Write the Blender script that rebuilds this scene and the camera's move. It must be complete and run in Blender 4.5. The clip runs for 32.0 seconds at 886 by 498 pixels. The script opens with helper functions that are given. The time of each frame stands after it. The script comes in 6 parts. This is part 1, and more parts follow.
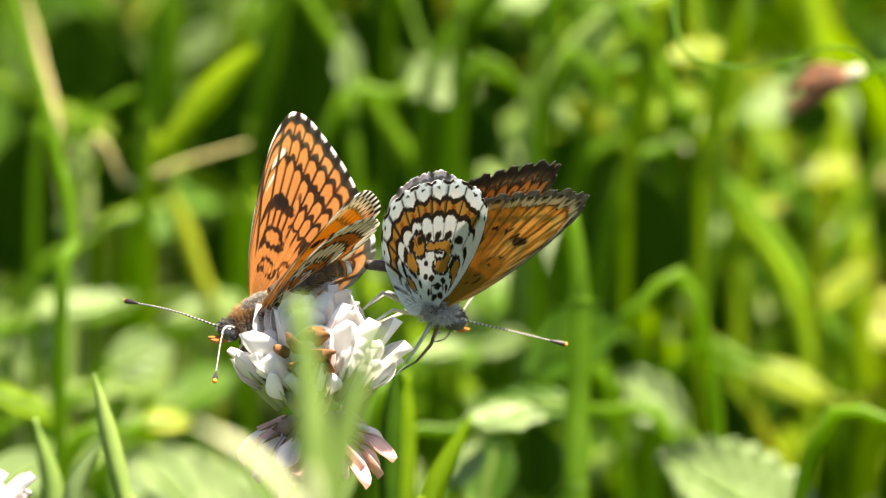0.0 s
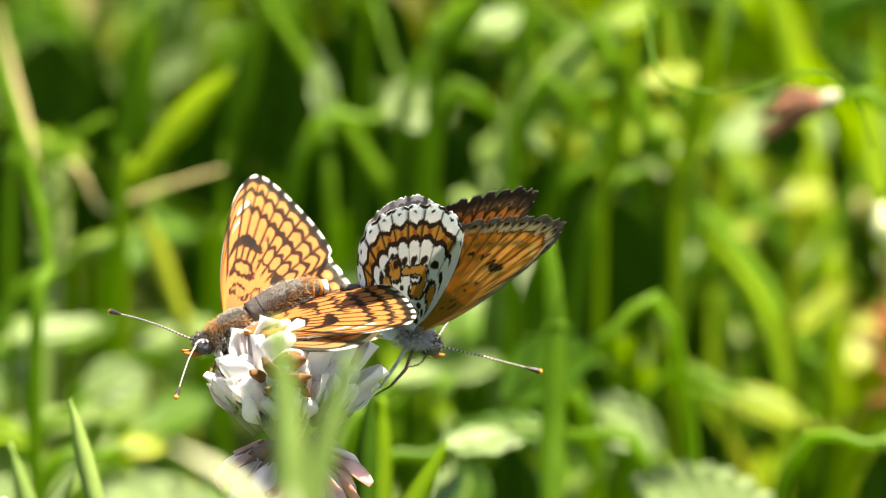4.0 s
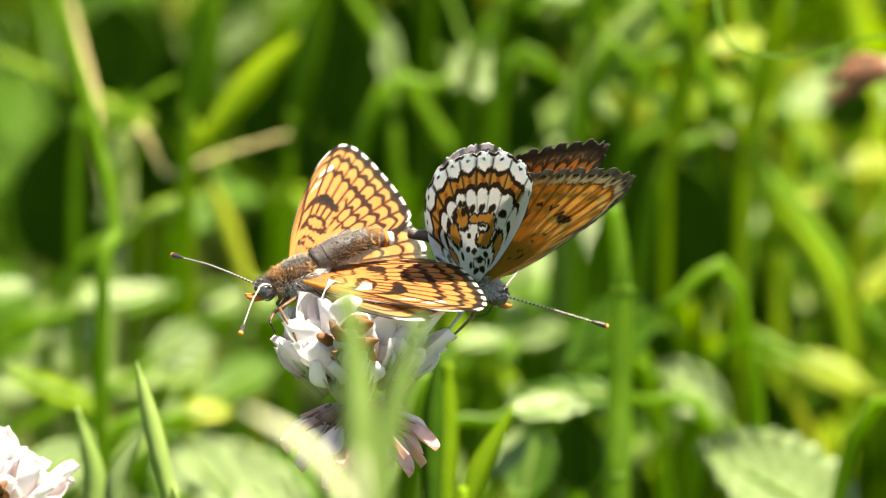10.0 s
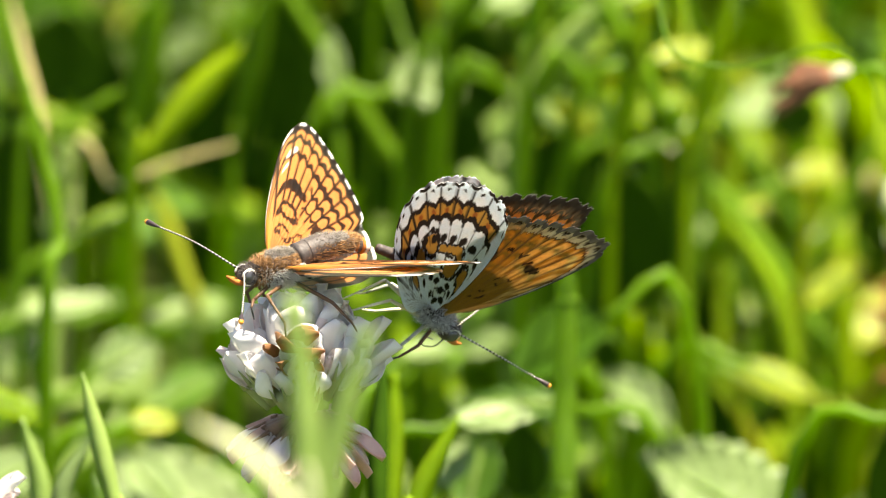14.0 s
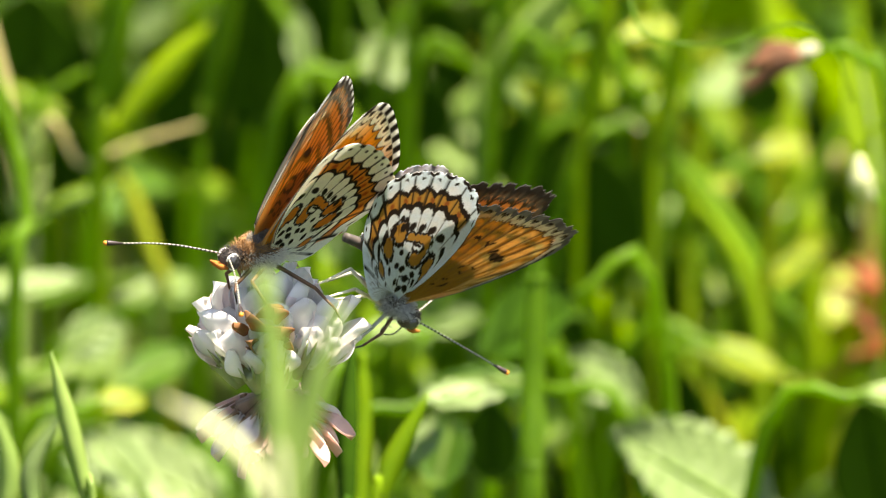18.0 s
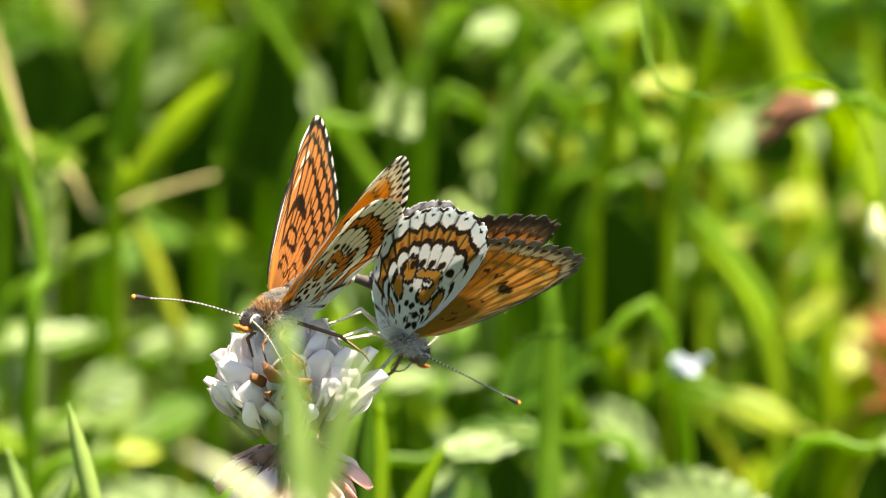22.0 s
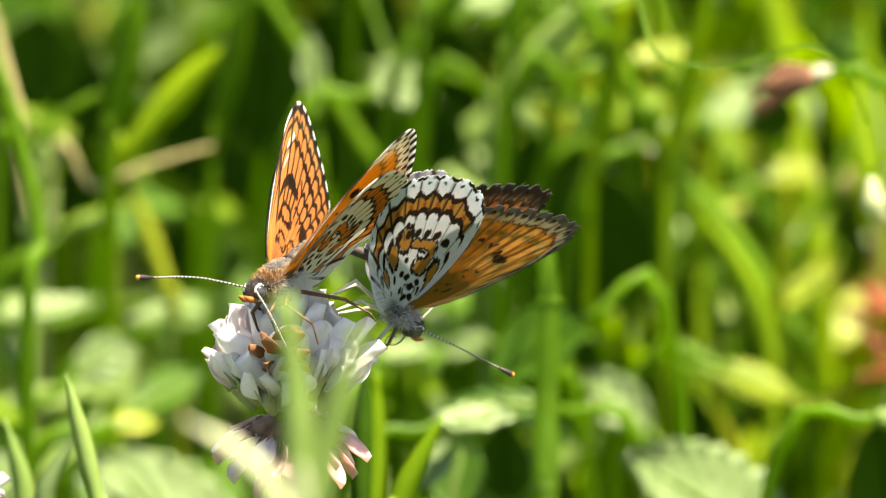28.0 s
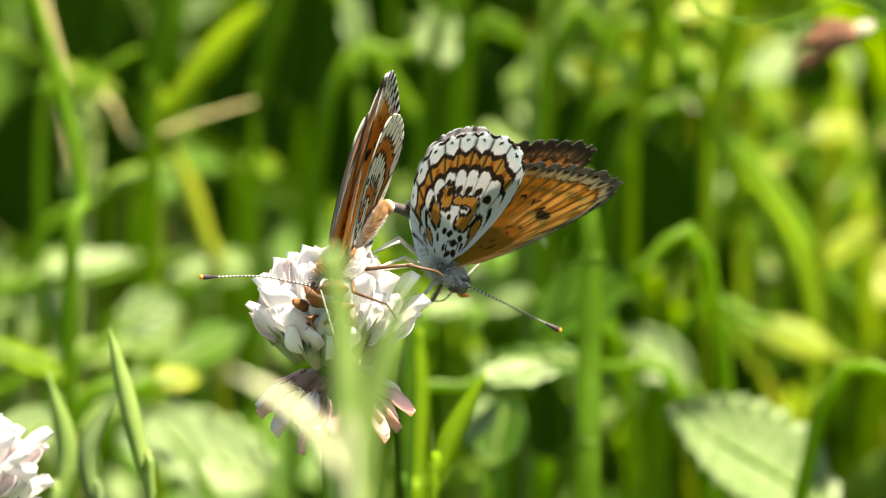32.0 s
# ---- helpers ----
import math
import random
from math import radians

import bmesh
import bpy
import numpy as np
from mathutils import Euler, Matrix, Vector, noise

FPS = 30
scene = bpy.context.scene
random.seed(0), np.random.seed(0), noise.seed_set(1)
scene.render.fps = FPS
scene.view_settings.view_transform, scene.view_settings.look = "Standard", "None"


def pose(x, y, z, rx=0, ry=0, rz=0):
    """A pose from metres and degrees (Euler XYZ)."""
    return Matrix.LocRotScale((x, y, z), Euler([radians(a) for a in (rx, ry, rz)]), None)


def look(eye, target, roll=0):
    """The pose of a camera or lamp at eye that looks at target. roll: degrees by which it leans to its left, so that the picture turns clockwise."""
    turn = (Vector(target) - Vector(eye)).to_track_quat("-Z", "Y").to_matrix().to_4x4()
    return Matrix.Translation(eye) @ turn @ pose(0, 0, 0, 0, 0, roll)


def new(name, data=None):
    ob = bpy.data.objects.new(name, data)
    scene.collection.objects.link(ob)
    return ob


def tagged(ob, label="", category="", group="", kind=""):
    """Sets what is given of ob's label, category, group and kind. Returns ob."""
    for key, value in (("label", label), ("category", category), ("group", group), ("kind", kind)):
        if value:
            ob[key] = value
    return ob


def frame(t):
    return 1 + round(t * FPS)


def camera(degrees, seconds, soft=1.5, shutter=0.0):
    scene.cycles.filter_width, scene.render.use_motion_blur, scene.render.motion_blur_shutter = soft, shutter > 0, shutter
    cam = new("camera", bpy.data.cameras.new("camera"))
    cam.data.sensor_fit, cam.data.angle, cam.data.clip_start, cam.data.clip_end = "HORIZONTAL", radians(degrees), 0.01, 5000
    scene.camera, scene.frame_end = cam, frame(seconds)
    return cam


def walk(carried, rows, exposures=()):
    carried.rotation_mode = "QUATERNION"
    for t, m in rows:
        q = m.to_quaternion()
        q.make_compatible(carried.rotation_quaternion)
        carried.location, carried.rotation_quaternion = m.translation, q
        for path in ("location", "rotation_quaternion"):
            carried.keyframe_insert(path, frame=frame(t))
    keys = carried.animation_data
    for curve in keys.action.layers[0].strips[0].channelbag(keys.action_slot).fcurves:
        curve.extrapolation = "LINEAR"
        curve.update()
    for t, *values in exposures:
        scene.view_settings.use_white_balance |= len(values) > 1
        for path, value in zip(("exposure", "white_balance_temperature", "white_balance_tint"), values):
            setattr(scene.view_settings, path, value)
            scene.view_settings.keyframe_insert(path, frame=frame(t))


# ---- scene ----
cam = camera(5.5, 32.0, soft=1.1)
cam.data.dof.use_dof = True
cam.data.dof.focus_distance = 0.945
cam.data.dof.aperture_fstop = 31.0
walk(cam, [
    (0, look((0, -0.90849, 0.43775), (0, 0, 0.16))),
    (0.5, look((-0.00008, -0.90851, 0.43768), (-0.000194, -0.000125, 0.159592))),
    (1, look((-0.00016, -0.90854, 0.4376), (-0.00033, -0.000626, 0.15796))),
    (1.5, look((-0.00024, -0.90856, 0.43752), (0.000232, -0.000683, 0.157774))),
    (2, look((-0.00032, -0.90858, 0.43744), (-0.001532, -0.000194, 0.159369))),
    (2.5, look((-0.0004, -0.90861, 0.43737), (-0.001261, 0.000361, 0.161188))),
    (3, look((-0.00049, -0.90863, 0.43729), (-0.001572, 0.000743, 0.16245))),
    (3.5, look((-0.00057, -0.90865, 0.43721), (0.000505, 0.000721, 0.162376))),
    (5.5, look((-0.00089, -0.90875, 0.4369), (0.003982, 0.000785, 0.162634))),
    (6, look((-0.00097, -0.90877, 0.43683), (0.005007, 0.000199, 0.16072))),
    (6.5, look((-0.00105, -0.9088, 0.43675), (0.006267, -0.000021, 0.160031))),
    (7, look((-0.00113, -0.90882, 0.43667), (0.001942, 0.000422, 0.16141))),
    (7.5, look((-0.00121, -0.90884, 0.43659), (-0.006466, 0.000943, 0.16317))),
    (8, look((-0.00129, -0.90887, 0.43652), (-0.006194, 0.000855, 0.162873))),
    (8.5, look((-0.00137, -0.90889, 0.43644), (-0.008541, 0.00048, 0.16168))),
    (9, look((-0.00146, -0.90891, 0.43636), (-0.008205, -0.000334, 0.158989))),
    (9.5, look((-0.00154, -0.9089, 0.43641), (-0.007931, -0.000668, 0.157889))),
    (10, look((-0.00162, -0.90888, 0.43646), (-0.004461, -0.000355, 0.158854))),
    (10.5, look((-0.0017, -0.90887, 0.43652), (-0.000582, -0.000143, 0.159537))),
    (11, look((-0.00178, -0.90885, 0.43657), (0.000272, 0.000131, 0.16044))),
    (11.5, look((-0.00186, -0.90884, 0.43662), (0.000953, 0.000571, 0.1619))),
    (12, look((-0.00194, -0.90882, 0.43667), (0.00041, 0.000778, 0.162581))),
    (12.5, look((-0.00202, -0.9088, 0.43672), (-0.000833, 0.000835, 0.162761))),
    (13, look((-0.0021, -0.90879, 0.43677), (-0.001377, 0.000587, 0.161937))),
    (13.5, look((-0.00218, -0.90877, 0.43683), (0, -0.000037, 0.159889))),
    (15.5, look((-0.00262, -0.9088, 0.43674), (0.003154, 0.000059, 0.160257))),
    (16, look((-0.00273, -0.90881, 0.43672), (0.004588, 0.000569, 0.161976))),
    (16.5, look((-0.00284, -0.90881, 0.4367), (0.004439, -0.000108, 0.159744))),
    (17, look((-0.00295, -0.90882, 0.43668), (0.004873, -0.000744, 0.157679))),
    (17.5, look((-0.00306, -0.90882, 0.43666), (0.005368, -0.000957, 0.157005))),
    (18, look((-0.00317, -0.90883, 0.43664), (0.004297, -0.00071, 0.157781))),
    (18.5, look((-0.00328, -0.90884, 0.43661), (0.005089, -0.000226, 0.159388))),
    (19, look((-0.0034, -0.90884, 0.43659), (0.005933, -0.000475, 0.158603))),
    (19.5, look((-0.00358, -0.90884, 0.43659), (0.00606, -0.000854, 0.157378))),
    (20, look((-0.00376, -0.90884, 0.43659), (0.006132, -0.000925, 0.157155))),
    (20.5, look((-0.00394, -0.90884, 0.43659), (0.003248, 0.000241, 0.16089))),
    (21, look((-0.00412, -0.90884, 0.43659), (0.001286, 0.000894, 0.163009))),
    (21.5, look((-0.0043, -0.90884, 0.43659), (0.000721, 0.001397, 0.164682))),
    (22, look((-0.00449, -0.90884, 0.43659), (0.002481, 0.000832, 0.162841))),
    (22.5, look((-0.00467, -0.90884, 0.43659), (0.002665, 0.000122, 0.160501))),
    (23, look((-0.00485, -0.90884, 0.43659), (0.003957, -0.000214, 0.159442))),
    (23.5, look((-0.00489, -0.90882, 0.43667), (0.004123, -0.000074, 0.159905))),
    (24, look((-0.00493, -0.9088, 0.43675), (0.003937, -0.000254, 0.159312))),
    (24.5, look((-0.00497, -0.90877, 0.43683), (0.011536, -0.001061, 0.157028))),
    (25, look((-0.00501, -0.90875, 0.4369), (0.014937, -0.001974, 0.154307))),
    (25.5, look((-0.00505, -0.90873, 0.43698), (0.011842, -0.002336, 0.152951))),
    (26, look((-0.00509, -0.9087, 0.43706), (0.007203, -0.001111, 0.156653))),
    (26.5, look((-0.00523, -0.90874, 0.43692), (0.002989, -0.000439, 0.158687))),
    (28.5, look((-0.0058, -0.90891, 0.43638), (0.002566, -0.000072, 0.159894))),
    (29, look((-0.00594, -0.90895, 0.43625), (0.002181, -0.000283, 0.159194))),
    (29.5, look((-0.00608, -0.90899, 0.43611), (-0.000708, -0.000919, 0.157049))),
    (30, look((-0.00622, -0.90903, 0.43598), (-0.000219, -0.001018, 0.156738))),
    (30.5, look((-0.00637, -0.90907, 0.43584), (0.000093, -0.001323, 0.15576))),
    (31, look((-0.00651, -0.90912, 0.4357), (-0.00035, -0.001691, 0.15456))),
    (31.5, look((-0.00665, -0.90916, 0.43557), (-0.001373, -0.001833, 0.154083))),
    (32, look((-0.00679, -0.9092, 0.43543), (-0.001869, -0.00141, 0.155441))),
], exposures=[(0.0, 2.13, 7700, 12), (32.0, 2.13, 7700, 12)])

# ---- daylight: high sun from the side, clear sky ----
SUN_FROM = Vector((0.29, -0.01, 0.957)).normalized()
world = bpy.data.worlds.new("sky")
world.use_nodes = True
scene.world = world
wn = world.node_tree
sky = wn.nodes.new("ShaderNodeTexSky")
sky.sky_type = "NISHITA"
sky.sun_disc = False
sky.sun_elevation = math.asin(SUN_FROM.z)
sky.sun_rotation = math.atan2(SUN_FROM.x, SUN_FROM.y)
wn.links.new(sky.outputs[0], wn.nodes["Background"].inputs[0])
wn.nodes["Background"].inputs[1].default_value = 0.066
sun = new("sun", bpy.data.lights.new("sun", "SUN"))
sun.data.energy = 4.8
sun.data.angle = radians(0.53)
sun.data.color = (1.0, 0.96, 0.88)
sun.matrix_world = look(SUN_FROM * 5, (0, 0, 0))


# ---- materials ----
def material(name):
    m = bpy.data.materials.new(name)
    m.use_nodes = True
    return m, m.node_tree, m.node_tree.nodes["Principled BSDF"]


def leaf_material(name, dark, light, glow, thin=0.5, rough=0.45, size=260.0, gloss=0.3):
    """A green surface that lets light through: two tones by noise, a translucent share."""
    m, t, b = material(name)
    n, l = t.nodes, t.links
    info = n.new("ShaderNodeObjectInfo")
    isl = n.new("ShaderNodeNewGeometry")
    noise_a = n.new("ShaderNodeTexNoise")
    noise_a.inputs["Scale"].default_value = size
    noise_a.inputs["Detail"].default_value = 4
    co = n.new("ShaderNodeTexCoord")
    l.new(co.outputs["Object"], noise_a.inputs["Vector"])
    add = n.new("ShaderNodeMath")
    add.operation = "ADD"
    l.new(info.outputs["Random"], add.inputs[0])
    l.new(isl.outputs["Random Per Island"], add.inputs[1])
    frac = n.new("ShaderNodeMath")
    frac.operation = "FRACT"
    l.new(add.outputs[0], frac.inputs[0])
    mixf = n.new("ShaderNodeMath")
    mixf.operation = "MULTIPLY_ADD"
    l.new(frac.outputs[0], mixf.inputs[0])
    mixf.inputs[1].default_value = 0.65
    sub = n.new("ShaderNodeMath")
    sub.operation = "MULTIPLY_ADD"
    l.new(noise_a.outputs[0], sub.inputs[0])
    sub.inputs[1].default_value = 0.9
    sub.inputs[2].default_value = -0.28
    l.new(sub.outputs[0], mixf.inputs[2])
    ramp = n.new("ShaderNodeValToRGB")
    ramp.color_ramp.elements[0].color = (*dark, 1)
    ramp.color_ramp.elements[1].color = (*light, 1)
    l.new(mixf.outputs[0], ramp.inputs[0])
    l.new(ramp.outputs[0], b.inputs["Base Color"])
    b.inputs["Roughness"].default_value = rough
    b.inputs["Specular IOR Level"].default_value = gloss
    bump = n.new("ShaderNodeBump")
    bump.inputs["Strength"].default_value = 0.5
    bump.inputs["Distance"].default_value = 0.0004
    l.new(noise_a.outputs[0], bump.inputs["Height"])
    l.new(bump.outputs[0], b.inputs["Normal"])
    tr = n.new("ShaderNodeBsdfTranslucent")
    hue = n.new("ShaderNodeMix")
    hue.data_type = "RGBA"
    hue.inputs[0].default_value = 0.6
    l.new(ramp.outputs[0], hue.inputs[6])
    hue.inputs[7].default_value = (*glow, 1)
    l.new(hue.outputs[2], tr.inputs["Color"])
    mix = n.new("ShaderNodeMixShader")
    mix.inputs[0].default_value = thin
    l.new(b.outputs[0], mix.inputs[1])
    l.new(tr.outputs[0], mix.inputs[2])
    l.new(mix.outputs[0], n["Material Output"].inputs["Surface"])
    return m


def plain_material(name, color, rough=0.6, vary=0.25, size=900.0, thin=0.0, glow=None, bump=0.0, gloss=0.4):
    m, t, b = material(name)
    n, l = t.nodes, t.links
    co = n.new("ShaderNodeTexCoord")
    no = n.new("ShaderNodeTexNoise")
    no.inputs["Scale"].default_value = size
    no.inputs["Detail"].default_value = 5
    l.new(co.outputs["Object"], no.inputs["Vector"])
    ramp = n.new("ShaderNodeValToRGB")
    ramp.color_ramp.elements[0].position, ramp.color_ramp.elements[1].position = 0.3, 0.7
    ramp.color_ramp.elements[0].color = (*[c * (1 - vary) for c in color], 1)
    ramp.color_ramp.elements[1].color = (*[min(1, c * (1 + vary * 0.6)) for c in color], 1)
    l.new(no.outputs[0], ramp.inputs[0])
    l.new(ramp.outputs[0], b.inputs["Base Color"])
    b.inputs["Roughness"].default_value = rough
    b.inputs["Specular IOR Level"].default_value = gloss
    if bump:
        bu = n.new("ShaderNodeBump")
        bu.inputs["Strength"].default_value = bump
        bu.inputs["Distance"].default_value = 0.0003
        l.new(no.outputs[0], bu.inputs["Height"])
        l.new(bu.outputs[0], b.inputs["Normal"])
    if thin:
        tr = n.new("ShaderNodeBsdfTranslucent")
        tr.inputs["Color"].default_value = (*(glow or color), 1)
        mix = n.new("ShaderNodeMixShader")
        mix.inputs[0].default_value = thin
        l.new(b.outputs[0], mix.inputs[1])
        l.new(tr.outputs[0], mix.inputs[2])
        l.new(mix.outputs[0], n["Material Output"].inputs["Surface"])
    return m


def wing_material(name, thin):
    """Scaled wing: the pattern lies in the wing's colour layer; fine scales by noise, some light passes through."""
    m, t, b = material(name)
    n, l = t.nodes, t.links
    at = n.new("ShaderNodeAttribute")
    at.attribute_name = "pattern"
    co = n.new("ShaderNodeTexCoord")
    no = n.new("ShaderNodeTexNoise")
    no.inputs["Scale"].default_value = 5200
    no.inputs["Detail"].default_value = 3
    l.new(co.outputs["Object"], no.inputs["Vector"])
    mul = n.new("ShaderNodeMix")
    mul.data_type = "RGBA"
    mul.blend_type = "MULTIPLY"
    mul.inputs[0].default_value = 0.55
    ramp = n.new("ShaderNodeValToRGB")
    ramp.color_ramp.elements[0].position, ramp.color_ramp.elements[1].position = 0.3, 0.62
    ramp.color_ramp.elements[0].color = (0.55, 0.55, 0.55, 1)
    ramp.color_ramp.elements[1].color = (1, 1, 1, 1)
    l.new(no.outputs[0], ramp.inputs[0])
    l.new(at.outputs["Color"], mul.inputs[6])
    l.new(ramp.outputs[0], mul.inputs[7])
    l.new(mul.outputs[2], b.inputs["Base Color"])
    b.inputs["Roughness"].default_value = 0.65
    b.inputs["Specular IOR Level"].default_value = 0.12
    bu = n.new("ShaderNodeBump")
    bu.inputs["Strength"].default_value = 0.3
    bu.inputs["Distance"].default_value = 0.0001
    l.new(no.outputs[0], bu.inputs["Height"])
    l.new(bu.outputs[0], b.inputs["Normal"])
    tr = n.new("ShaderNodeBsdfTranslucent")
    thru = n.new("ShaderNodeAttribute")
    thru.attribute_name = "through"
    l.new(thru.outputs["Color"], tr.inputs["Color"])
    mix = n.new("ShaderNodeMixShader")
    mix.inputs[0].default_value = thin
    l.new(b.outputs[0], mix.inputs[1])
    l.new(tr.outputs[0], mix.inputs[2])
    l.new(mix.outputs[0], n["Material Output"].inputs["Surface"])
    return m


def banded_material(name, dark, pale, bands):
    """Ringed pale and dark along local y, for feelers."""
    m, t, b = material(name)
    n, l = t.nodes, t.links
    at = n.new("ShaderNodeAttribute")
    at.attribute_name = "along"
    mul = n.new("ShaderNodeMath")
    mul.operation = "MULTIPLY"
    mul.inputs[1].default_value = bands
    l.new(at.outputs["Fac"], mul.inputs[0])
    fr = n.new("ShaderNodeMath")
    fr.operation = "FRACT"
    l.new(mul.outputs[0], fr.inputs[0])
    gt = n.new("ShaderNodeMath")
    gt.operation = "GREATER_THAN"
    gt.inputs[1].default_value = 0.5
    l.new(fr.outputs[0], gt.inputs[0])
    mix = n.new("ShaderNodeMix")
    mix.data_type = "RGBA"
    l.new(gt.outputs[0], mix.inputs[0])
    mix.inputs[6].default_value = (*dark, 1)
    mix.inputs[7].default_value = (*pale, 1)
    l.new(mix.outputs[2], b.inputs["Base Color"])
    b.inputs["Roughness"].default_value = 0.5
    return m


GRASS = leaf_material("grass", (0.05, 0.12, 0.004), (0.15, 0.29, 0.012), (0.42, 0.64, 0.014), thin=0.6)
# brighter yellow-green grass; part of the brightness is sunlight put into the colour
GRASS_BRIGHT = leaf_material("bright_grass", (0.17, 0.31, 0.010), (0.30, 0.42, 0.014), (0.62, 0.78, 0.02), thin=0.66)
GRASS_GREY = leaf_material("grey_green_blade", (0.16, 0.27, 0.05), (0.30, 0.42, 0.11), (0.40, 0.58, 0.09), thin=0.4, gloss=0.5)
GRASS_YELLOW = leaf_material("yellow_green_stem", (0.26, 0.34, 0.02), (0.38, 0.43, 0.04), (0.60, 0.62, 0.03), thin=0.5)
LEAF = leaf_material("leaf", (0.05, 0.13, 0.008), (0.13, 0.27, 0.016), (0.28, 0.52, 0.015), thin=0.45, gloss=0.6)
# pale leaf green that also carries light caught on the leaves
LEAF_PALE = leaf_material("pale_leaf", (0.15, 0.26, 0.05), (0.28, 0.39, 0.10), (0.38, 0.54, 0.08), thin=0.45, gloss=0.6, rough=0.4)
# pale grey-green with the sheen of sky and sun put into it
LEAF_PALE_SHEEN = leaf_material("pale_sheen_leaf", (0.13, 0.21, 0.06), (0.26, 0.35, 0.14), (0.30, 0.45, 0.09), thin=0.35, gloss=0.35, rough=0.42)
# dark green, lowered further so that leaves stand in for deep shade
LEAF_SHADE_DARK = leaf_material("shade_dark_leaf", (0.020, 0.058, 0.003), (0.044, 0.105, 0.004), (0.08, 0.18, 0.004), thin=0.13, gloss=0.06, rough=0.6)
STRAW = leaf_material("straw", (0.42, 0.36, 0.13), (0.62, 0.56, 0.26), (0.6, 0.5, 0.16), thin=0.3)
CREAM_TIP = leaf_material("cream_sheath", (0.48, 0.52, 0.26), (0.74, 0.76, 0.50), (0.7, 0.76, 0.38), thin=0.35)
PETAL = plain_material("white_petal", (0.88, 0.87, 0.86), rough=0.5, vary=0.08, size=700, thin=0.50, glow=(0.92, 0.90, 0.88))
PETAL_BLUSH = plain_material("blushed_white_petal", (0.86, 0.79, 0.78), rough=0.5, vary=0.12, size=700, thin=0.5, glow=(0.90, 0.80, 0.78))
PETAL_PINK = plain_material("faded_pink_petal", (0.74, 0.55, 0.52), rough=0.6, vary=0.35, size=500, thin=0.5, glow=(0.88, 0.62, 0.56))
PETAL_BROWN = plain_material("withered_brown_petal", (0.27, 0.13, 0.055), rough=0.7, vary=0.4, size=600, thin=0.3, glow=(0.40, 0.18, 0.06))
CALYX = leaf_material("calyx", (0.30, 0.36, 0.16), (0.50, 0.52, 0.30), (0.5, 0.55, 0.2), thin=0.3)
CALYX_RED = plain_material("reddish_calyx", (0.30, 0.17, 0.10), rough=0.6, vary=0.4, size=800, thin=0.2)
WING = wing_material("wing_scales", 0.54)
FUR_TAWNY = plain_material("tawny_fur", (0.34, 0.19, 0.08), rough=0.9, vary=0.5, size=1500, thin=0.25)
FUR_DUSKY = plain_material("dusky_fur", (0.20, 0.18, 0.15), rough=0.8, vary=0.6, size=1500, thin=0.2)
FUR_GREY = plain_material("grey_fur", (0.55, 0.55, 0.56), rough=0.9, vary=0.5, size=1500, thin=0.25)
FUR_STREAK = plain_material("streaked_grey_fur", (0.72, 0.75, 0.80), rough=0.9, vary=0.85, size=2600, thin=0.2)
FUR_WHITE = plain_material("white_fur", (0.74, 0.73, 0.68), rough=0.9, vary=0.25, size=1500, thin=0.3)
BODY_DARK = plain_material("dark_body", (0.06, 0.05, 0.045), rough=0.6, vary=0.5, size=1200, bump=0.4)
BODY_PALE = plain_material("pale_belly", (0.62, 0.58, 0.48), rough=0.8, vary=0.35, size=1500, bump=0.4)
EYE = plain_material("eye", (0.05, 0.05, 0.055), rough=0.18, vary=0.3, size=2500, gloss=0.8)
EYE_RIM = plain_material("eye_rim", (0.75, 0.74, 0.70), rough=0.6, vary=0.15)
ORANGE_FUR = plain_material("orange_fur", (0.50, 0.17, 0.03), rough=0.8, vary=0.4, size=1500, thin=0.2)
LEG_BROWN = plain_material("brown_leg", (0.11, 0.055, 0.025), rough=0.5, vary=0.3, size=900)
LEG_PALE = plain_material("pale_leg", (0.66, 0.62, 0.48), rough=0.5, vary=0.25, size=900)
LEG_GREY = plain_material("grey_leg", (0.32, 0.33, 0.28), rough=0.5, vary=0.25, size=900)
BLACK = plain_material("black_chitin", (0.02, 0.02, 0.02), rough=0.35, vary=0.3)
CLUB = plain_material("club", (0.03, 0.02, 0.02), rough=0.4, vary=0.3)
CLUB_TIP = plain_material("orange_club_tip", (0.70, 0.27, 0.03), rough=0.5, vary=0.2)
FEELER = banded_material("ringed_feeler", (0.02, 0.018, 0.016), (0.42, 0.40, 0.33), 26.0)
BUD_BROWN = plain_material("dried_brown_flower", (0.22, 0.10, 0.05), rough=0.8, vary=0.5, size=400, thin=0.25, glow=(0.35, 0.12, 0.06))
BUD_WHITE = plain_material("pale_calyx", (0.44, 0.43, 0.29), rough=0.7, vary=0.3, size=500, thin=0.3)
RUST = plain_material("rust_orange_petal", (0.30, 0.095, 0.028), rough=0.6, vary=0.6, size=300, thin=0.35, glow=(0.6, 0.16, 0.03))
STONE = plain_material("grey_violet_stone", (0.12, 0.10, 0.115), rough=0.85, vary=0.35, size=60, bump=0.6)
TURF = leaf_material("turf_over_soil", (0.040, 0.042, 0.016), (0.060, 0.105, 0.016), (0.06, 0.1, 0.01), thin=0.02, rough=0.9, size=45.0, gloss=0.05)
FLY_BODY = plain_material("fly_body", (0.10, 0.13, 0.16), rough=0.3, vary=0.3)
FLY_WING = plain_material("fly_wing", (0.55, 0.62, 0.70), rough=0.3, vary=0.2, thin=0.5)


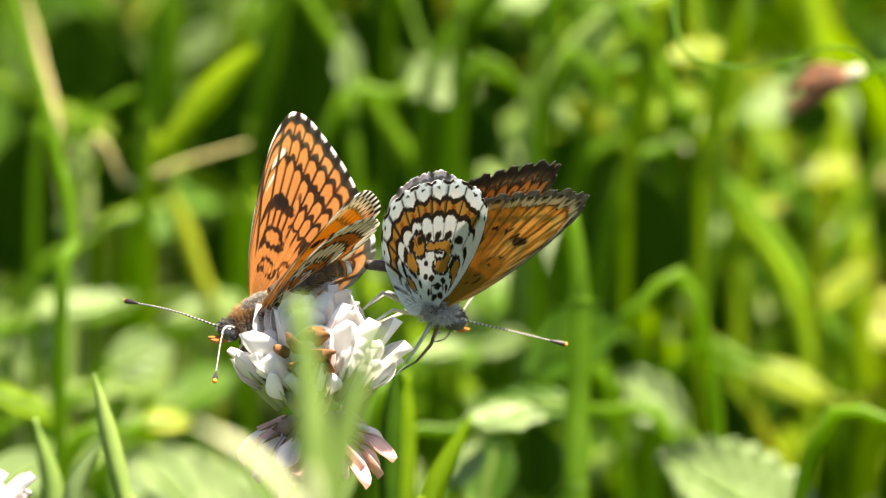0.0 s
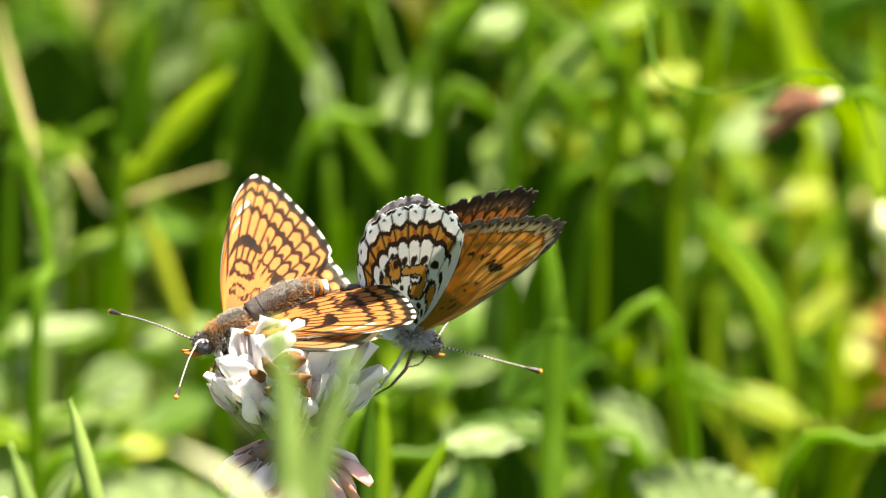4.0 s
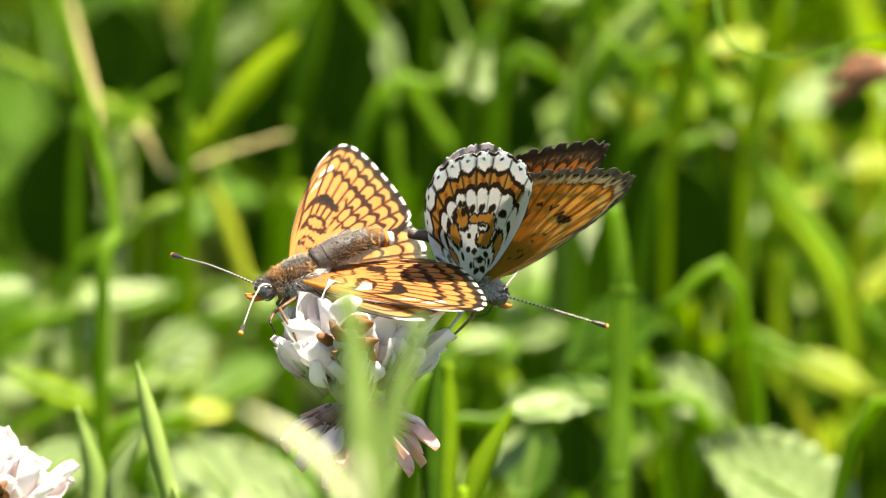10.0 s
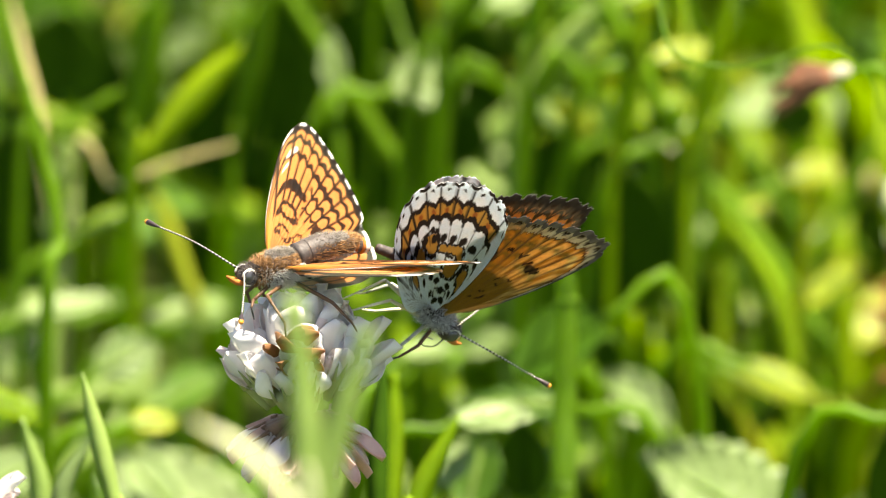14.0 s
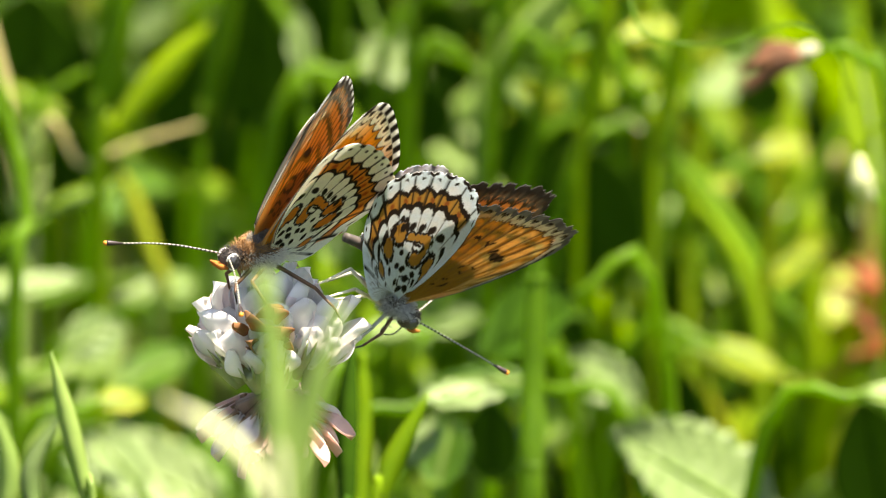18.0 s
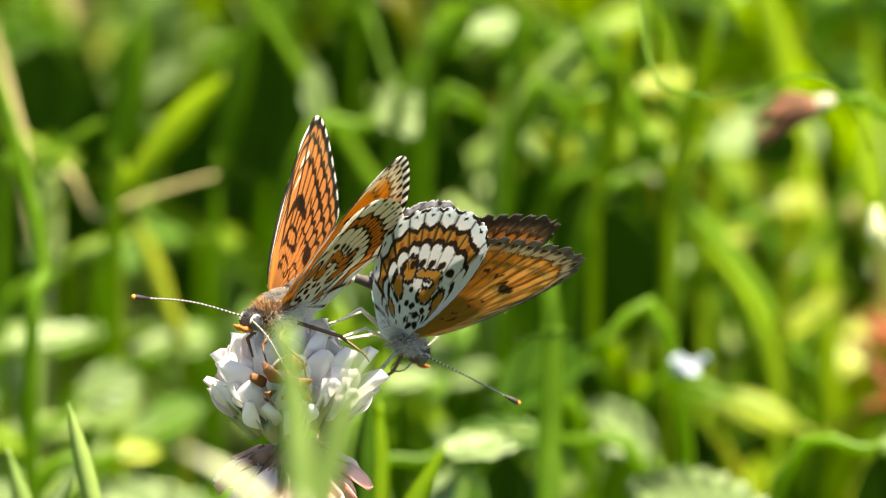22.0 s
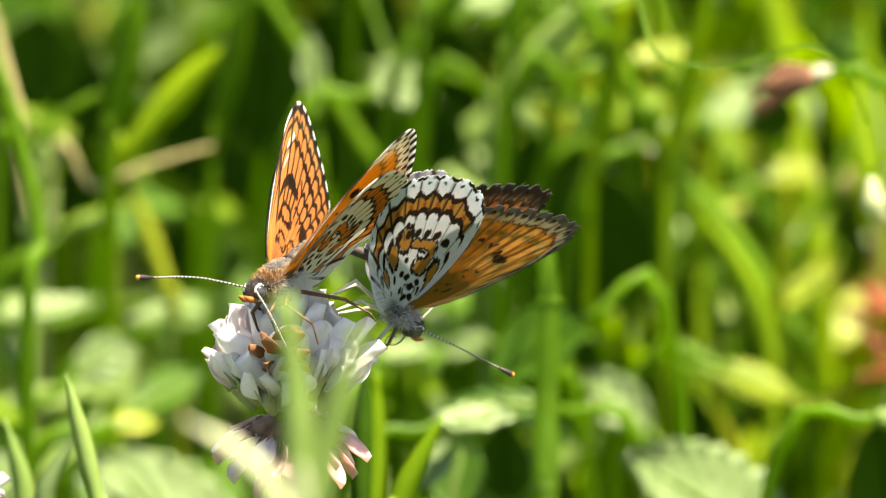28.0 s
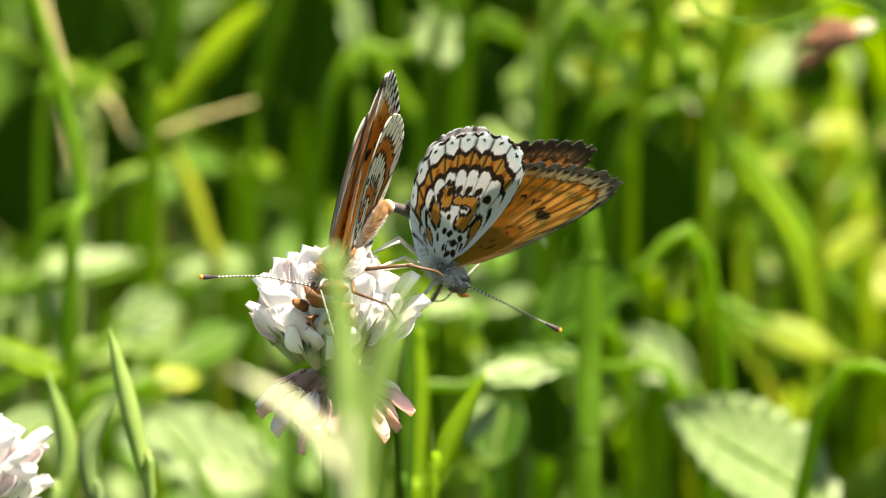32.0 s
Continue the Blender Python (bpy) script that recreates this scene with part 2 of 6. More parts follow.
# ---- builders ----
def mesh_object(name, verts, faces, mat, parent=None, smooth=True):
    me = bpy.data.meshes.new(name)
    me.from_pydata([tuple(v) for v in verts], [], faces)
    if smooth:
        me.polygons.foreach_set("use_smooth", [True] * len(me.polygons))
    me.update()
    for x in mat if isinstance(mat, (list, tuple)) else (mat,):
        me.materials.append(x)
    ob = new(name, me)
    ob.parent = parent
    return ob


def part(name, data, mat, parent, label=""):
    """One mesh under a thing or a part; data: (vertices, faces)."""
    ob = mesh_object(name, data[0], data[1], mat, parent)
    return tagged(ob, label)


def joined(pieces):
    verts, faces = [], []
    for v, f in pieces:
        k = len(verts)
        verts += list(v)
        faces += [[i + k for i in q] for q in f]
    return verts, faces


def spline(points, n):
    """n points on a smooth curve through the given ones."""
    p = [Vector(q) for q in points]
    if len(p) == 2:
        return [p[0].lerp(p[1], i / (n - 1)) for i in range(n)]
    ext = [p[0] * 2 - p[1]] + p + [p[-1] * 2 - p[-2]]
    out = []
    for i in range(n):
        u = i / (n - 1) * (len(p) - 1)
        k = min(int(u), len(p) - 2)
        f = u - k
        a, b, c, d = ext[k:k + 4]
        out.append(0.5 * ((2 * b) + (c - a) * f + (2 * a - 5 * b + 4 * c - d) * f * f + (3 * b - a - 3 * c + d) * f ** 3))
    return out


def tube(points, radii, sides=6, n=12):
    """A tapered round tube along a curve, closed at both ends."""
    pts = spline(points, n)
    verts, faces = [], []
    for i, p in enumerate(pts):
        d = (pts[min(i + 1, n - 1)] - pts[max(i - 1, 0)]).normalized()
        a = d.orthogonal().normalized() if i == 0 else (prev - d * prev.dot(d)).normalized()
        prev = a
        b = d.cross(a)
        u = i / (n - 1) * (len(radii) - 1)
        k = min(int(u), len(radii) - 2)
        r = radii[k] + (radii[k + 1] - radii[k]) * (u - k)
        for j in range(sides):
            w = 2 * math.pi * j / sides
            verts.append(p + a * (r * math.cos(w)) + b * (r * math.sin(w)))
    for i in range(n - 1):
        for j in range(sides):
            faces.append([i * sides + j, i * sides + (j + 1) % sides, (i + 1) * sides + (j + 1) % sides, (i + 1) * sides + j])
    faces.append(list(range(sides))[::-1])
    faces.append([(n - 1) * sides + j for j in range(sides)])
    return verts, faces


def blob(center, radii, rows=8, sides=12, rough=0.0, seed=0, turn=None):
    """A rounded lump, uneven by noise."""
    c = Vector(center)
    verts, faces = [c + (turn or Matrix()).to_3x3() @ Vector((0, 0, radii[2]))], []
    for i in range(1, rows):
        th = math.pi * i / rows
        for j in range(sides):
            ph = 2 * math.pi * j / sides
            d = Vector((math.sin(th) * math.cos(ph), math.sin(th) * math.sin(ph), math.cos(th)))
            k = 1 + rough * noise.noise(d * 2.3 + Vector((seed * 3.1, 0, seed)))
            v = Vector((d.x * radii[0], d.y * radii[1], d.z * radii[2])) * k
            verts.append(c + ((turn or Matrix()).to_3x3() @ v))
    verts.append(c - (turn or Matrix()).to_3x3() @ Vector((0, 0, radii[2])))
    for j in range(sides):
        faces.append([0, 1 + j, 1 + (j + 1) % sides])
        e = 1 + (rows - 2) * sides
        faces.append([len(verts) - 1, e + (j + 1) % sides, e + j])
    for i in range(rows - 2):
        for j in range(sides):
            a, b = 1 + i * sides + j, 1 + i * sides + (j + 1) % sides
            faces.append([a, a + sides, b + sides, b])
    return verts, faces


def ribbon(points, width, fold=0.25, n=14, facing=(0, -1, 0.35), tip=0.06, base=0.55, thick=0.0003, belly=0.4, twist=0.0):
    """A grass blade or long leaf: folded along its midrib, tapered at both ends, with a real thickness."""
    pts = spline(points, n)
    verts, faces = [], []
    for i, p in enumerate(pts):
        u = i / (n - 1)
        d = (pts[min(i + 1, n - 1)] - pts[max(i - 1, 0)]).normalized()
        f = Vector(facing)
        f = (f - d * f.dot(d)).normalized()
        side = d.cross(f)
        if twist:
            q = Matrix.Rotation(twist * u, 3, d)
            f, side = q @ f, q @ side
        w = width * 0.5 * ((base + (1 - base) * min(1, u / belly)) if u < belly else max(tip, 1 - ((u - belly) / (1 - belly)) ** 2.2))
        verts += [p - side * w + f * (w * fold), p + f * thick * -0.5 - f * (w * fold * 0.4), p + side * w + f * (w * fold), p + f * (thick + w * 0.02) - f * (w * fold * 0.15)]
    for i in range(n - 1):
        for j in range(4):
            faces.append([i * 4 + j, i * 4 + (j + 1) % 4, i * 4 + 4 + (j + 1) % 4, i * 4 + 4 + j])
    faces.append([3, 2, 1, 0])
    faces.append([(n - 1) * 4 + j for j in range(4)])
    return verts, faces


def leaflet(length, width, folds=0, teeth=0, cup=0.12, n=20, m=6, thick=0.0003, tipness=1.0, heart=0.0, peak=0.0, pleat=0.042):
    """A flat leaf in its own space: base at the origin, tip along +y, upper side +z; toothed edge and pleats between side veins."""
    verts, faces = [], []
    for layer in (0, 1):
        for i in range(n + 1):
            u = i / n
            w = 0.5 * width * (math.sin(math.pi * min(1, u ** (peak or 0.7 + 0.25 * tipness))) ** 0.75 + 0.02)
            if teeth:
                w *= 1 + 0.07 * (abs(((u * teeth) % 1) - 0.5) * 2 - 0.5)
            for j in range(-m, m + 1):
                s = j / m
                x = s * w
                y = u * length - heart * length * (1 - u) ** 6 * abs(s) * 0.25
                z = cup * width * (abs(s) ** 1.5) - 0.10 * length * u * u
                if folds:
                    z += pleat * width * math.sin((u * folds + abs(s) * folds * -0.35) * 2 * math.pi) * min(1, abs(s) * 3)
                z -= 0.02 * width * max(0, 1 - abs(s) * 8)
                verts.append(Vector((x, y, z - layer * thick)))
    w2 = 2 * m + 1
    k = (n + 1) * w2
    for i in range(n):
        for j in range(w2 - 1):
            a = i * w2 + j
            faces.append([a, a + 1, a + w2 + 1, a + w2])
            faces.append([k + a, k + a + w2, k + a + w2 + 1, k + a + 1])
        a = i * w2
        faces.append([a, a + w2, k + a + w2, k + a])
        a = i * w2 + w2 - 1
        faces.append([a, k + a, k + a + w2, a + w2])
    return verts, faces


def moved(data, m):
    return [m @ v for v in data[0]], data[1]


# ---- butterflies: lengths in millimetres, scaled to metres at the end ----
MM = 0.001
HINGE_X, HINGE_Y, HINGE_Z = 11.5, 0.8, 0.4
ORANGE, DEEP, BLACKISH = np.array((0.64, 0.26, 0.075)), np.array((0.48, 0.12, 0.02)), np.array((0.014, 0.010, 0.008))
CREAM, WHITE, FUSCOUS, TAWNY = np.array((0.86, 0.89, 0.75)), np.array((0.84, 0.84, 0.82)), np.array((0.16, 0.09, 0.045)), np.array((0.62, 0.27, 0.05))


def smooth(e0, e1, x):
    t = np.clip((x - e0) / (e1 - e0), 0, 1)
    return t * t * (3 - 2 * t)


def band(x, a, b, soft):
    return smooth(a - soft, a + soft, x) * (1 - smooth(b - soft, b + soft, x))


def over(col, mask, c):
    return col * (1 - mask[..., None]) + np.asarray(c) * mask[..., None]


def ring(s, w, s0, w0, rs, rw):
    return np.sqrt(((s - s0) / rs) ** 2 + ((w - w0) / rw) ** 2)


def ripple(a, b, scale, seed):
    """Cheap smooth unevenness for the pattern's edges."""
    return (np.sin(a * 2.1 * scale + seed) * np.cos(b * 1.7 * scale + seed * 2.3) + 0.6 * np.sin(a * 5.3 * scale + b * 4.1 * scale + seed * 1.7) + 0.4 * np.cos(b * 9.7 * scale - a * 3.3 * scale + seed)) / 2


FORE_EDGE = ((0.0, 0.0), (-0.9, 6.0), (-0.9, 12.0), (-0.3, 17.4), (1.0, 20.7), (2.3, 21.3), (4.0, 20.5), (6.4, 18.4), (8.6, 16.1), (10.2, 13.9), (10.4, 12.6), (9.0, 8.6), (6.0, 3.8), (3.2, 0.4))
HIND_EDGE = ((0.0, 0.0), (-0.9, 4.0), (-0.7, 9.0), (0.5, 13.4), (2.6, 15.5), (5.6, 15.3), (8.8, 13.2), (11.3, 10.2), (12.5, 7.4), (11.6, 4.8), (8.8, 2.2), (5.2, 0.0), (2.4, -1.0))
HIND_EDGE_CLOSED = ((0.0, 0.0), (0.8, 5.0), (2.6, 10.5), (5.0, 14.6), (7.6, 16.4), (10.6, 16.6), (13.0, 15.2), (14.5, 12.6), (14.4, 9.4), (12.4, 6.0), (9.6, 3.0), (6.6, 0.8), (4.0, -0.6), (2.0, -1.2))
FORE_VEINS = (-2.5, 2.5, 6.0, 9.5, 13.5, 18.0, 23.0, 28.5, 34.5, 41.5, 52.0, 80.0)
HIND_VEINS = (9.0, 20.0, 28.5, 36.0, 43.0, 50.0, 58.5, 68.0, 79.0, 92.0)


def fan(edge, n_angle, k=1.0):
    """The wing's outline as radius by angle from the costa round the base."""
    pts = spline([(a * k, b * k, 0) for a, b in edge], 400)
    ang = np.array([math.degrees(math.atan2(p.x, p.y)) for p in pts[6:]])
    rad = np.array([math.hypot(p.x, p.y) for p in pts[6:]])
    order = np.argsort(ang)
    ang, rad = ang[order], rad[order]
    lo, hi = ang[0], ang[-1]
    a = np.linspace(lo, hi, n_angle)
    return a, np.interp(a, ang, rad)


def cells(a, veins):
    """Which cell between veins, and how far across it (-1 to 1); and the cell's middle angle."""
    v = np.array(veins)
    k = np.clip(np.searchsorted(v, a) - 1, -1, len(v) - 1)
    lo = np.where(k < 0, v[0] - 9, v[np.clip(k, 0, len(v) - 1)])
    hi = np.where(k >= len(v) - 1, v[-1] + 12, v[np.clip(k + 1, 0, len(v) - 1)])
    return k, (a - lo) / (hi - lo) * 2 - 1, hi - lo


def vein_mask(a, s, rad, veins, half):
    """Thin dark lines along the veins, of constant real width."""
    m = np.zeros_like(a)
    for v in veins:
        d = np.abs(a - v) * math.pi / 180 * s * rad
        m = np.maximum(m, 1 - smooth(half * 0.6, half * 1.4, d))
    return m


def jitter(k, seed):
    return np.sin(k * 12.9898 + seed * 78.233) * 0.5


def fore_upper(a, s, rad, worn):
    k, w, width = cells(a, FORE_VEINS)
    rp = ripple(a / 9, s * 7, 1.3, 1.0) * 0.012
    r = s + rp
    arch = 0.040 * (1 - np.abs(w) ** 1.6) + 0.020 * jitter(k, 5)
    col = np.zeros(a.shape + (3,)) + ORANGE
    col = over(col, smooth(0.1, 0.9, ripple(a / 6, s * 5, 0.8, 4)) * 0.25, DEEP)
    j = jitter(k, 1)
    line = np.zeros_like(a)
    line = np.maximum(line, band(r - arch, 0.832 + 0.015 * j, 0.869 + 0.01 * j, 0.008))
    line = np.maximum(line, band(r - arch * 1.2, 0.714 + 0.03 * j, 0.757 + 0.03 * j, 0.008))
    line = np.maximum(line, band(r - arch * 1.4, 0.606 + 0.05 * j, 0.645 + 0.05 * j, 0.008) * smooth(13.0, 17.0, a))
    line = np.maximum(line, band(r + arch * 0.8, 0.520 + 0.02 * j, 0.545 + 0.02 * j, 0.008) * (a > 16))
    line = np.maximum(line, smooth(0.914, 0.928, r - arch * 0.6))
    line = np.maximum(line, vein_mask(a, s, rad, FORE_VEINS[:-1], 0.115) * smooth(0.40, 0.46, s))
    line = np.maximum(line, smooth(0.70, 0.92, np.abs(w)) * smooth(0.70, 0.80, s))
    line = np.maximum(line, (1 - smooth(0.9, 1.15, ring(s, a, 0.555, 7.0, 0.040, 9.0) + 0.3 * ripple(a / 4, s * 12, 1.5, 2))))
    wob = 0.25 * ripple(a / 4, s * 13, 1.2, 3.0)
    line = np.maximum(line, band(ring(s, a, 0.385, 9.0, 0.050, 9.0) + wob, 0.62, 1.15, 0.12))
    line = np.maximum(line, band(ring(s, a, 0.245, 13.0, 0.045, 14.0) + wob, 0.55, 1.0, 0.12) * smooth(-0.6, 0.0, ripple(a / 5, s * 16, 1.0, 6)))
    line = np.maximum(line, (1 - smooth(0.8, 1.05, ring(s, a, 0.50, 35.0, 0.060, 7.0) + wob)))
    line = np.maximum(line, band(ring(s, a, 0.31, 35.0, 0.06, 11.0) + wob, 0.70, 1.02, 0.13))
    line = np.maximum(line, (1 - smooth(0.8, 1.1, ring(s, a, 0.75, 21.0, 0.020, 9.0))))
    col = over(col, line, BLACKISH)
    pale = (1 - smooth(0.7, 1.1, ring(s, a, 0.800, 2.5, 0.030, 2.2))) + (1 - smooth(0.7, 1.1, ring(s, a, 0.715, 1.0, 0.020, 1.8)))
    col = over(col, np.clip(pale, 0, 1) * (1 - vein_mask(a, s, rad, FORE_VEINS[:-1], 0.16)), CREAM)
    col = over(col, (1 - smooth(0.06, 0.30, s)) * 0.55, FUSCOUS)
    col = over(col, smooth(45, 62, a) * 0.35 * (1 - smooth(0.5, 0.8, s)), FUSCOUS)
    fringe = smooth(0.976, 0.983, s + 0.004 * np.sin(a * 7)) * (a < 43)
    col = over(col, fringe, BLACKISH)
    col = over(col, fringe * (1 - smooth(0.45, 0.65, np.abs(w))), WHITE * (0.35 if worn else 1.0))
    if worn:
        dark = smooth(0.66, 0.74, s + 0.03 * ripple(a / 5, s * 9, 1, 2)) * smooth(0.72, 1.0, np.maximum(np.abs(w), 1.15 - ring(s, w, 0.80, 0, 0.06, 1.0)))
        col = over(col, np.maximum(dark, smooth(0.88, 0.91, s)) * 0.95, BLACKISH)
    edge = (1 - smooth(0.18, 0.34, (a - a.min()) * math.pi / 180 * s * rad)) * (s < 0.95)
    return over(col, edge, TAWNY)


def fore_under(a, s, rad, worn, pale_tip=(0.62, 0.60, 0.46)):
    k, w, width = cells(a, FORE_VEINS)
    r = s + ripple(a / 9, s * 7, 1.3, 3.0) * 0.012
    col = np.zeros(a.shape + (3,)) + np.array((0.27, 0.150, 0.022) if worn else (0.68, 0.25, 0.012))
    col = over(col, smooth(0.0, 1.0, ripple(a / 5, s * 6, 0.9, 8)) * 0.35, np.array((0.42, 0.25, 0.045) if worn else (0.72, 0.36, 0.05)))
    scallop = 1 - np.abs(w) ** 1.8
    rim, inner = 0.905 - 0.050 * scallop, 0.805 - 0.050 * scallop
    front = 1 - smooth(19, 31, a)
    if worn:
        # yellow cells, with light shining through the wing put into the colour
        glow = band(s, 0.44, 0.84, 0.04) * (1 - smooth(12, 24, a)) * smooth(-0.5, 0.3, ripple(a / 2.2, s * 3, 1.0, 4))
        col = over(col, glow * 0.8, np.array((0.86, 0.61, 0.20)))
        col = over(col, smooth(26, 50, a) * 0.35, FUSCOUS)
        col = over(col, smooth(-0.004, 0.004, r - rim) * (0.25 + 0.65 * front), pale_tip)
    else:
        col = over(col, smooth(-0.004, 0.004, r - inner) * (1 - smooth(5, 13, a)) * 0.8, np.array((0.84, 0.60, 0.24)))
        col = over(col, smooth(-0.004, 0.004, r - rim) * (0.30 + 0.70 * front), CREAM)
        col = over(col, smooth(0.80, 0.86, r) * (1 - smooth(2, 9, a)), CREAM)
    black = vein_mask(a, s, rad, FORE_VEINS[:-1], 0.075) * smooth(0.5, 0.7, s) * (0.75 if worn else 0.45)
    spots = (1 - smooth(0.75, 1.15, ring(s, w, 0.920, 0.0, 0.016, 0.34))) * (0.8 if worn else 1.0)
    spots = np.maximum(spots, band(r - rim, -0.008, 0.008, 0.004) * (0.45 + 0.5 * front))
    spots = np.maximum(spots, band(r - inner, -0.009, 0.009, 0.004) * (0.35 if worn else 0.9) * smooth(3.0, 6.0, a))
    spots = np.maximum(spots, (1 - smooth(0.8, 1.1, ring(s, a, 0.57, 8.0, 0.035, 4.2))))
    spots = np.maximum(spots, (1 - smooth(0.8, 1.1, ring(s, a, 0.60, 12.5, 0.022, 1.8))))
    spots = np.maximum(spots, band(ring(s, a, 0.40, 10.0, 0.045, 5.5), 0.72, 1.0, 0.12) * smooth(-0.3, 0.2, np.sin(a * 0.9 + s * 30)))
    spots = np.maximum(spots, band(ring(s, a, 0.25, 13.0, 0.04, 8.0), 0.7, 1.0, 0.14) * smooth(-0.3, 0.2, np.sin(a * 0.7 + s * 40)))
    spots = np.maximum(spots, (1 - smooth(0.8, 1.1, ring(s, a, 0.60, 31.0, 0.05, 4.2))))
    spots = np.maximum(spots, (1 - smooth(0.8, 1.1, ring(s, a, 0.66, 18.0, 0.02, 2.0))))
    spots = np.maximum(spots, (1 - smooth(0.8, 1.1, ring(s, a, 0.68, 25.0, 0.02, 2.0))))
    col = over(col, np.maximum(black, spots), BLACKISH)
    fringe = smooth(0.945, 0.955, s) * (a < 43)
    col = over(col, fringe, WHITE * (0.16 if worn else 1.0))
    chk = smooth(0.35, 0.55, np.abs(w)) * fringe * (0.45 if worn else 1.0)
    chk = np.maximum(chk, band(s, 0.925, 0.950, 0.006) * (1 - smooth(0.35, 0.6, np.abs(w))) * (a < 43))
    col = over(col, chk, BLACKISH)
    if worn:
        grain = smooth(-0.2, 0.7, ripple(a / 2.5, s * 18, 1.0, 6)) * 0.30 + vein_mask(a, s, rad, FORE_VEINS[:-1], 0.14) * 0.3 * smooth(0.3, 0.5, s)
        col = over(col, np.clip(grain, 0, 1) * (1 - fringe), FUSCOUS)
    edge = (1 - smooth(0.2, 0.36, (a - a.min()) * math.pi / 180 * s * rad)) * (s < 0.95)
    return over(col, edge, np.array((0.70, 0.42, 0.14)))


def hind_upper(a, s, rad, worn):
    k, w, width = cells(a, HIND_VEINS)
    r = s + ripple(a / 14, s * 7, 1.2, 5.0) * 0.012
    arch = 0.03 * (1 - w * w)
    col = np.zeros(a.shape + (3,)) + ORANGE
    line = vein_mask(a, s, rad, HIND_VEINS, 0.17) * smooth(0.35, 0.45, s)
    for lo, hi in ((0.88, 1.2), (0.765, 0.80), (0.60, 0.64), (0.45, 0.48)):
        line = np.maximum(line, band(r - arch, lo, hi, 0.008))
    col = over(col, line, BLACKISH)
    col = over(col, (1 - smooth(0.25, 0.62, s)) * 0.85, FUSCOUS)
    fringe = smooth(0.955, 0.965, s) * (a < 60)
    col = over(col, fringe, WHITE)
    return over(col, fringe * smooth(0.6, 0.8, np.abs(w)), BLACKISH)


def hind_under(a, s, rad, worn, pale=CREAM, orange=(0.74, 0.24, 0.035), ink=0.0):
    """Underside of the hindwing: pale, with an orange outer band between black scallops and black-rimmed orange patches inside."""
    k, w, width = cells(a, HIND_VEINS)
    r = s + ripple(a / 9, s * 8, 1.6, 7.0) * 0.009
    j, j2 = jitter(k, 3), jitter(k, 8)
    arch = 1 - np.abs(w) ** 1.7
    pale, orange = np.asarray(pale), np.asarray(orange)
    col = np.zeros(a.shape + (3,)) + pale
    col = over(col, smooth(-0.2, 0.9, ripple(a / 7, s * 9, 1.0, 3)) * 0.22, pale * np.array((0.93, 0.84, 0.66)))
    low, high = 0.718 + 0.014 * j + 0.032 * arch, 0.886 + 0.012 * j2 - 0.066 * arch
    held = smooth(6.0, 8.0, a) * (1 - smooth(80.0, 82.0, a + 12 * (s - 0.8)))
    outer = smooth(-0.005, 0.005, r - low) * smooth(-0.005, 0.005, high - r) * held
    col = over(col, outer, orange)
    col = over(col, outer * smooth(0.55, 0.95, np.abs(w)) * 0.35, orange * np.array((1.15, 1.5, 2.5)))
    col = over(col, outer * (1 - smooth(0.5, 1.25, ring(s, w, 0.775 + 0.01 * j, 0, 0.030, 0.36))) * 0.9, orange * np.array((0.50, 0.24, 0.4)))
    patches = ((0.37, 5.0, 0.070, 7.5), (0.470, 28.0, 0.040, 7.5), (0.315, 27.0, 0.048, 8.5), (0.475, 38.5, 0.030, 3.6), (0.525, 48.5, 0.080, 4.8), (0.475, 61.0, 0.095, 5.2), (0.47, 78.0, 0.070, 4.0))
    wob = 0.20 * ripple(a / 5, s * 14, 1.1, 9.0)
    d = np.full_like(a, 9.0)
    for s0, a0, rs, ra in patches:
        d = np.minimum(d, ((np.abs((s - s0) / rs)) ** 2.6 + (np.abs((a - a0) / ra)) ** 2.6) ** (1 / 2.6) + wob)
    link = ring(s, a, 0.395, 22.5, 0.075, 3.4) + wob
    d = np.minimum(d, link)
    col = over(col, 1 - smooth(0.94, 1.02, d), orange)
    hole = ring(s, a, 0.405, 29.5, 0.030, 4.6) + wob
    col = over(col, 1 - smooth(0.9, 1.05, hole), pale)
    black = np.zeros_like(a)
    black = np.maximum(black, band(r - low, -0.025 - ink, 0.006 + ink * 0.4, 0.005) * smooth(2.0, 5.0, a) * (1 - smooth(84.0, 90.0, a)))
    black = np.maximum(black, band(r - high, -0.008 - ink * 0.4, 0.018 + ink, 0.004) * held)
    black = np.maximum(black, vein_mask(a, s, rad, HIND_VEINS, 0.105 + ink * 4) * band(s, 0.66, 0.975, 0.015) * smooth(6.0, 8.0, a))
    black = np.maximum(black, vein_mask(a, s, rad, HIND_VEINS, 0.07) * band(s, 0.52, 0.66, 0.03) * 0.8)
    black = np.maximum(black, 1 - smooth(0.75, 1.1, ring(s + 0.02 * w, w, 0.566 + 0.03 * j2, 0.15 * j, 0.030 + ink * 0.6, 0.66 + ink * 8)))
    black = np.maximum(black, (1 - smooth(0.7, 1.1, ring(s, w, 0.950 + 0.008 * j2, 0.05, 0.015, 0.24))) * (a < 75))
    gap = smooth(-0.75, -0.25, ripple(a / 3, s * 11, 1.0, 5.0))
    black = np.maximum(black, band(d, 0.95, 1.34 + ink * 9, 0.07) * gap)
    black = np.maximum(black, band(hole, 0.95, 1.5, 0.12))
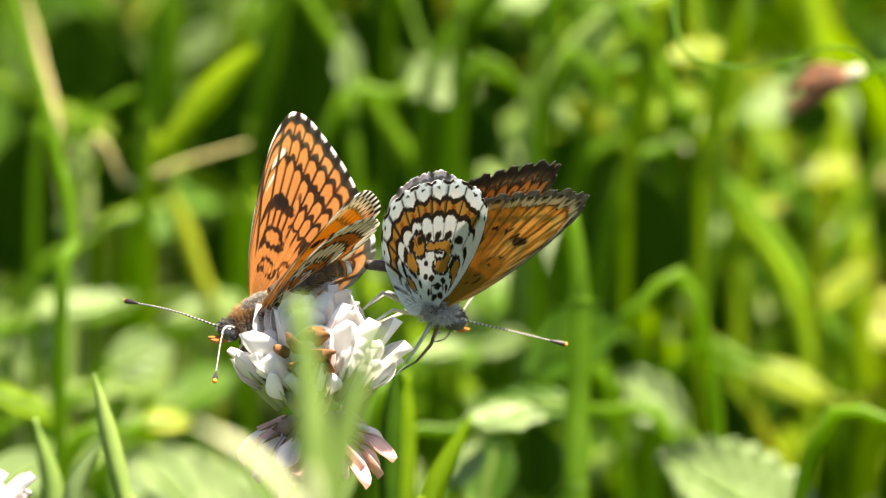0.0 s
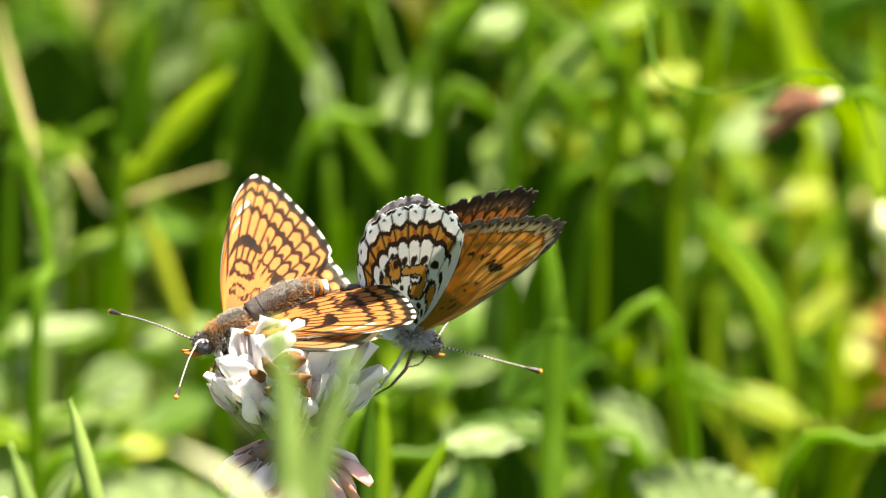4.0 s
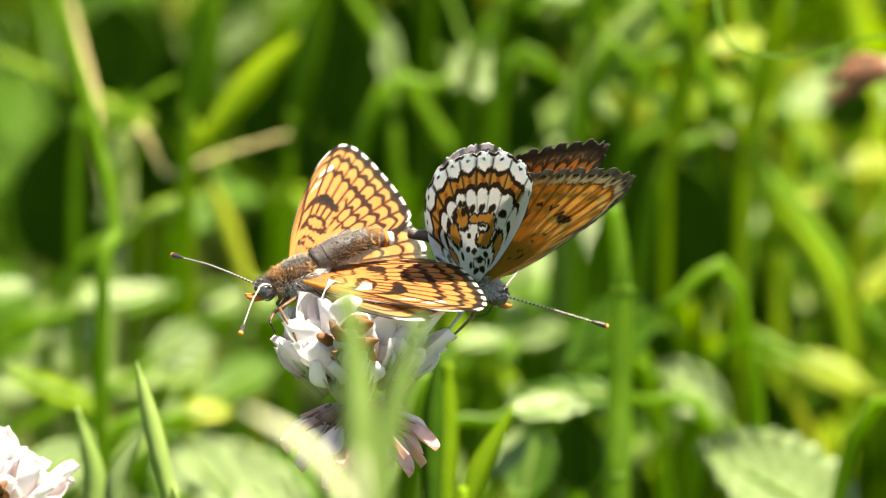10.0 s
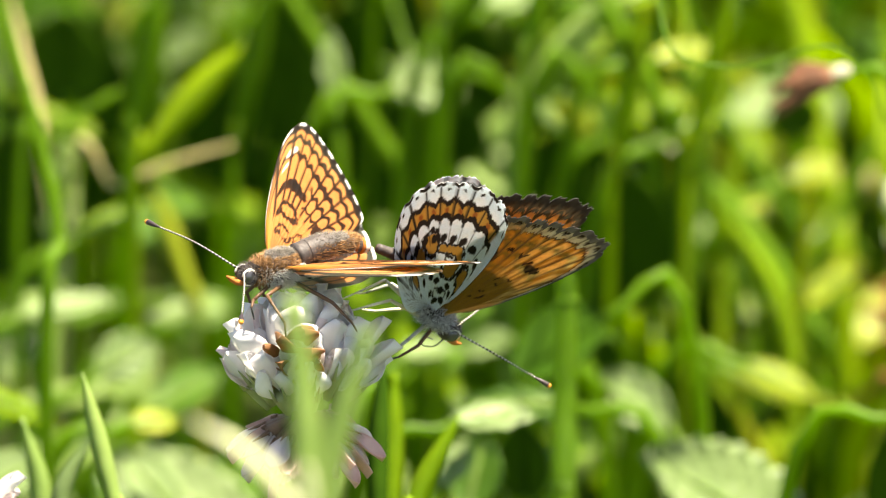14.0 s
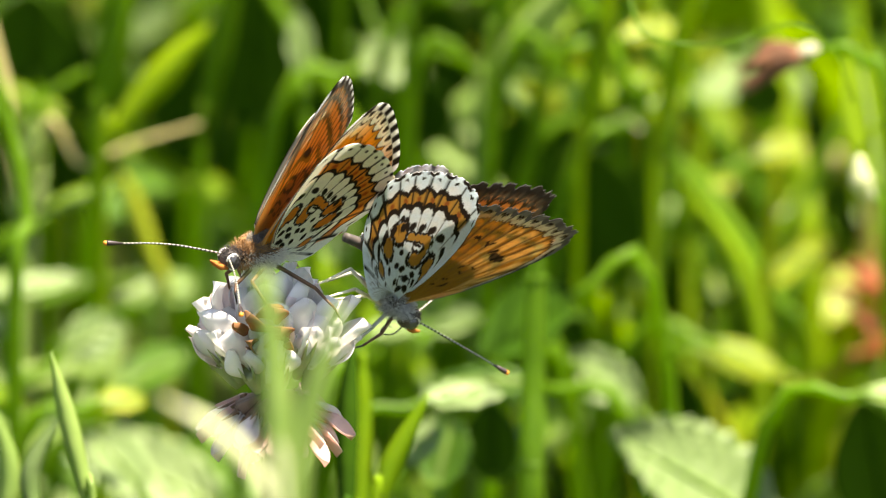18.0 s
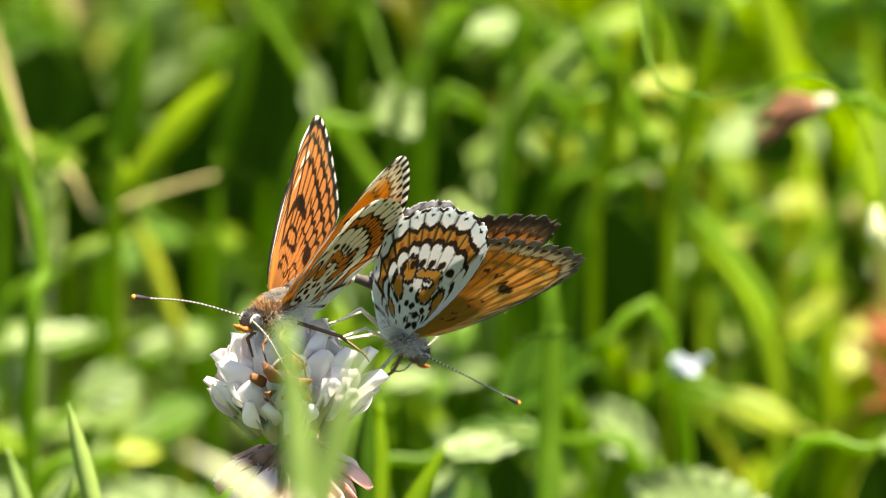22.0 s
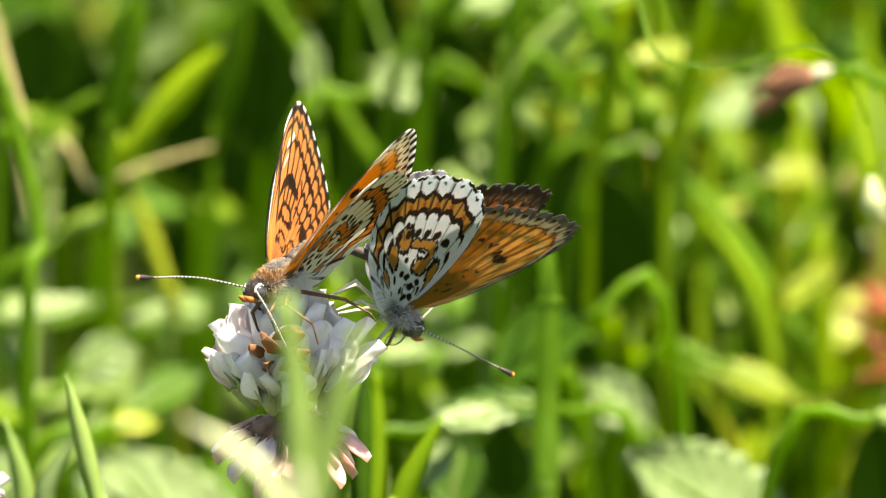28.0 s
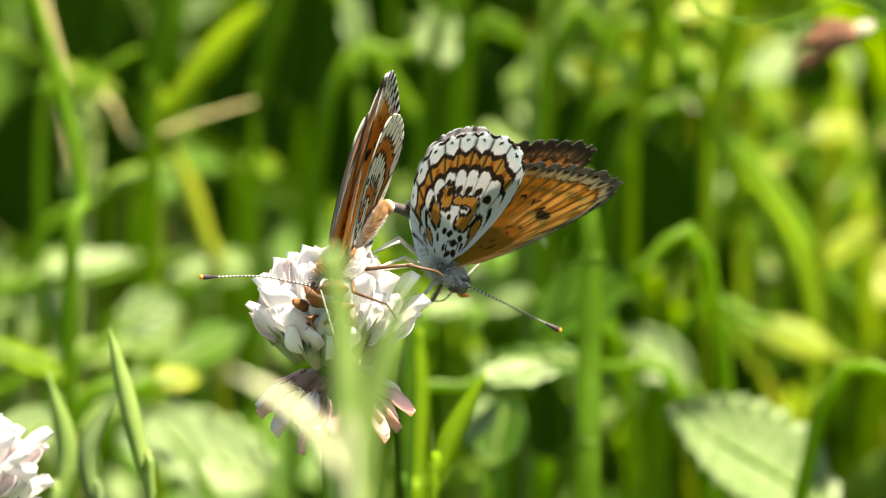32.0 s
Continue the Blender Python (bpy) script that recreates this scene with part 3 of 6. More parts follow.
    for s0, a0, rs, ra in ((0.19, 6, 0.022, 7.0), (0.165, 32, 0.022, 9.0), (0.21, 20, 0.020, 6.0), (0.10, 18, 0.022, 16.0), (0.095, 50, 0.02, 16.0), (0.235, 43, 0.022, 5.0), (0.17, 60, 0.018, 7.0), (0.27, 52, 0.020, 4.0), (0.30, 66, 0.024, 3.2), (0.36, 46, 0.020, 2.4), (0.58, 2, 0.024, 3.4), (0.60, 70, 0.028, 2.6), (0.62, 86, 0.03, 2.5), (0.33, 84, 0.02, 4.0)):
        black = np.maximum(black, 1 - smooth(0.75, 1.1, ring(s, a, s0, a0, rs * 1.25, ra * 1.15) + wob))
    if worn:
        black = np.maximum(black, band(ring(s, a, 0.14, 34.0, 0.05, 22.0) + wob, 0.75, 1.0, 0.1))
        black = np.maximum(black, vein_mask(a, s, rad, HIND_VEINS, 0.06) * smooth(0.93, 0.96, s) * 0.7)
    black = np.maximum(black, smooth(0.972, 0.978, s) * smooth(*((0.25, 0.45) if worn else (0.62, 0.80)), np.abs(w)) * (a < 70))
    col = over(col, black, BLACKISH)
    streak = smooth(74, 100, a + 8 * ripple(a / 3, s * 4, 1, 2)) * (1 - smooth(0.8, 0.95, s))
    hair = smooth(0.15, 0.4, ripple(a / 2.2, s * 15, 1.0, 4) + 0.5 * ripple(a / 1.1, s * 6, 1.0, 9))
    col = over(col, streak * 0.5, pale * (0.8 if worn else 1.0))
    return over(col, streak * hair * (0.6 if worn else 0.12), BLACKISH * 2)


def wing(name, side, edge, upper, under, parent, n_a=190, n_s=200, worn=0.0, camber=0.45, size=1.0, label=""):
    """One wing in its own space: rear along -x, span along y, upper side +z; patterned above and below."""
    ang, rad = fan(edge, n_a, size)
    if worn:
        rad = rad * (1 - worn * np.clip(ripple(ang * 0.9, ang * 0.37, 1.0, 2.0) + 0.25, 0, 1.2) * (ang < 48))
    if edge is not FORE_EDGE:
        rad = rad * (1 - ((0.014 + 0.012 * np.sin(ang * 0.37)) if worn else 0.012) * smooth(0.35, 1.0, np.abs(cells(9.0 + (ang - 21.5) / 0.72 if edge is HIND_EDGE_CLOSED else ang, HIND_VEINS)[1])) * (ang > 8) * (ang < 80))
    elif worn:
        rad = rad * (1 - 0.02 * smooth(0.35, 1.0, np.abs(cells(ang, FORE_VEINS)[1])) * (ang < 45))
    A, S = np.meshgrid(ang, np.linspace(0.02, 1, n_s), indexing="ij")
    R = np.repeat(rad[:, None], n_s, 1)
    p, q = R * S * np.sin(np.radians(A)), R * S * np.cos(np.radians(A))
    across = (A - ang[0]) / (ang[-1] - ang[0])
    z = camber * np.sin(np.pi * S * 0.9) * (0.35 + across * (1 - across) * 2.2) - 0.35 * S ** 2
    z = z - 0.05 * np.clip(-q, 0, None)
    if edge is HIND_EDGE_CLOSED:
        z = z - 1.5 * (1 - smooth(-1.5, 3.0, q)) * smooth(0.5, 4.0, p)
    elif edge is HIND_EDGE:
        z = z - 0.9 * (1 - smooth(-1.0, 2.5, q)) * smooth(0.5, 4.0, p)
    half = 0.05 + 0.05 * (1 - S)
    veins = FORE_VEINS if edge is FORE_EDGE else HIND_VEINS
    relief = vein_mask(9.0 + (A - 21.5) / 0.72 if edge is HIND_EDGE_CLOSED else A, S, R, veins, 0.10) * 0.035
    top = np.stack([-p, side * q, z + half + relief], -1).reshape(-1, 3)
    low = np.stack([-p, side * q, z - half - relief], -1).reshape(-1, 3)
    cu, cd = upper(A, S, R, worn), under(A, S, R, worn)
    verts = np.concatenate([top, low]) * MM
    cols = np.concatenate([cu.reshape(-1, 3), cd.reshape(-1, 3)])
    i, j = np.meshgrid(np.arange(n_a - 1), np.arange(n_s - 1), indexing="ij")
    f = (i * n_s + j).ravel()
    quad = np.stack([f, f + 1, f + n_s + 1, f + n_s], -1)
    n = n_a * n_s
    quads = [quad, quad[:, ::-1] + n]
    tip = np.arange(n_a - 1) * n_s + n_s - 1
    quads.append(np.stack([tip, tip + n, tip + n_s + n, tip + n_s], -1))
    for row in (0, (n_a - 1) * n_s):
        e = row + np.arange(n_s - 1)
        quads.append(np.stack([e, e + n, e + 1 + n, e + 1], -1))
    quads = np.concatenate(quads)
    me = bpy.data.meshes.new(name)
    me.vertices.add(len(verts))
    me.vertices.foreach_set("co", verts.ravel())
    me.loops.add(quads.size)
    me.loops.foreach_set("vertex_index", quads.ravel())
    me.polygons.add(len(quads))
    me.polygons.foreach_set("loop_start", np.arange(0, quads.size, 4))
    me.polygons.foreach_set("use_smooth", np.ones(len(quads), bool))
    me.update(calc_edges=True)
    layer = me.color_attributes.new("pattern", "FLOAT_COLOR", "POINT")
    layer.data.foreach_set("color", np.concatenate([cols, np.ones((len(cols), 1))], 1).ravel())
    clear = (0.6, np.array((0.32, 0.28, 0.21))) if not worn else (0.85, np.array((0.13, 0.11, 0.08)))
    clear = clear if edge is FORE_EDGE else (0.22, np.array((0.44, 0.43, 0.41)))
    thin_up = cu.reshape(-1, 3) * clear[0] + clear[1]
    passed = np.concatenate([thin_up, cd.reshape(-1, 3) ** 0.85])
    layer = me.color_attributes.new("through", "FLOAT_COLOR", "POINT")
    layer.data.foreach_set("color", np.concatenate([passed, np.ones((len(passed), 1))], 1).ravel())
    me.materials.append(WING)
    ob = new(name, me)
    ob.parent = parent
    return tagged(ob, label)


def wing_pose(side, lift, sweep, twist=0.0, hind=False):
    """A wing's pose on its body: lift from level (0) to upright (90), swept to the rear, twisted about its span."""
    m = Matrix.Rotation(radians(side * lift), 4, "X") @ Matrix.Rotation(radians(twist), 4, "Y")
    if hind:
        m = m @ Matrix.Translation((-1.3 * MM, 0, -0.42 * MM))
    m = m @ Matrix.Rotation(radians(side * sweep), 4, "Z")
    return Matrix.Translation((HINGE_X * MM, side * HINGE_Y * MM, HINGE_Z * MM)) @ m


def fur(center, radii, count, length, seed, keep=None, lean=(-1, 0, 0.1)):
    """Hair over a rounded body: many thin three-sided spikes."""
    rng = random.Random(seed)
    pieces = []
    while len(pieces) < count:
        d = Vector((rng.gauss(0, 1), rng.gauss(0, 1), rng.gauss(0, 1))).normalized()
        if keep and not keep(d):
            continue
        p = Vector(center) + Vector((d.x * radii[0], d.y * radii[1], d.z * radii[2])) * 0.93
        g = (d + Vector(lean) * rng.uniform(0.3, 1.1) + Vector((rng.gauss(0, .2), rng.gauss(0, .2), rng.gauss(0, .2)))).normalized()
        ln = length * rng.uniform(0.5, 1.2)
        a = g.orthogonal().normalized() * 0.05
        b = g.cross(a)
        mid = p + g * ln * 0.6 + Vector((0, 0, -0.03 * ln))
        pieces.append(([p + a, p - a * 0.5 + b * 0.8, p - a * 0.5 - b * 0.8, mid + a * .6, mid - a * .4 + b * .5, mid - a * .4 - b * .5, p + g * ln], [[0, 1, 4, 3], [1, 2, 5, 4], [2, 0, 3, 5], [3, 4, 6], [4, 5, 6], [5, 3, 6]]))
    v, f = joined(pieces)
    return [x * MM for x in v], f


def scaled(data):
    return [Vector(v) * MM for v in data[0]], data[1]


def feeler(points, parent, label):
    """An antenna that can turn about its root on the head."""
    n, root = 40, Vector(points[0])
    points = [(Vector(q) - root) * 1.12 for q in points]
    v, f = tube(points, (0.11, 0.09, 0.09), 7, n)
    ob = part("antenna", scaled((v, f)), FEELER, parent, label)
    at = ob.data.attributes.new("along", "FLOAT", "POINT")
    at.data.foreach_set("value", [i // 7 / (n - 1) for i in range(n * 7)])
    a, b = Vector(points[-2]), Vector(points[-1])
    d = (b - a).normalized()
    part("club", scaled(tube([b - d * 0.7, b + d * 0.2, b + d * 0.95], (0.09, 0.26, 0.30), 8, 8)), CLUB, ob, "dark swollen club")
    part("club_tip", scaled(blob(b + d * 1.0, (0.29, 0.29, 0.27), 6, 8)), CLUB_TIP, ob, "orange club tip")
    ob.location = root * MM
    return ob


def leg(points, mats, parent, r=0.19):
    """Thigh, shin and foot as one jointed limb with a foot piece of its own."""
    ob = part("leg", scaled(joined([tube(points[:2], (r * 1.25, r), 7, 4), tube(points[1:3], (r, r * 0.62), 7, 4), blob(points[1], (r, r, r), 5, 7)])), mats[0], parent)
    part("foot", scaled(tube(points[2:], (r * 0.6, r * 0.4), 6, 6)), mats[1], ob)


def butterfly(label, belly_bend, feelers, legs, worn, male):
    """Body along x with the abdomen's end at the origin and the head at +x."""
    root = tagged(new("butterfly"), label, "butterfly", "butterflies on the clover")
    b = belly_bend
    abdomen = [(0.0, 0.0, b), (2.5, 0, 0.8 + b * 0.4), (5.5, 0, 1.15), (8.6, 0, 0.8)]
    ob = part("abdomen", scaled(tube(abdomen, (0.62, 1.15, 1.42, 1.40) if not male else (0.5, 0.65, 0.7, 0.8), 14, 22)), BODY_DARK, root, "fuzzy tapering abdomen")
    axis = spline(abdomen, 60)
    for i in range(7):
        p, q = axis[6 + i * 7], axis[9 + i * 7]
        r = (0.58 + 0.45 * math.sin(min(1, p.x / 6) * 1.5)) * (0.66 if male else 1.30)
        part("abdomen_band", scaled(tube([p, q], (r * 1.04, r * 1.06), 14, 3)), (ORANGE_FUR if i < 2 else BODY_DARK) if not male else BODY_PALE, ob)
    part("abdomen_fur", fur((4.9, 0, 0.95), (4.0, 0.7, 0.75) if male else (4.0, 1.4, 1.35), 1500, 0.55 if male else 0.7, 3, None if male else (lambda d: -0.45 < d.z < 0.6 or d.x < -0.6)), FUR_TAWNY if not male else FUR_STREAK, ob)
    if not male:
        part("crest_fur", fur((5.2, 0, 0.95), (3.6, 1.4, 1.4), 900, 0.6, 13, lambda d: d.z > 0.5 and d.x > -0.7), FUR_DUSKY, ob, "dusky grey-brown fur along the back")
        part("tail_ring", scaled(tube([(0.1, 0, b + 0.05), (0.65, 0, b + 0.2)], (0.70, 0.82), 12, 4)), FUR_WHITE, ob, "white ring at the abdomen's end")
        part("belly_fur", fur((4.6, 0, 0.85), (4.2, 1.25, 1.2), 900, 0.6, 12, lambda d: d.z < -0.4), FUR_WHITE, ob, "cream fur under the abdomen")
    th = part("thorax", scaled(blob((10.6, 0, 0.1), (2.5, 1.25, 1.5) if male else (2.7, 1.75, 1.85), 12, 16, 0.08, 2)), BODY_DARK, root, "furry thorax")
    part("back_fur", fur((10.6, 0, 0.2), (2.5, 1.2, 1.5) if male else (2.7, 1.7, 1.8), 1800, 0.65, 5, lambda d: 0.05 < d.z < (2.0 if male else 0.75)), FUR_GREY if male else FUR_TAWNY, th, "tawny and grey fur on the back")
    if not male:
        part("shoulder_fur", fur((10.5, 0, 0.2), (2.6, 1.7, 1.85), 700, 0.5, 15, lambda d: d.z > 0.7), FUR_DUSKY, th, "dusky grey fur between the wings")
    part("breast_fur", fur((10.4, 0, 0.0), (2.6, 1.25, 1.5) if male else (2.8, 1.75, 1.8), 2600, 1.0 if male else 0.9, 6, lambda d: d.z < 0.3), FUR_STREAK if male else FUR_WHITE, th, "pale fur under the thorax")
    part("collar_fur", fur((12.8, 0, 0.2), (0.9, 1.1, 1.2) if male else (0.9, 1.45, 1.45), 420, 0.7, 8, None, (0.1, 0, 0.2)), FUR_GREY if male else FUR_TAWNY, th, "tawny collar fur")
    head = part("head", scaled(blob((14.3, 0, 0.0), (1.05, 1.2, 1.15), 10, 14, 0.06, 4)), BODY_DARK, root, "small dark head")
    for s in (-1, 1):
        part("eye", scaled(blob((14.55, s * 0.85, 0.15), (0.72, 0.48, 0.78), 9, 14)), EYE, head, "glossy dark compound eye")
        ringpts = [(14.55 + 0.76 * math.cos(w), s * 0.78, 0.15 + 0.82 * math.sin(w)) for w in np.linspace(0.3, 5.2, 12)]
        part("eye_rim", scaled(tube(ringpts, (0.12, 0.15, 0.12), 6, 24)), EYE_RIM, head, "white scales round the eye")
        part("palp", scaled(tube([(14.9, s * 0.35, -0.5), (15.8, s * 0.42, -0.2), (16.5, s * 0.4, 0.35)], (0.30, 0.34, 0.10), 8, 8)), ORANGE_FUR, head, "orange bristly palp")
    part("head_fur", fur((14.2, 0, 0.1), (1.1, 1.2, 1.2), 240, 0.5, 9, lambda d: d.z > 0.3, (0.5, 0, 0.6)), BODY_DARK, head)
    antennae = [feeler(f, head, "thin ringed antenna with an orange-tipped club") for f in feelers]
    for pts, mats in legs:
        leg(pts, mats, root)
    wings = []
    # the male's white is tinted blue to hold the skylight of shade
    pale = np.array((0.70, 0.81, 0.93)) if male else CREAM

    def under(a, s, r, w):
        a = 9.0 + (a - 21.5) / 0.72 if male else a
        return hind_under(a, s, r, w, pale, (0.42, 0.20, 0.032) if male else (0.66, 0.21, 0.022), 0.015 if male else 0.003)
    for side in (1, -1):
        wings.append(wing("forewing", side, FORE_EDGE, fore_upper, fore_under, root, worn=worn, size=(0.92 if side > 0 else 0.98) if male else 1.0, label="orange and black chequered forewing" + (" with a frayed edge" if worn else " with a white-dashed edge")))
        wings.append(wing("hindwing", side, HIND_EDGE_CLOSED if male else HIND_EDGE, hind_upper, under, root, worn=worn * 0.5, size=0.82 if male and side > 0 else 1.0, label="hindwing, white and orange bands netted with black beneath"))
    return root, wings, antennae


# ---- ground and meadow ----
def make_ground():
    ys = [-60, -20, -6, -2, -1] + [i * 0.05 for i in range(-12, 30)] + [2, 4, 8, 20, 60]
    xs = [-60, -20, -6, -2, -1] + [i * 0.05 for i in range(-10, 11)] + [1, 2, 6, 20, 60]
    verts = [(x, y, 0.006 * noise.noise(Vector((x * 9, y * 9, 0))) if abs(x) < 0.8 else -0.004) for y in ys for x in xs]
    n = len(xs)
    faces = [[r * n + c, r * n + c + 1, (r + 1) * n + c + 1, (r + 1) * n + c] for r in range(len(ys) - 1) for c in range(n - 1)]
    tagged(mesh_object("ground", verts, faces, TURF), "short green turf over dark brown meadow soil", "ground", "", "structure")


def make_meadow(name, label, count, seed, mats, tall, wide, reach, clear, spread=None):
    """Countless thin blades in one mesh, leaning all ways."""
    rng = random.Random(seed)
    pieces, slots = [], []
    while len(pieces) < count:
        y = rng.uniform(*reach)
        x = rng.uniform(*spread) if spread else rng.uniform(-0.10 - 0.25 * max(0, y), 0.16 + 0.25 * max(0, y)) if y > 0 else rng.uniform(-0.4, 0.4)
        if clear(x, y):
            continue
        h = rng.uniform(*tall)
        lean = Vector((rng.gauss(0, 0.35), rng.gauss(0, 0.3), 0)) * h
        w = rng.uniform(*wide)
        a = rng.uniform(-1.2, 1.2)
        base = Vector((x, y, -0.003))
        pts = [base, base + lean * 0.3 + Vector((0, 0, h * 0.6)), base + lean + Vector((0, 0, h * rng.uniform(0.8, 1.0)))]
        pieces.append(ribbon(pts, w, n=6, facing=(math.sin(a), -math.cos(a), 0.3), base=0.8))
        slots.append(rng.choices(range(len(mats)), [m[1] for m in mats])[0])
    v, f = joined(pieces)
    ob = mesh_object(name, v, f, [m[0] for m in mats])
    per = len(pieces[0][1])
    ob.data.polygons.foreach_set("material_index", [s for s in slots for _ in range(per)])
    return tagged(ob, label, "grass", "", "stuff")


def make_ground_leaves(name, label, count, seed, reach, sizes, mats, shares, high, wide):
    """Clover and herb leaves among the grass, in one mesh."""
    rng = random.Random(seed)
    pieces, slots = [], []
    for _ in range(count):
        y = rng.uniform(*reach)
        x = rng.uniform(*wide(y))
        h = rng.uniform(*high)
        s = rng.uniform(*sizes)
        tilt = Euler((rng.gauss(-0.1, 0.45), rng.gauss(0, 0.45), rng.uniform(0, 6.28)))
        k = rng.choices(range(len(mats)), shares)[0]
        for i in range(3):
            m = Matrix.LocRotScale((x, y, h), tilt, None) @ Matrix.Rotation(i * 2.09, 4, "Z") @ pose(0, s * 0.05, 0, 8)
            d = leaflet(s, s * 0.85, n=6, m=2)
            pieces.append(moved(d, m))
            slots += [k] * len(d[1])
        d = tube([(x, y, h), (x + 0.004, y + 0.004, h * 0.5), (x + 0.006, y + 0.006, -0.002)], (0.0007, 0.0008), 4, 5)
        pieces.append(d)
        slots += [0] * len(d[1])
    v, f = joined(pieces)
    ob = mesh_object(name, v, f, mats)
    ob.data.polygons.foreach_set("material_index", slots)
    return tagged(ob, label, "leaves", "", "stuff")


# ---- single plants ----
def footing(p, q):
    """A point in the ground below p, in the line of the stem."""
    return Vector((p.x + (p.x - q.x) * 0.25, p.y + (p.y - q.y) * 0.25 + 0.004, -0.003))


def down_to_ground(points):
    p = [Vector(q) for q in points]
    return [footing(p[0], p[1])] + p


def blade(label, points, width, mat, fold=0.3, tip=0.05, base=0.6, belly=0.45, n=22, twist=0.0, facing=(0, -1, 0.35)):
    """One long grass leaf on its sheath, rooted in the ground."""
    p = [Vector(q) for q in points]
    root = tagged(new("long_grass"), label, "grass", "single grasses")
    root.location = footing(p[0], p[1])
    p = [q - root.location for q in p]
    part("blade", ribbon(p, width, fold, n, facing, tip, base, 0.0003, belly, twist), mat, root)
    part("sheath", tube([Vector((0, 0, 0)), p[0] * 0.5 + Vector((0, 0, 0.002)), p[0], p[0].lerp(p[1], 0.3)], (0.0009, 0.0008, width * base * 0.35, width * base * 0.3), 7, 12), mat, root)
    return root


def stem(label, points, radius, mat, tip=0.6):
    """One thin grass stalk with its joints."""
    p = down_to_ground(points)
    root = tagged(new("grass_stalk"), label, "grass", "stalks in the meadow")
    root.location = p[0]
    p = [q - root.location for q in p]
    part("stem", tube(p, (radius, radius, radius * tip), 8, 30), mat, root)
    q = spline(p, 21)
    for i in (7, 14):
        part("joint", tube([q[i].lerp(q[i + 1], -0.12), q[i], q[i].lerp(q[i + 1], 0.12)], (radius * 0.9, radius * 1.12, radius * 0.9), 8, 5), mat, root)
    return root


def herb_leaf(label, base, tip, width, mat, normal=(0, -0.45, 0.9), folds=0, teeth=0, cup=0.12, heart=0.0, tipness=1.0, pleat=0.042):
    """A broad leaf on a stalk that stands in the ground."""
    b, t = Vector(base), Vector(tip)
    y = (t - b).normalized()
    z = Vector(normal)
    z = (z - y * z.dot(y)).normalized()
    x = y.cross(z)
    m = Matrix((x, y, z)).transposed().to_4x4()
    m.translation = b
    root = tagged(new("herb"), label, "leaf", "broad leaves in the meadow")
    root.location = (b.x - y.x * 0.02, b.y + 0.01, -0.003)
    o = Vector(root.location)
    m.translation = b - o
    part("leaf", moved(leaflet((t - b).length, width, folds, teeth, cup, 40 if teeth else 24, 8, heart=heart, tipness=tipness, pleat=pleat), m), mat, root)
    b, t = b - o, t - o
    part("stalk", tube([b + y * 0.001, b - y * 0.012 + Vector((0, 0.002, -0.01)), Vector((0, 0, 0))], (0.0007, 0.0009, 0.0010), 6, 10), GRASS, root)
    part("midrib", tube([b, b.lerp(t, 0.5) - z * (0.025 * (t - b).length - 0.0002), t - z * (0.1 * (t - b).length)], (0.0006, 0.0004, 0.0001), 5, 12), LEAF_SHADE_DARK if mat is LEAF_SHADE_DARK else LEAF_PALE, root)
    return root


def floret(root, center, direction, length, mats, rng, wide=1.0, calyx_mat=None):
    """One pea-like clover flower: calyx, upright banner petal, two side petals."""
    d = Vector(direction).normalized()
    up = Vector((0, 0, 1))
    z = up - d * up.dot(d)
    z = (z if z.length > 0.05 else Vector((0.3, 0.4, 0)) - d * d.dot(Vector((0.3, 0.4, 0)))).normalized()
    x = d.cross(z)
    m = Matrix((x, d, z)).transposed().to_4x4()
    m.translation = Vector(center)
    m = m @ Matrix.Rotation(rng.gauss(0, 0.3), 4, "Y")
    cal, pet = length * 0.36, length * 0.68
    banner = moved(leaflet(pet, 0.0042 * wide, cup=0.28, n=12, m=4, thick=0.00012, peak=rng.uniform(1.4, 2.0)), m @ pose(0, cal, 0.0002, rng.uniform(-6, 22), rng.uniform(-20, 20)))
    ob = part("floret", banner, mats[0], root)
    for s in (-1, 1):
        part("petal", moved(leaflet(pet * rng.uniform(0.6, 0.85), 0.0021 * wide, cup=0.4, n=9, m=3, thick=0.00012, peak=1.3), m @ pose(s * 0.0006, cal * 0.95, -0.0004, rng.uniform(-14, 0), s * 55, -s * rng.uniform(3, 14))), mats[1], ob)
    part("calyx", joined([tube([m @ Vector((0, 0, 0)), m @ Vector((0, cal * 0.6, 0)), m @ Vector((0, cal * 1.1, 0))], (0.0004, 0.0008, 0.0010), 7, 6)]
         + [tube([m @ Vector((math.cos(w) * 0.0009, cal, math.sin(w) * 0.0009)), m @ Vector((math.cos(w) * 0.0012, cal * 1.75, math.sin(w) * 0.0012))], (0.0003, 0.00004), 4, 3) for w in (0.4, 1.66, 2.9, 4.2, 5.4)]), calyx_mat or CALYX, ob)


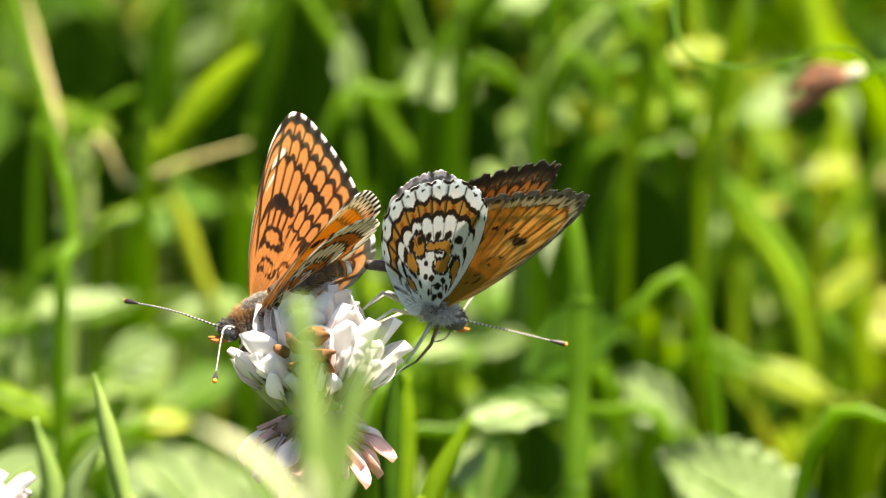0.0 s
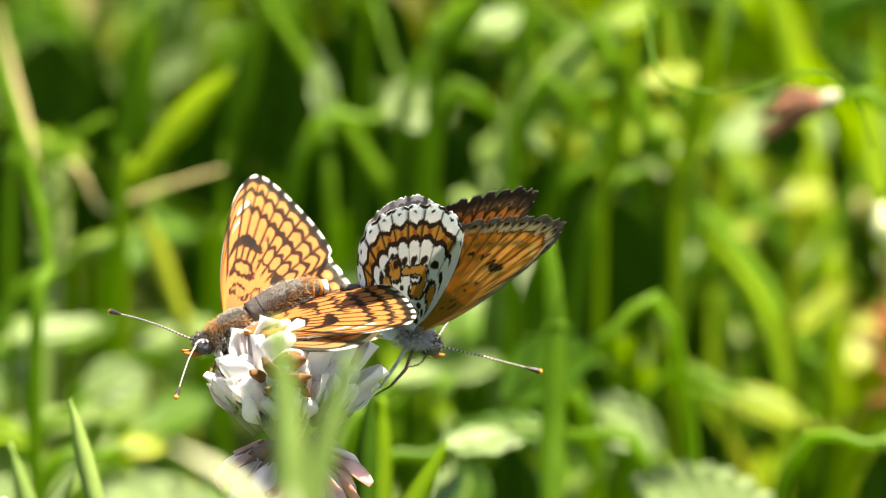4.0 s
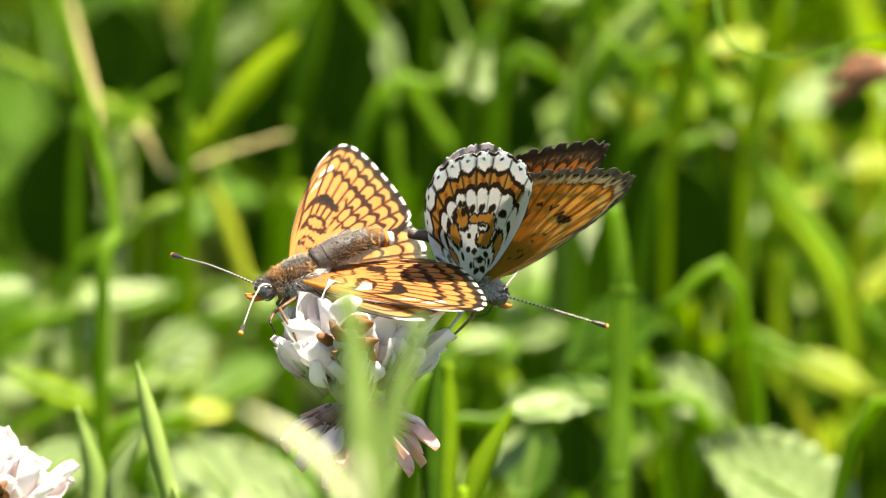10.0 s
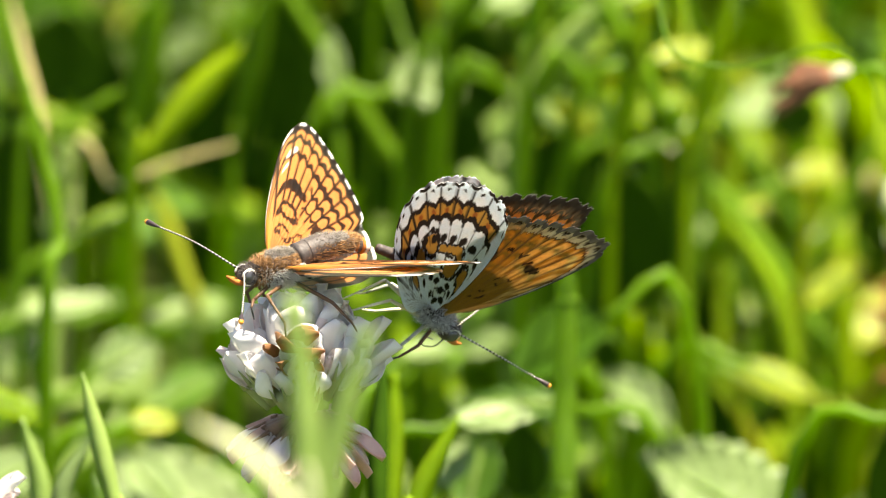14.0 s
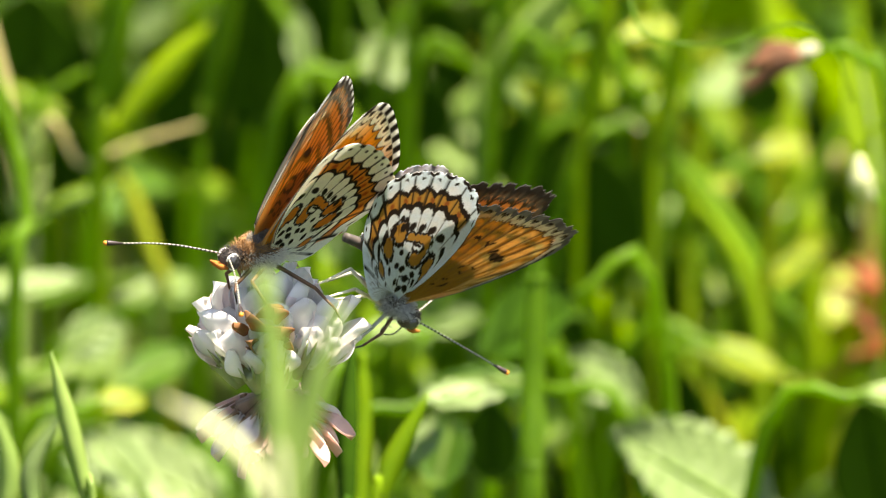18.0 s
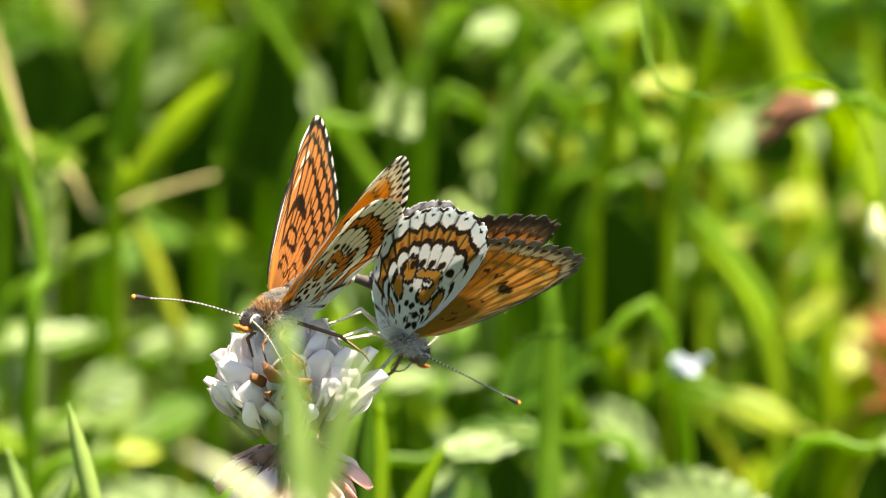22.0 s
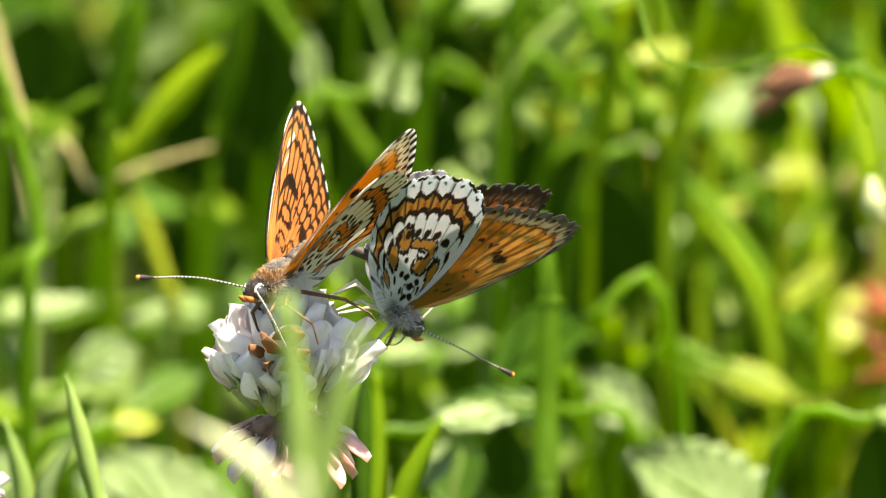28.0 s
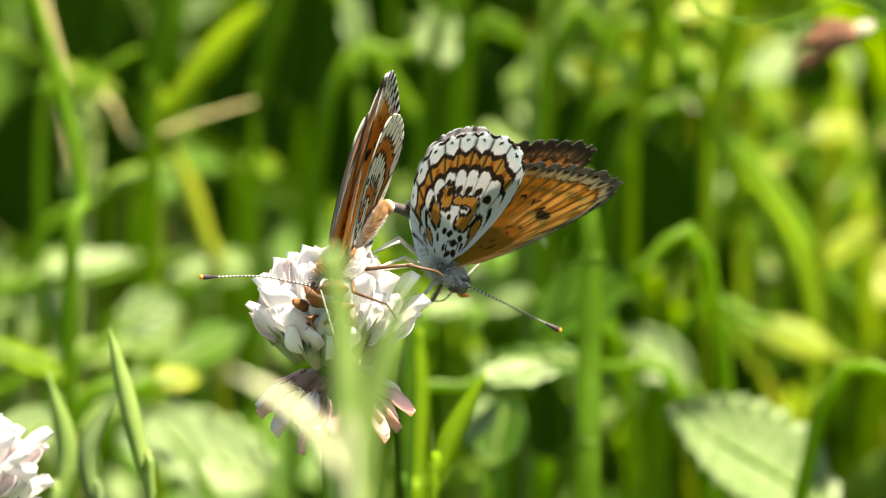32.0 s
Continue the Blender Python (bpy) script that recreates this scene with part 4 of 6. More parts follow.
def clover_flower(label, center, stalk, seed, reach=0.0090, low=-22, white=34, faded=18, brown=4):
    """A white clover head: a dome of florets, the oldest hanging down faded below it."""
    rng = random.Random(seed)
    c = Vector(center)
    root = tagged(new("clover_flower"), label, "flower", "white clover flowers")
    root.location = (stalk[-1][0], stalk[-1][1], 0)
    bpy.context.view_layer.update()
    o = Vector(root.location)
    k = c - o
    golden = 2.39996
    for i in range(white):
        z = math.sin(radians(low)) + (1 - math.sin(radians(low))) * (i + 0.5) / white
        el = math.asin(min(1, z))
        az = i * golden + rng.gauss(0, 0.12)
        d = Vector((math.cos(az) * math.cos(el) * 0.62, math.sin(az) * math.cos(el) * 0.62, math.sin(el) + rng.uniform(0.75, 1.5)))
        d = d.normalized() + Vector((rng.gauss(0, 0.09), rng.gauss(0, 0.09), 0))
        floret(root, k + Vector((math.cos(az) * math.cos(el) * 0.0036, math.sin(az) * math.cos(el) * 0.0036, math.sin(el) * 0.0026 - 0.0016)), d, reach * rng.uniform(0.86, 1.08), (PETAL, PETAL_BLUSH if rng.random() < 0.6 else PETAL), rng, rng.uniform(0.85, 1.15), CALYX if rng.random() < 0.6 else CALYX_RED)
    for i in range(brown):
        d = Vector((rng.uniform(-0.45, 0.25), -0.75, rng.uniform(0.55, 0.8)))
        floret(root, k + d * 0.0032, d, reach * 0.92, (PETAL_BROWN, PETAL_BROWN), rng, 0.72, CALYX_RED)
    for i in range(faded):
        az = i * 2 * math.pi / faded + rng.gauss(0, 0.2)
        el = radians(rng.uniform(-72, -18))
        d = Vector((math.cos(az) * math.cos(el), math.sin(az) * math.cos(el), math.sin(el)))
        tint = (PETAL_BLUSH, PETAL_BLUSH) if rng.random() < 0.35 else (PETAL_PINK, PETAL_BLUSH)
        floret(root, k + Vector((d.x * 0.0012, d.y * 0.0012, -0.0034)), d, reach * rng.uniform(0.72, 0.95), tint, rng, rng.uniform(0.55, 0.85), CALYX_RED)
    part("receptacle", blob(k + Vector((0, 0, -0.001)), (0.0016, 0.0016, 0.0026), 8, 10), CALYX, root)
    pts = [k + Vector((0, 0, -0.002))] + [Vector(p) - o for p in stalk]
    part("stalk", tube(pts, (0.0010, 0.0011, 0.0012), 9, 24), GRASS, root, "green stalk")
    return root


def dried_flower(label, a, b, hang):
    """A withered brown flower with a pale calyx, on the end of a thin stem."""
    a, b = Vector(a), Vector(b)
    d = (b - a)
    root = tagged(new("dried_flower"), label, "flower", "withered flowers")
    q = d.to_track_quat("X", "Z").to_matrix().to_4x4()
    n = d.length
    o = d.orthogonal().normalized()
    petal = []
    rng = random.Random(31)
    for i in range(16):
        e = Matrix.Rotation(i * 2.4 + rng.uniform(-0.3, 0.3), 3, d.normalized()) @ o
        reach, flare = rng.uniform(-0.12, 0.25), rng.uniform(0.06, 0.24)
        petal.append(tube([a.lerp(b, 0.75) + e * n * 0.10, a.lerp(b, 0.42) + e * n * rng.uniform(0.13, 0.21), a.lerp(b, reach) + e * n * flare - Vector((0, 0, n * rng.uniform(0.05, 0.20)))], (n * 0.03, n * rng.uniform(0.035, 0.06), n * 0.012), 6, 8))
    part("petals", joined(petal), BUD_BROWN, root, "withered brown petals")
    part("core", blob(a.lerp(b, 0.48), (n * 0.30, n * 0.13, n * 0.13), 8, 10, 0.35, 1, q), BUD_BROWN, root)
    part("calyx", blob(a.lerp(b, 0.82), (n * 0.20, n * 0.11, n * 0.11), 8, 10, 0.3, 2, q), BUD_WHITE, root, "pale papery calyx")
    part("stem", tube([b] + [Vector(p) for p in hang], (0.0006, 0.0008, 0.0010), 7, 30), GRASS, root)
    return root


def rust_flower(label, c, seed):
    """A ragged rust-orange flower head on a stem."""
    rng = random.Random(seed)
    c = Vector(c)
    root = tagged(new("rust_flower"), label, "flower", "withered flowers")
    for i in range(34):
        az, el = rng.uniform(0, 6.28), rng.uniform(-0.9, 1.3)
        d = Vector((math.cos(az) * math.cos(el), math.sin(az) * math.cos(el), math.sin(el)))
        q = d.to_track_quat("Y", "Z").to_matrix().to_4x4()
        at = c + Vector((rng.gauss(0, 0.002), rng.gauss(0, 0.002), rng.uniform(-0.008, 0.005)))
        part("petal", moved(leaflet(rng.uniform(0.006, 0.012), rng.uniform(0.0010, 0.0022), cup=0.3, n=6, m=2), Matrix.Translation(at) @ q @ pose(0, 0, 0, 0, rng.uniform(-60, 60))), RUST if i % 9 else BUD_BROWN, root)
    part("stem", tube([c, c + Vector((0.001, 0.006, -0.05)), Vector((c.x, c.y + 0.012, -0.003))], (0.0009, 0.0011), 6, 14), LEAF, root)
    return root


def seed_head(label, points, spike, radius, mat, count=26):
    """A grass stem with a spike of small overlapping spikelets."""
    root = tagged(new("grass_spike"), label, "grass", "grass spikes")
    part("stem", tube(down_to_ground(points), (radius, radius, radius * 0.7), 7, 24), mat, root)
    ax = spline(spike, count)
    for i, p in enumerate(ax):
        d = (ax[min(i + 1, count - 1)] - ax[max(0, i - 1)]).normalized()
        az = i * 2.4
        o = d.orthogonal().normalized()
        o = Matrix.Rotation(az, 3, d) @ o
        g = (d * 0.8 + o * 0.6).normalized()
        ln = 0.0042 * (1 - 0.4 * i / count)
        part("spikelet", tube([p, p + g * ln * 0.5, p + g * ln], (0.0004, 0.0010, 0.0001), 6, 6), GRASS_GREY if i % 3 else GRASS, root)
    return root


make_ground()
# shade between the stems is mixed in as dark-coloured blades
make_meadow("meadow_grass", "dense green meadow grass with bright and shade-dark blades", 2400, 17, ((GRASS, 5), (GRASS_BRIGHT, 4), (LEAF_SHADE_DARK, 6), (GRASS_GREY, 2), (GRASS_YELLOW, 2), (STRAW, 0.7)), (0.05, 0.17), (0.0018, 0.0048), (0.22, 0.95), lambda x, y: y < 0.46 and noise.noise(Vector((x * 16, y * 9, 3))) < 0.22)
make_meadow("short_grass", "short green grass round the clover", 900, 12, ((GRASS, 5), (GRASS_BRIGHT, 3), (LEAF_SHADE_DARK, 2)), (0.02, 0.055), (0.0016, 0.0035), (-0.5, 0.25), lambda x, y: False)
make_meadow("far_meadow", "tall grass of the meadow beyond", 1600, 13, ((GRASS, 5), (GRASS_BRIGHT, 3), (LEAF_SHADE_DARK, 2), (STRAW, 0.6)), (0.08, 0.30), (0.003, 0.007), (0.95, 2.6), lambda x, y: False)
# sun on this patch is put into the brighter blade colours
make_meadow("sunlit_grass", "yellow-green grass with full sun put into its brighter colours", 80, 19, ((GRASS_BRIGHT, 5), (GRASS_YELLOW, 3), (GRASS, 3), (LEAF_SHADE_DARK, 3), (STRAW, 0.5)), (0.05, 0.125), (0.0024, 0.0062), (0.27, 0.5), lambda x, y: x < 0.02 + 0.03 * y or x > 0.10 or noise.noise(Vector((x * 60, y * 14, 7))) < -0.15)
make_meadow("open_meadow", "short and tall green grass of the open meadow all round", 15000, 16, ((GRASS, 5), (GRASS_BRIGHT, 3), (LEAF_SHADE_DARK, 2), (GRASS_YELLOW, 1), (STRAW, 0.5)), (0.03, 0.11), (0.004, 0.010), (-2.2, 3.4), lambda x, y: (-0.13 - 0.25 * max(0, y) < x < 0.19 + 0.25 * max(0, y) and -1.1 < y < 2.6), (-2.2, 2.2))
make_ground_leaves("clover_leaves", "low green clover leaves among the grass", 420, 14, (0.10, 0.9), (0.008, 0.018), (LEAF, LEAF_PALE, LEAF_SHADE_DARK), (5, 3, 3), (0.012, 0.06), lambda y: (-0.10 - 0.2 * y, 0.15 + 0.2 * y))
make_ground_leaves("sunlit_leaves", "yellow-green and grey-green herb leaves coloured as if in full sun", 110, 24, (0.28, 0.50), (0.007, 0.015), (GRASS_BRIGHT, GRASS_YELLOW, LEAF_PALE_SHEEN, LEAF), (4, 3, 3, 3), (0.035, 0.115), lambda y: (0.036 + 0.03 * y, 0.125))
make_ground_leaves("pale_leaves", "pale green herb leaves among the grass", 18, 25, (0.20, 0.45), (0.006, 0.013), (LEAF_PALE_SHEEN, GRASS_BRIGHT, LEAF), (3, 3, 2), (0.03, 0.085), lambda y: (-0.10, -0.030))

# ---- the clover flower on which the butterflies sit, and its neighbour ----
clover = clover_flower("fresh white clover head with faded pink florets hanging below", (-0.01330, -0.00594, 0.14690), ((-0.01337, -0.0074, 0.13922), (-0.01251, -0.01769, 0.08846), ((-0.01251, -0.01769, 0.08846)[0], (-0.01251, -0.01769, 0.08846)[1] + 0.004, -0.003)), 21)
clover_flower("round white clover head with browning centre beside the grass", (-0.05349, 0.00825, 0.12542), ((-0.05325, 0.00854, 0.11954), (-0.05305, 0.00099, 0.08114), ((-0.05305, 0.00099, 0.08114)[0], (-0.05305, 0.00099, 0.08114)[1] + 0.004, -0.003)), 22, 0.0100, -40, 48, 0, 6)
clover_flower("small white clover head at the grass edge", (0.07133, 0.03206, 0.12806), ((0.07145, 0.03011, 0.12168), (0.07223, 0.01966, 0.07381), ((0.07223, 0.01966, 0.07381)[0], (0.07223, 0.01966, 0.07381)[1] + 0.004, -0.003)), 23, 0.0085, -20, 34, 6, 2)

# ---- grass blades, stems and leaves that stand out ----
blade("pale green grass blade at the meadow's edge", ((-0.0446, 0.0567, 0.1061), (-0.0431, 0.0589, 0.1133), (-0.0452, 0.0615, 0.1217)), 0.0025, GRASS_GREY, tip=0.2)
blade("pale green grass blade at the meadow's edge", ((-0.0392, 0.0473, 0.1094), (-0.0405, 0.0494, 0.1165), (-0.0371, 0.0514, 0.123)), 0.0022, LEAF_PALE_SHEEN, tip=0.2)
herb_leaf("pale grey-green leaf low in the grass", (-0.0545, 0.1154, 0.0929), (-0.0459, 0.1174, 0.0993), 0.0073, LEAF_PALE_SHEEN, normal=(-0.1, -0.5, 0.8))
herb_leaf("pale grey-green leaf low in the grass", (-0.0306, 0.1344, 0.0866), (-0.036, 0.1364, 0.093), 0.0067, LEAF_PALE_SHEEN, normal=(0.1, -0.5, 0.8))
blade("bright yellow-green grass blade leaning across shade-dark leaves", ((-0.0361, 0.1850, 0.1141), (-0.0319, 0.1860, 0.1193), (-0.0273, 0.1870, 0.1245), (-0.0230, 0.1880, 0.1288)), 0.0041, GRASS_BRIGHT, belly=0.5, tip=0.08, base=0.3)
stem("pale green grass stem among the meadow grass", ((-0.0449, 0.1205, 0.1094), (-0.0433, 0.1245, 0.1227), (-0.0456, 0.128, 0.1341), (-0.0492, 0.1317, 0.1461), (-0.0519, 0.1346, 0.1556)), 0.00086, GRASS)
seed_head("pale green grass spike with small spikelets", ((-0.0486, 0.1913, 0.0674), (-0.0475, 0.1967, 0.0851), (-0.0463, 0.2011, 0.0993)), ((-0.0465, 0.2008, 0.0987), (-0.046, 0.2025, 0.1041), (-0.0453, 0.2043, 0.1099)), 0.0012, GRASS_GREY)
stem("straw-coloured grass stem crossing the others", ((-0.0450, 0.2000, 0.1052), (-0.0393, 0.2000, 0.1072), (-0.0336, 0.2000, 0.1097), (-0.0279, 0.2000, 0.1116), (-0.0244, 0.2000, 0.1126)), 0.0004, STRAW)
stem("thin green stem among the meadow grass", ((-0.051, 0.1929, 0.107), (-0.0475, 0.1952, 0.1144), (-0.0411, 0.1966, 0.1191), (-0.0383, 0.197, 0.1205)), 0.00063, GRASS)
blade("pale dry grass blade among the meadow grass", ((-0.0472, 0.2013, 0.1), (-0.049, 0.2054, 0.1136), (-0.0507, 0.2077, 0.1211), (-0.0529, 0.2108, 0.1313)), 0.0018, STRAW)
blade("broad grey-green grass blade", ((-0.0064, 0.2765, 0.0724), (0.0035, 0.2805, 0.0855), (0.0126, 0.2827, 0.0927), (0.0248, 0.2865, 0.1051), (0.0301, 0.2885, 0.1116)), 0.0049, GRASS_GREY, belly=0.7)
g = stem("light green stalk with a pale sheath tip", ((-0.0069, 0.2376, 0.1164), (-0.0017, 0.2273, 0.1167), (0.0105, 0.2213, 0.1142), (0.0199, 0.2207, 0.1122), (0.0227, 0.2204, 0.1114)), 0.00045, GRASS)
part("sheath", ribbon([Vector(p) - g.location for p in ((0.0227, 0.2204, 0.1114), (0.0263, 0.2198, 0.1094), (0.0317, 0.2188, 0.1061))], 0.0014, 0.3, 12, (0, -1, 0.4), 0.3, 0.5), CREAM_TIP, g, "cream-white sheath tip")
stem("thin curling green tendril", ((0.0395, 0.2145, 0.0748), (0.0331, 0.2069, 0.1184), (0.0277, 0.1535, 0.1491), (0.0261, 0.0987, 0.158), (0.0271, 0.0781, 0.1588), (0.0302, 0.0777, 0.1577), (0.0343, 0.0776, 0.1573), (0.0387, 0.0779, 0.1583), (0.0428, 0.0783, 0.1595), (0.0459, 0.0781, 0.1589), (0.0487, 0.0772, 0.1561), (0.0506, 0.0758, 0.1513)), 0.00022, GRASS)
stem("green vertical grass stem", ((0.0152, 0.0927, 0.0869), (0.0155, 0.1003, 0.1118), (0.0157, 0.1041, 0.1242), (0.0147, 0.1064, 0.1316)), 0.00143, GRASS)
blade("dark green blade among the meadow grass", ((-0.0058, 0.0473, 0.1094), (-0.0058, 0.0509, 0.1212), (-0.0052, 0.0538, 0.1307)), 0.0025, LEAF_SHADE_DARK)
blade("bright grass blade coloured as if lit from behind", ((-0.0046, 0.0757, 0.0996), (-0.0043, 0.0794, 0.1118), (-0.004, 0.082, 0.1203)), 0.0025, GRASS_BRIGHT, tip=0.3)
blade("green grass blade among the meadow grass", ((-0.0027, 0.0482, 0.1123), (-0.0009, 0.0498, 0.1177), (0.0032, 0.0521, 0.1251)), 0.0026, GRASS_BRIGHT)
blade("soft green grass blade before the flower", ((-0.0108, -0.1765, 0.1812), (-0.011, -0.1732, 0.1921), (-0.0113, -0.1709, 0.1994), (-0.0123, -0.1686, 0.2071)), 0.0030, GRASS_GREY, tip=0.6, facing=(0.25, -1, 0.2))
blade("soft green grass blade before the flower", ((-0.0097, -0.1718, 0.1796), (-0.0092, -0.1684, 0.1906), (-0.0076, -0.1665, 0.197), (-0.0057, -0.1647, 0.2029)), 0.0026, GRASS_GREY, tip=0.5, facing=(-0.3, -1, 0.2))
blade("cream-tipped grass sheath with a green base", ((-0.0103, -0.1985, 0.1948), (-0.013, -0.197, 0.1996), (-0.0163, -0.1961, 0.2027), (-0.0202, -0.1954, 0.2049)), 0.0017, CREAM_TIP, base=0.6, tip=0.3, facing=(-0.2, -0.5, 1))
blade("pale green grass blade among the meadow grass", ((-0.033, 0.029, 0.1182), (-0.0354, 0.0319, 0.1275), (-0.0375, 0.0344, 0.1356)), 0.0021, GRASS_GREY)
herb_leaf("pale toothed green leaf below the clover", (-0.0220, 0.1800, 0.0684), (-0.0407, 0.1830, 0.0777), 0.0106, LEAF_PALE_SHEEN, normal=(0.0, -0.6, 0.75), folds=6, teeth=8, tipness=0.4, pleat=0.06)
herb_leaf("serrated pleated pale green leaf", (0.0422, 0.1250, 0.0859), (0.0258, 0.1250, 0.0973), 0.0141, LEAF_PALE_SHEEN, normal=(-0.15, -0.5, 0.85), folds=8, teeth=9, heart=0.6, tipness=0.2, pleat=0.06)
herb_leaf("pale green leaf among the meadow grass", (0.0023, 0.2237, 0.0707), (0.0147, 0.2231, 0.069), 0.0058, LEAF)
herb_leaf("dark green broad leaf", (0.0213, 0.1411, 0.1085), (0.0098, 0.1391, 0.102), 0.0101, LEAF_SHADE_DARK)
herb_leaf("pale green leaf among the meadow grass", (0.0044, 0.1154, 0.0929), (0.0064, 0.118, 0.1012), 0.0066, LEAF)
herb_leaf("pale round leaf with caught light put into its colour", (-0.0036, 0.371, 0.0739), (0.0046, 0.3699, 0.07), 0.0090, LEAF_PALE)
herb_leaf("pale round leaf with caught light put into its colour", (-0.0101, 0.3706, 0.0724), (-0.0052, 0.3701, 0.0708), 0.0057, LEAF_PALE)
herb_leaf("pale leaf among the meadow grass", (-0.0462, 0.3339, 0.0894), (-0.0434, 0.3314, 0.0811), 0.0063, LEAF_PALE)
herb_leaf("pale green clover leaf", (-0.0401, 0.1764, 0.0872), (-0.0338, 0.1782, 0.0932), 0.0084, LEAF_PALE)
herb_leaf("pale green clover leaf", (-0.0344, 0.195, 0.0796), (-0.0259, 0.1965, 0.0844), 0.0064, LEAF)
herb_leaf("pale green leaf among the meadow grass", (-0.0396, 0.2467, 0.0777), (-0.0507, 0.2461, 0.0755), 0.0044, LEAF)
herb_leaf("pale green leaf among the meadow grass", (0.0337, 0.2132, 0.0707), (0.0221, 0.2149, 0.0762), 0.0087, LEAF_PALE)
herb_leaf("lance-shaped green leaf by the dried flower", (0.0582, 0.1544, 0.1178), (0.0555, 0.16, 0.136), 0.0068, GRASS_BRIGHT, normal=(0.2, -1, 0.3))
stem("yellow-green stem among the meadow grass", ((0.058, 0.2499, 0.054), (0.052, 0.2522, 0.0615), (0.0408, 0.253, 0.064), (0.0378, 0.2528, 0.0633)), 0.00097, GRASS_YELLOW)
dried_flower("brown withered flower hanging from a thin green stem", (0.0401, 0.1297, 0.1395), (0.0494, 0.1304, 0.142), ((0.054, 0.1301, 0.141), (0.058, 0.1265, 0.129), (0.0592, 0.1093, 0.0387)))
rust_flower("rust-orange withered flower head among grass", (0.0655, 0.2168, 0.0825), 31)
rust_flower("rust-orange withered flower head among grass", (0.0719, 0.227, 0.0815), 32)
tagged(mesh_object("stone", *moved(blob((0, 0, 0), (0.022, 0.02, 0.05), 14, 18, 0.25, 5), Matrix.Translation((-0.0945, 0.367, 0.0607))), STONE), "grey-violet stone standing in the grass", "stone")
# added leaves whose dark colour and forward lean imitate shade in the grass
herb_leaf("broad leaf darkened to stand in for deep shade", (-0.0500, 0.2702, 0.0861), (-0.0455, 0.2576, 0.1131), 0.0172, LEAF_SHADE_DARK, normal=(0.2, -1, -0.6))
herb_leaf("broad leaf darkened to stand in for deep shade", (-0.0570, 0.2558, 0.0788), (-0.0533, 0.2452, 0.1012), 0.0141, LEAF_SHADE_DARK, normal=(0.2, -1, -0.6))
herb_leaf("broad leaf darkened to stand in for deep shade", (-0.0125, 0.2770, 0.0769), (-0.0145, 0.2654, 0.1016), 0.0196, LEAF_SHADE_DARK, normal=(0.2, -1, -0.6))
herb_leaf("broad leaf darkened to stand in for deep shade", (-0.0033, 0.2753, 0.0806), (-0.0041, 0.2671, 0.0980), 0.0143, LEAF_SHADE_DARK, normal=(0.2, -1, -0.6))
herb_leaf("broad leaf darkened to stand in for deep shade", (0.0250, 0.2157, 0.0866), (0.0232, 0.2059, 0.1075), 0.0151, LEAF_SHADE_DARK, normal=(0.2, -1, -0.6))
herb_leaf("broad leaf darkened to stand in for deep shade", (0.0145, 0.1889, 0.0831), (0.0229, 0.1850, 0.0918), 0.0120, LEAF_SHADE_DARK, normal=(0.2, -1, -0.6))
herb_leaf("broad leaf darkened to stand in for deep shade", (0.0336, 0.2077, 0.0656), (0.0318, 0.1999, 0.0826), 0.0122, LEAF_SHADE_DARK, normal=(0.2, -1, -0.6))
herb_leaf("broad leaf darkened to stand in for deep shade", (-0.0357, 0.3185, 0.0561), (-0.0284, 0.3123, 0.0695), 0.0102, LEAF_SHADE_DARK, normal=(0.2, -1, -0.6))
# light caught on these leaves is put into their pale colour
herb_leaf("pale round leaf with caught light put into its colour", (-0.018, 0.3532, 0.084), (-0.0116, 0.352, 0.0802), 0.0064, LEAF_PALE, normal=(-0.2, -0.5, 1))
herb_leaf("pale round leaf with caught light put into its colour", (-0.016, 0.3179, 0.0711), (-0.0066, 0.3181, 0.0718), 0.0094, LEAF_PALE, normal=(-0.2, -0.4, 1))
herb_leaf("pale leaf with caught light put into its colour", (-0.001, 0.2157, 0.079), (0.0055, 0.2166, 0.0818), 0.0080, LEAF, normal=(-0.2, -0.4, 1))
herb_leaf("pale leaf with caught light put into its colour", (-0.0307, 0.2174, 0.0845), (-0.0249, 0.2179, 0.0859), 0.0065, LEAF_PALE, normal=(-0.2, -0.4, 1))
herb_leaf("pale leaf with caught light put into its colour", (-0.0529, 0.1948, 0.079), (-0.0408, 0.1959, 0.0824), 0.0050, LEAF_PALE, normal=(-0.2, -0.4, 1))
herb_leaf("pale leaf with caught light put into its colour", (-0.0579, 0.2268, 0.0808), (-0.047, 0.228, 0.085), 0.0036, LEAF_PALE, normal=(-0.2, -0.4, 1))
# full sun here comes from the bright greens given to the leaves
herb_leaf("yellow-green leaf coloured as if in full sun", (0.0483, 0.3165, 0.0666), (0.0577, 0.3181, 0.0718), 0.0133, GRASS_BRIGHT, normal=(-0.2, -0.4, 1))
herb_leaf("yellow-green leaf coloured as if in full sun", (0.0546, 0.3149, 0.0613), (0.0609, 0.3165, 0.0666), 0.0094, GRASS_BRIGHT, normal=(-0.2, -0.4, 1))
herb_leaf("yellow-green leaf coloured as if in full sun", (0.0411, 0.3373, 0.0661), (0.0507, 0.3389, 0.0715), 0.0104, GRASS_YELLOW, normal=(-0.2, -0.4, 1))
herb_leaf("pale leaf with caught light put into its colour", (0.0554, 0.3378, 0.0676), (0.0642, 0.3394, 0.073), 0.0096, LEAF_PALE_SHEEN, normal=(-0.2, -0.4, 1))
herb_leaf("yellow-green leaf coloured as if in full sun", (0.0396, 0.1872, 0.0878), (0.0486, 0.1859, 0.0841), 0.0042, GRASS_YELLOW, normal=(-0.2, -0.4, 1))
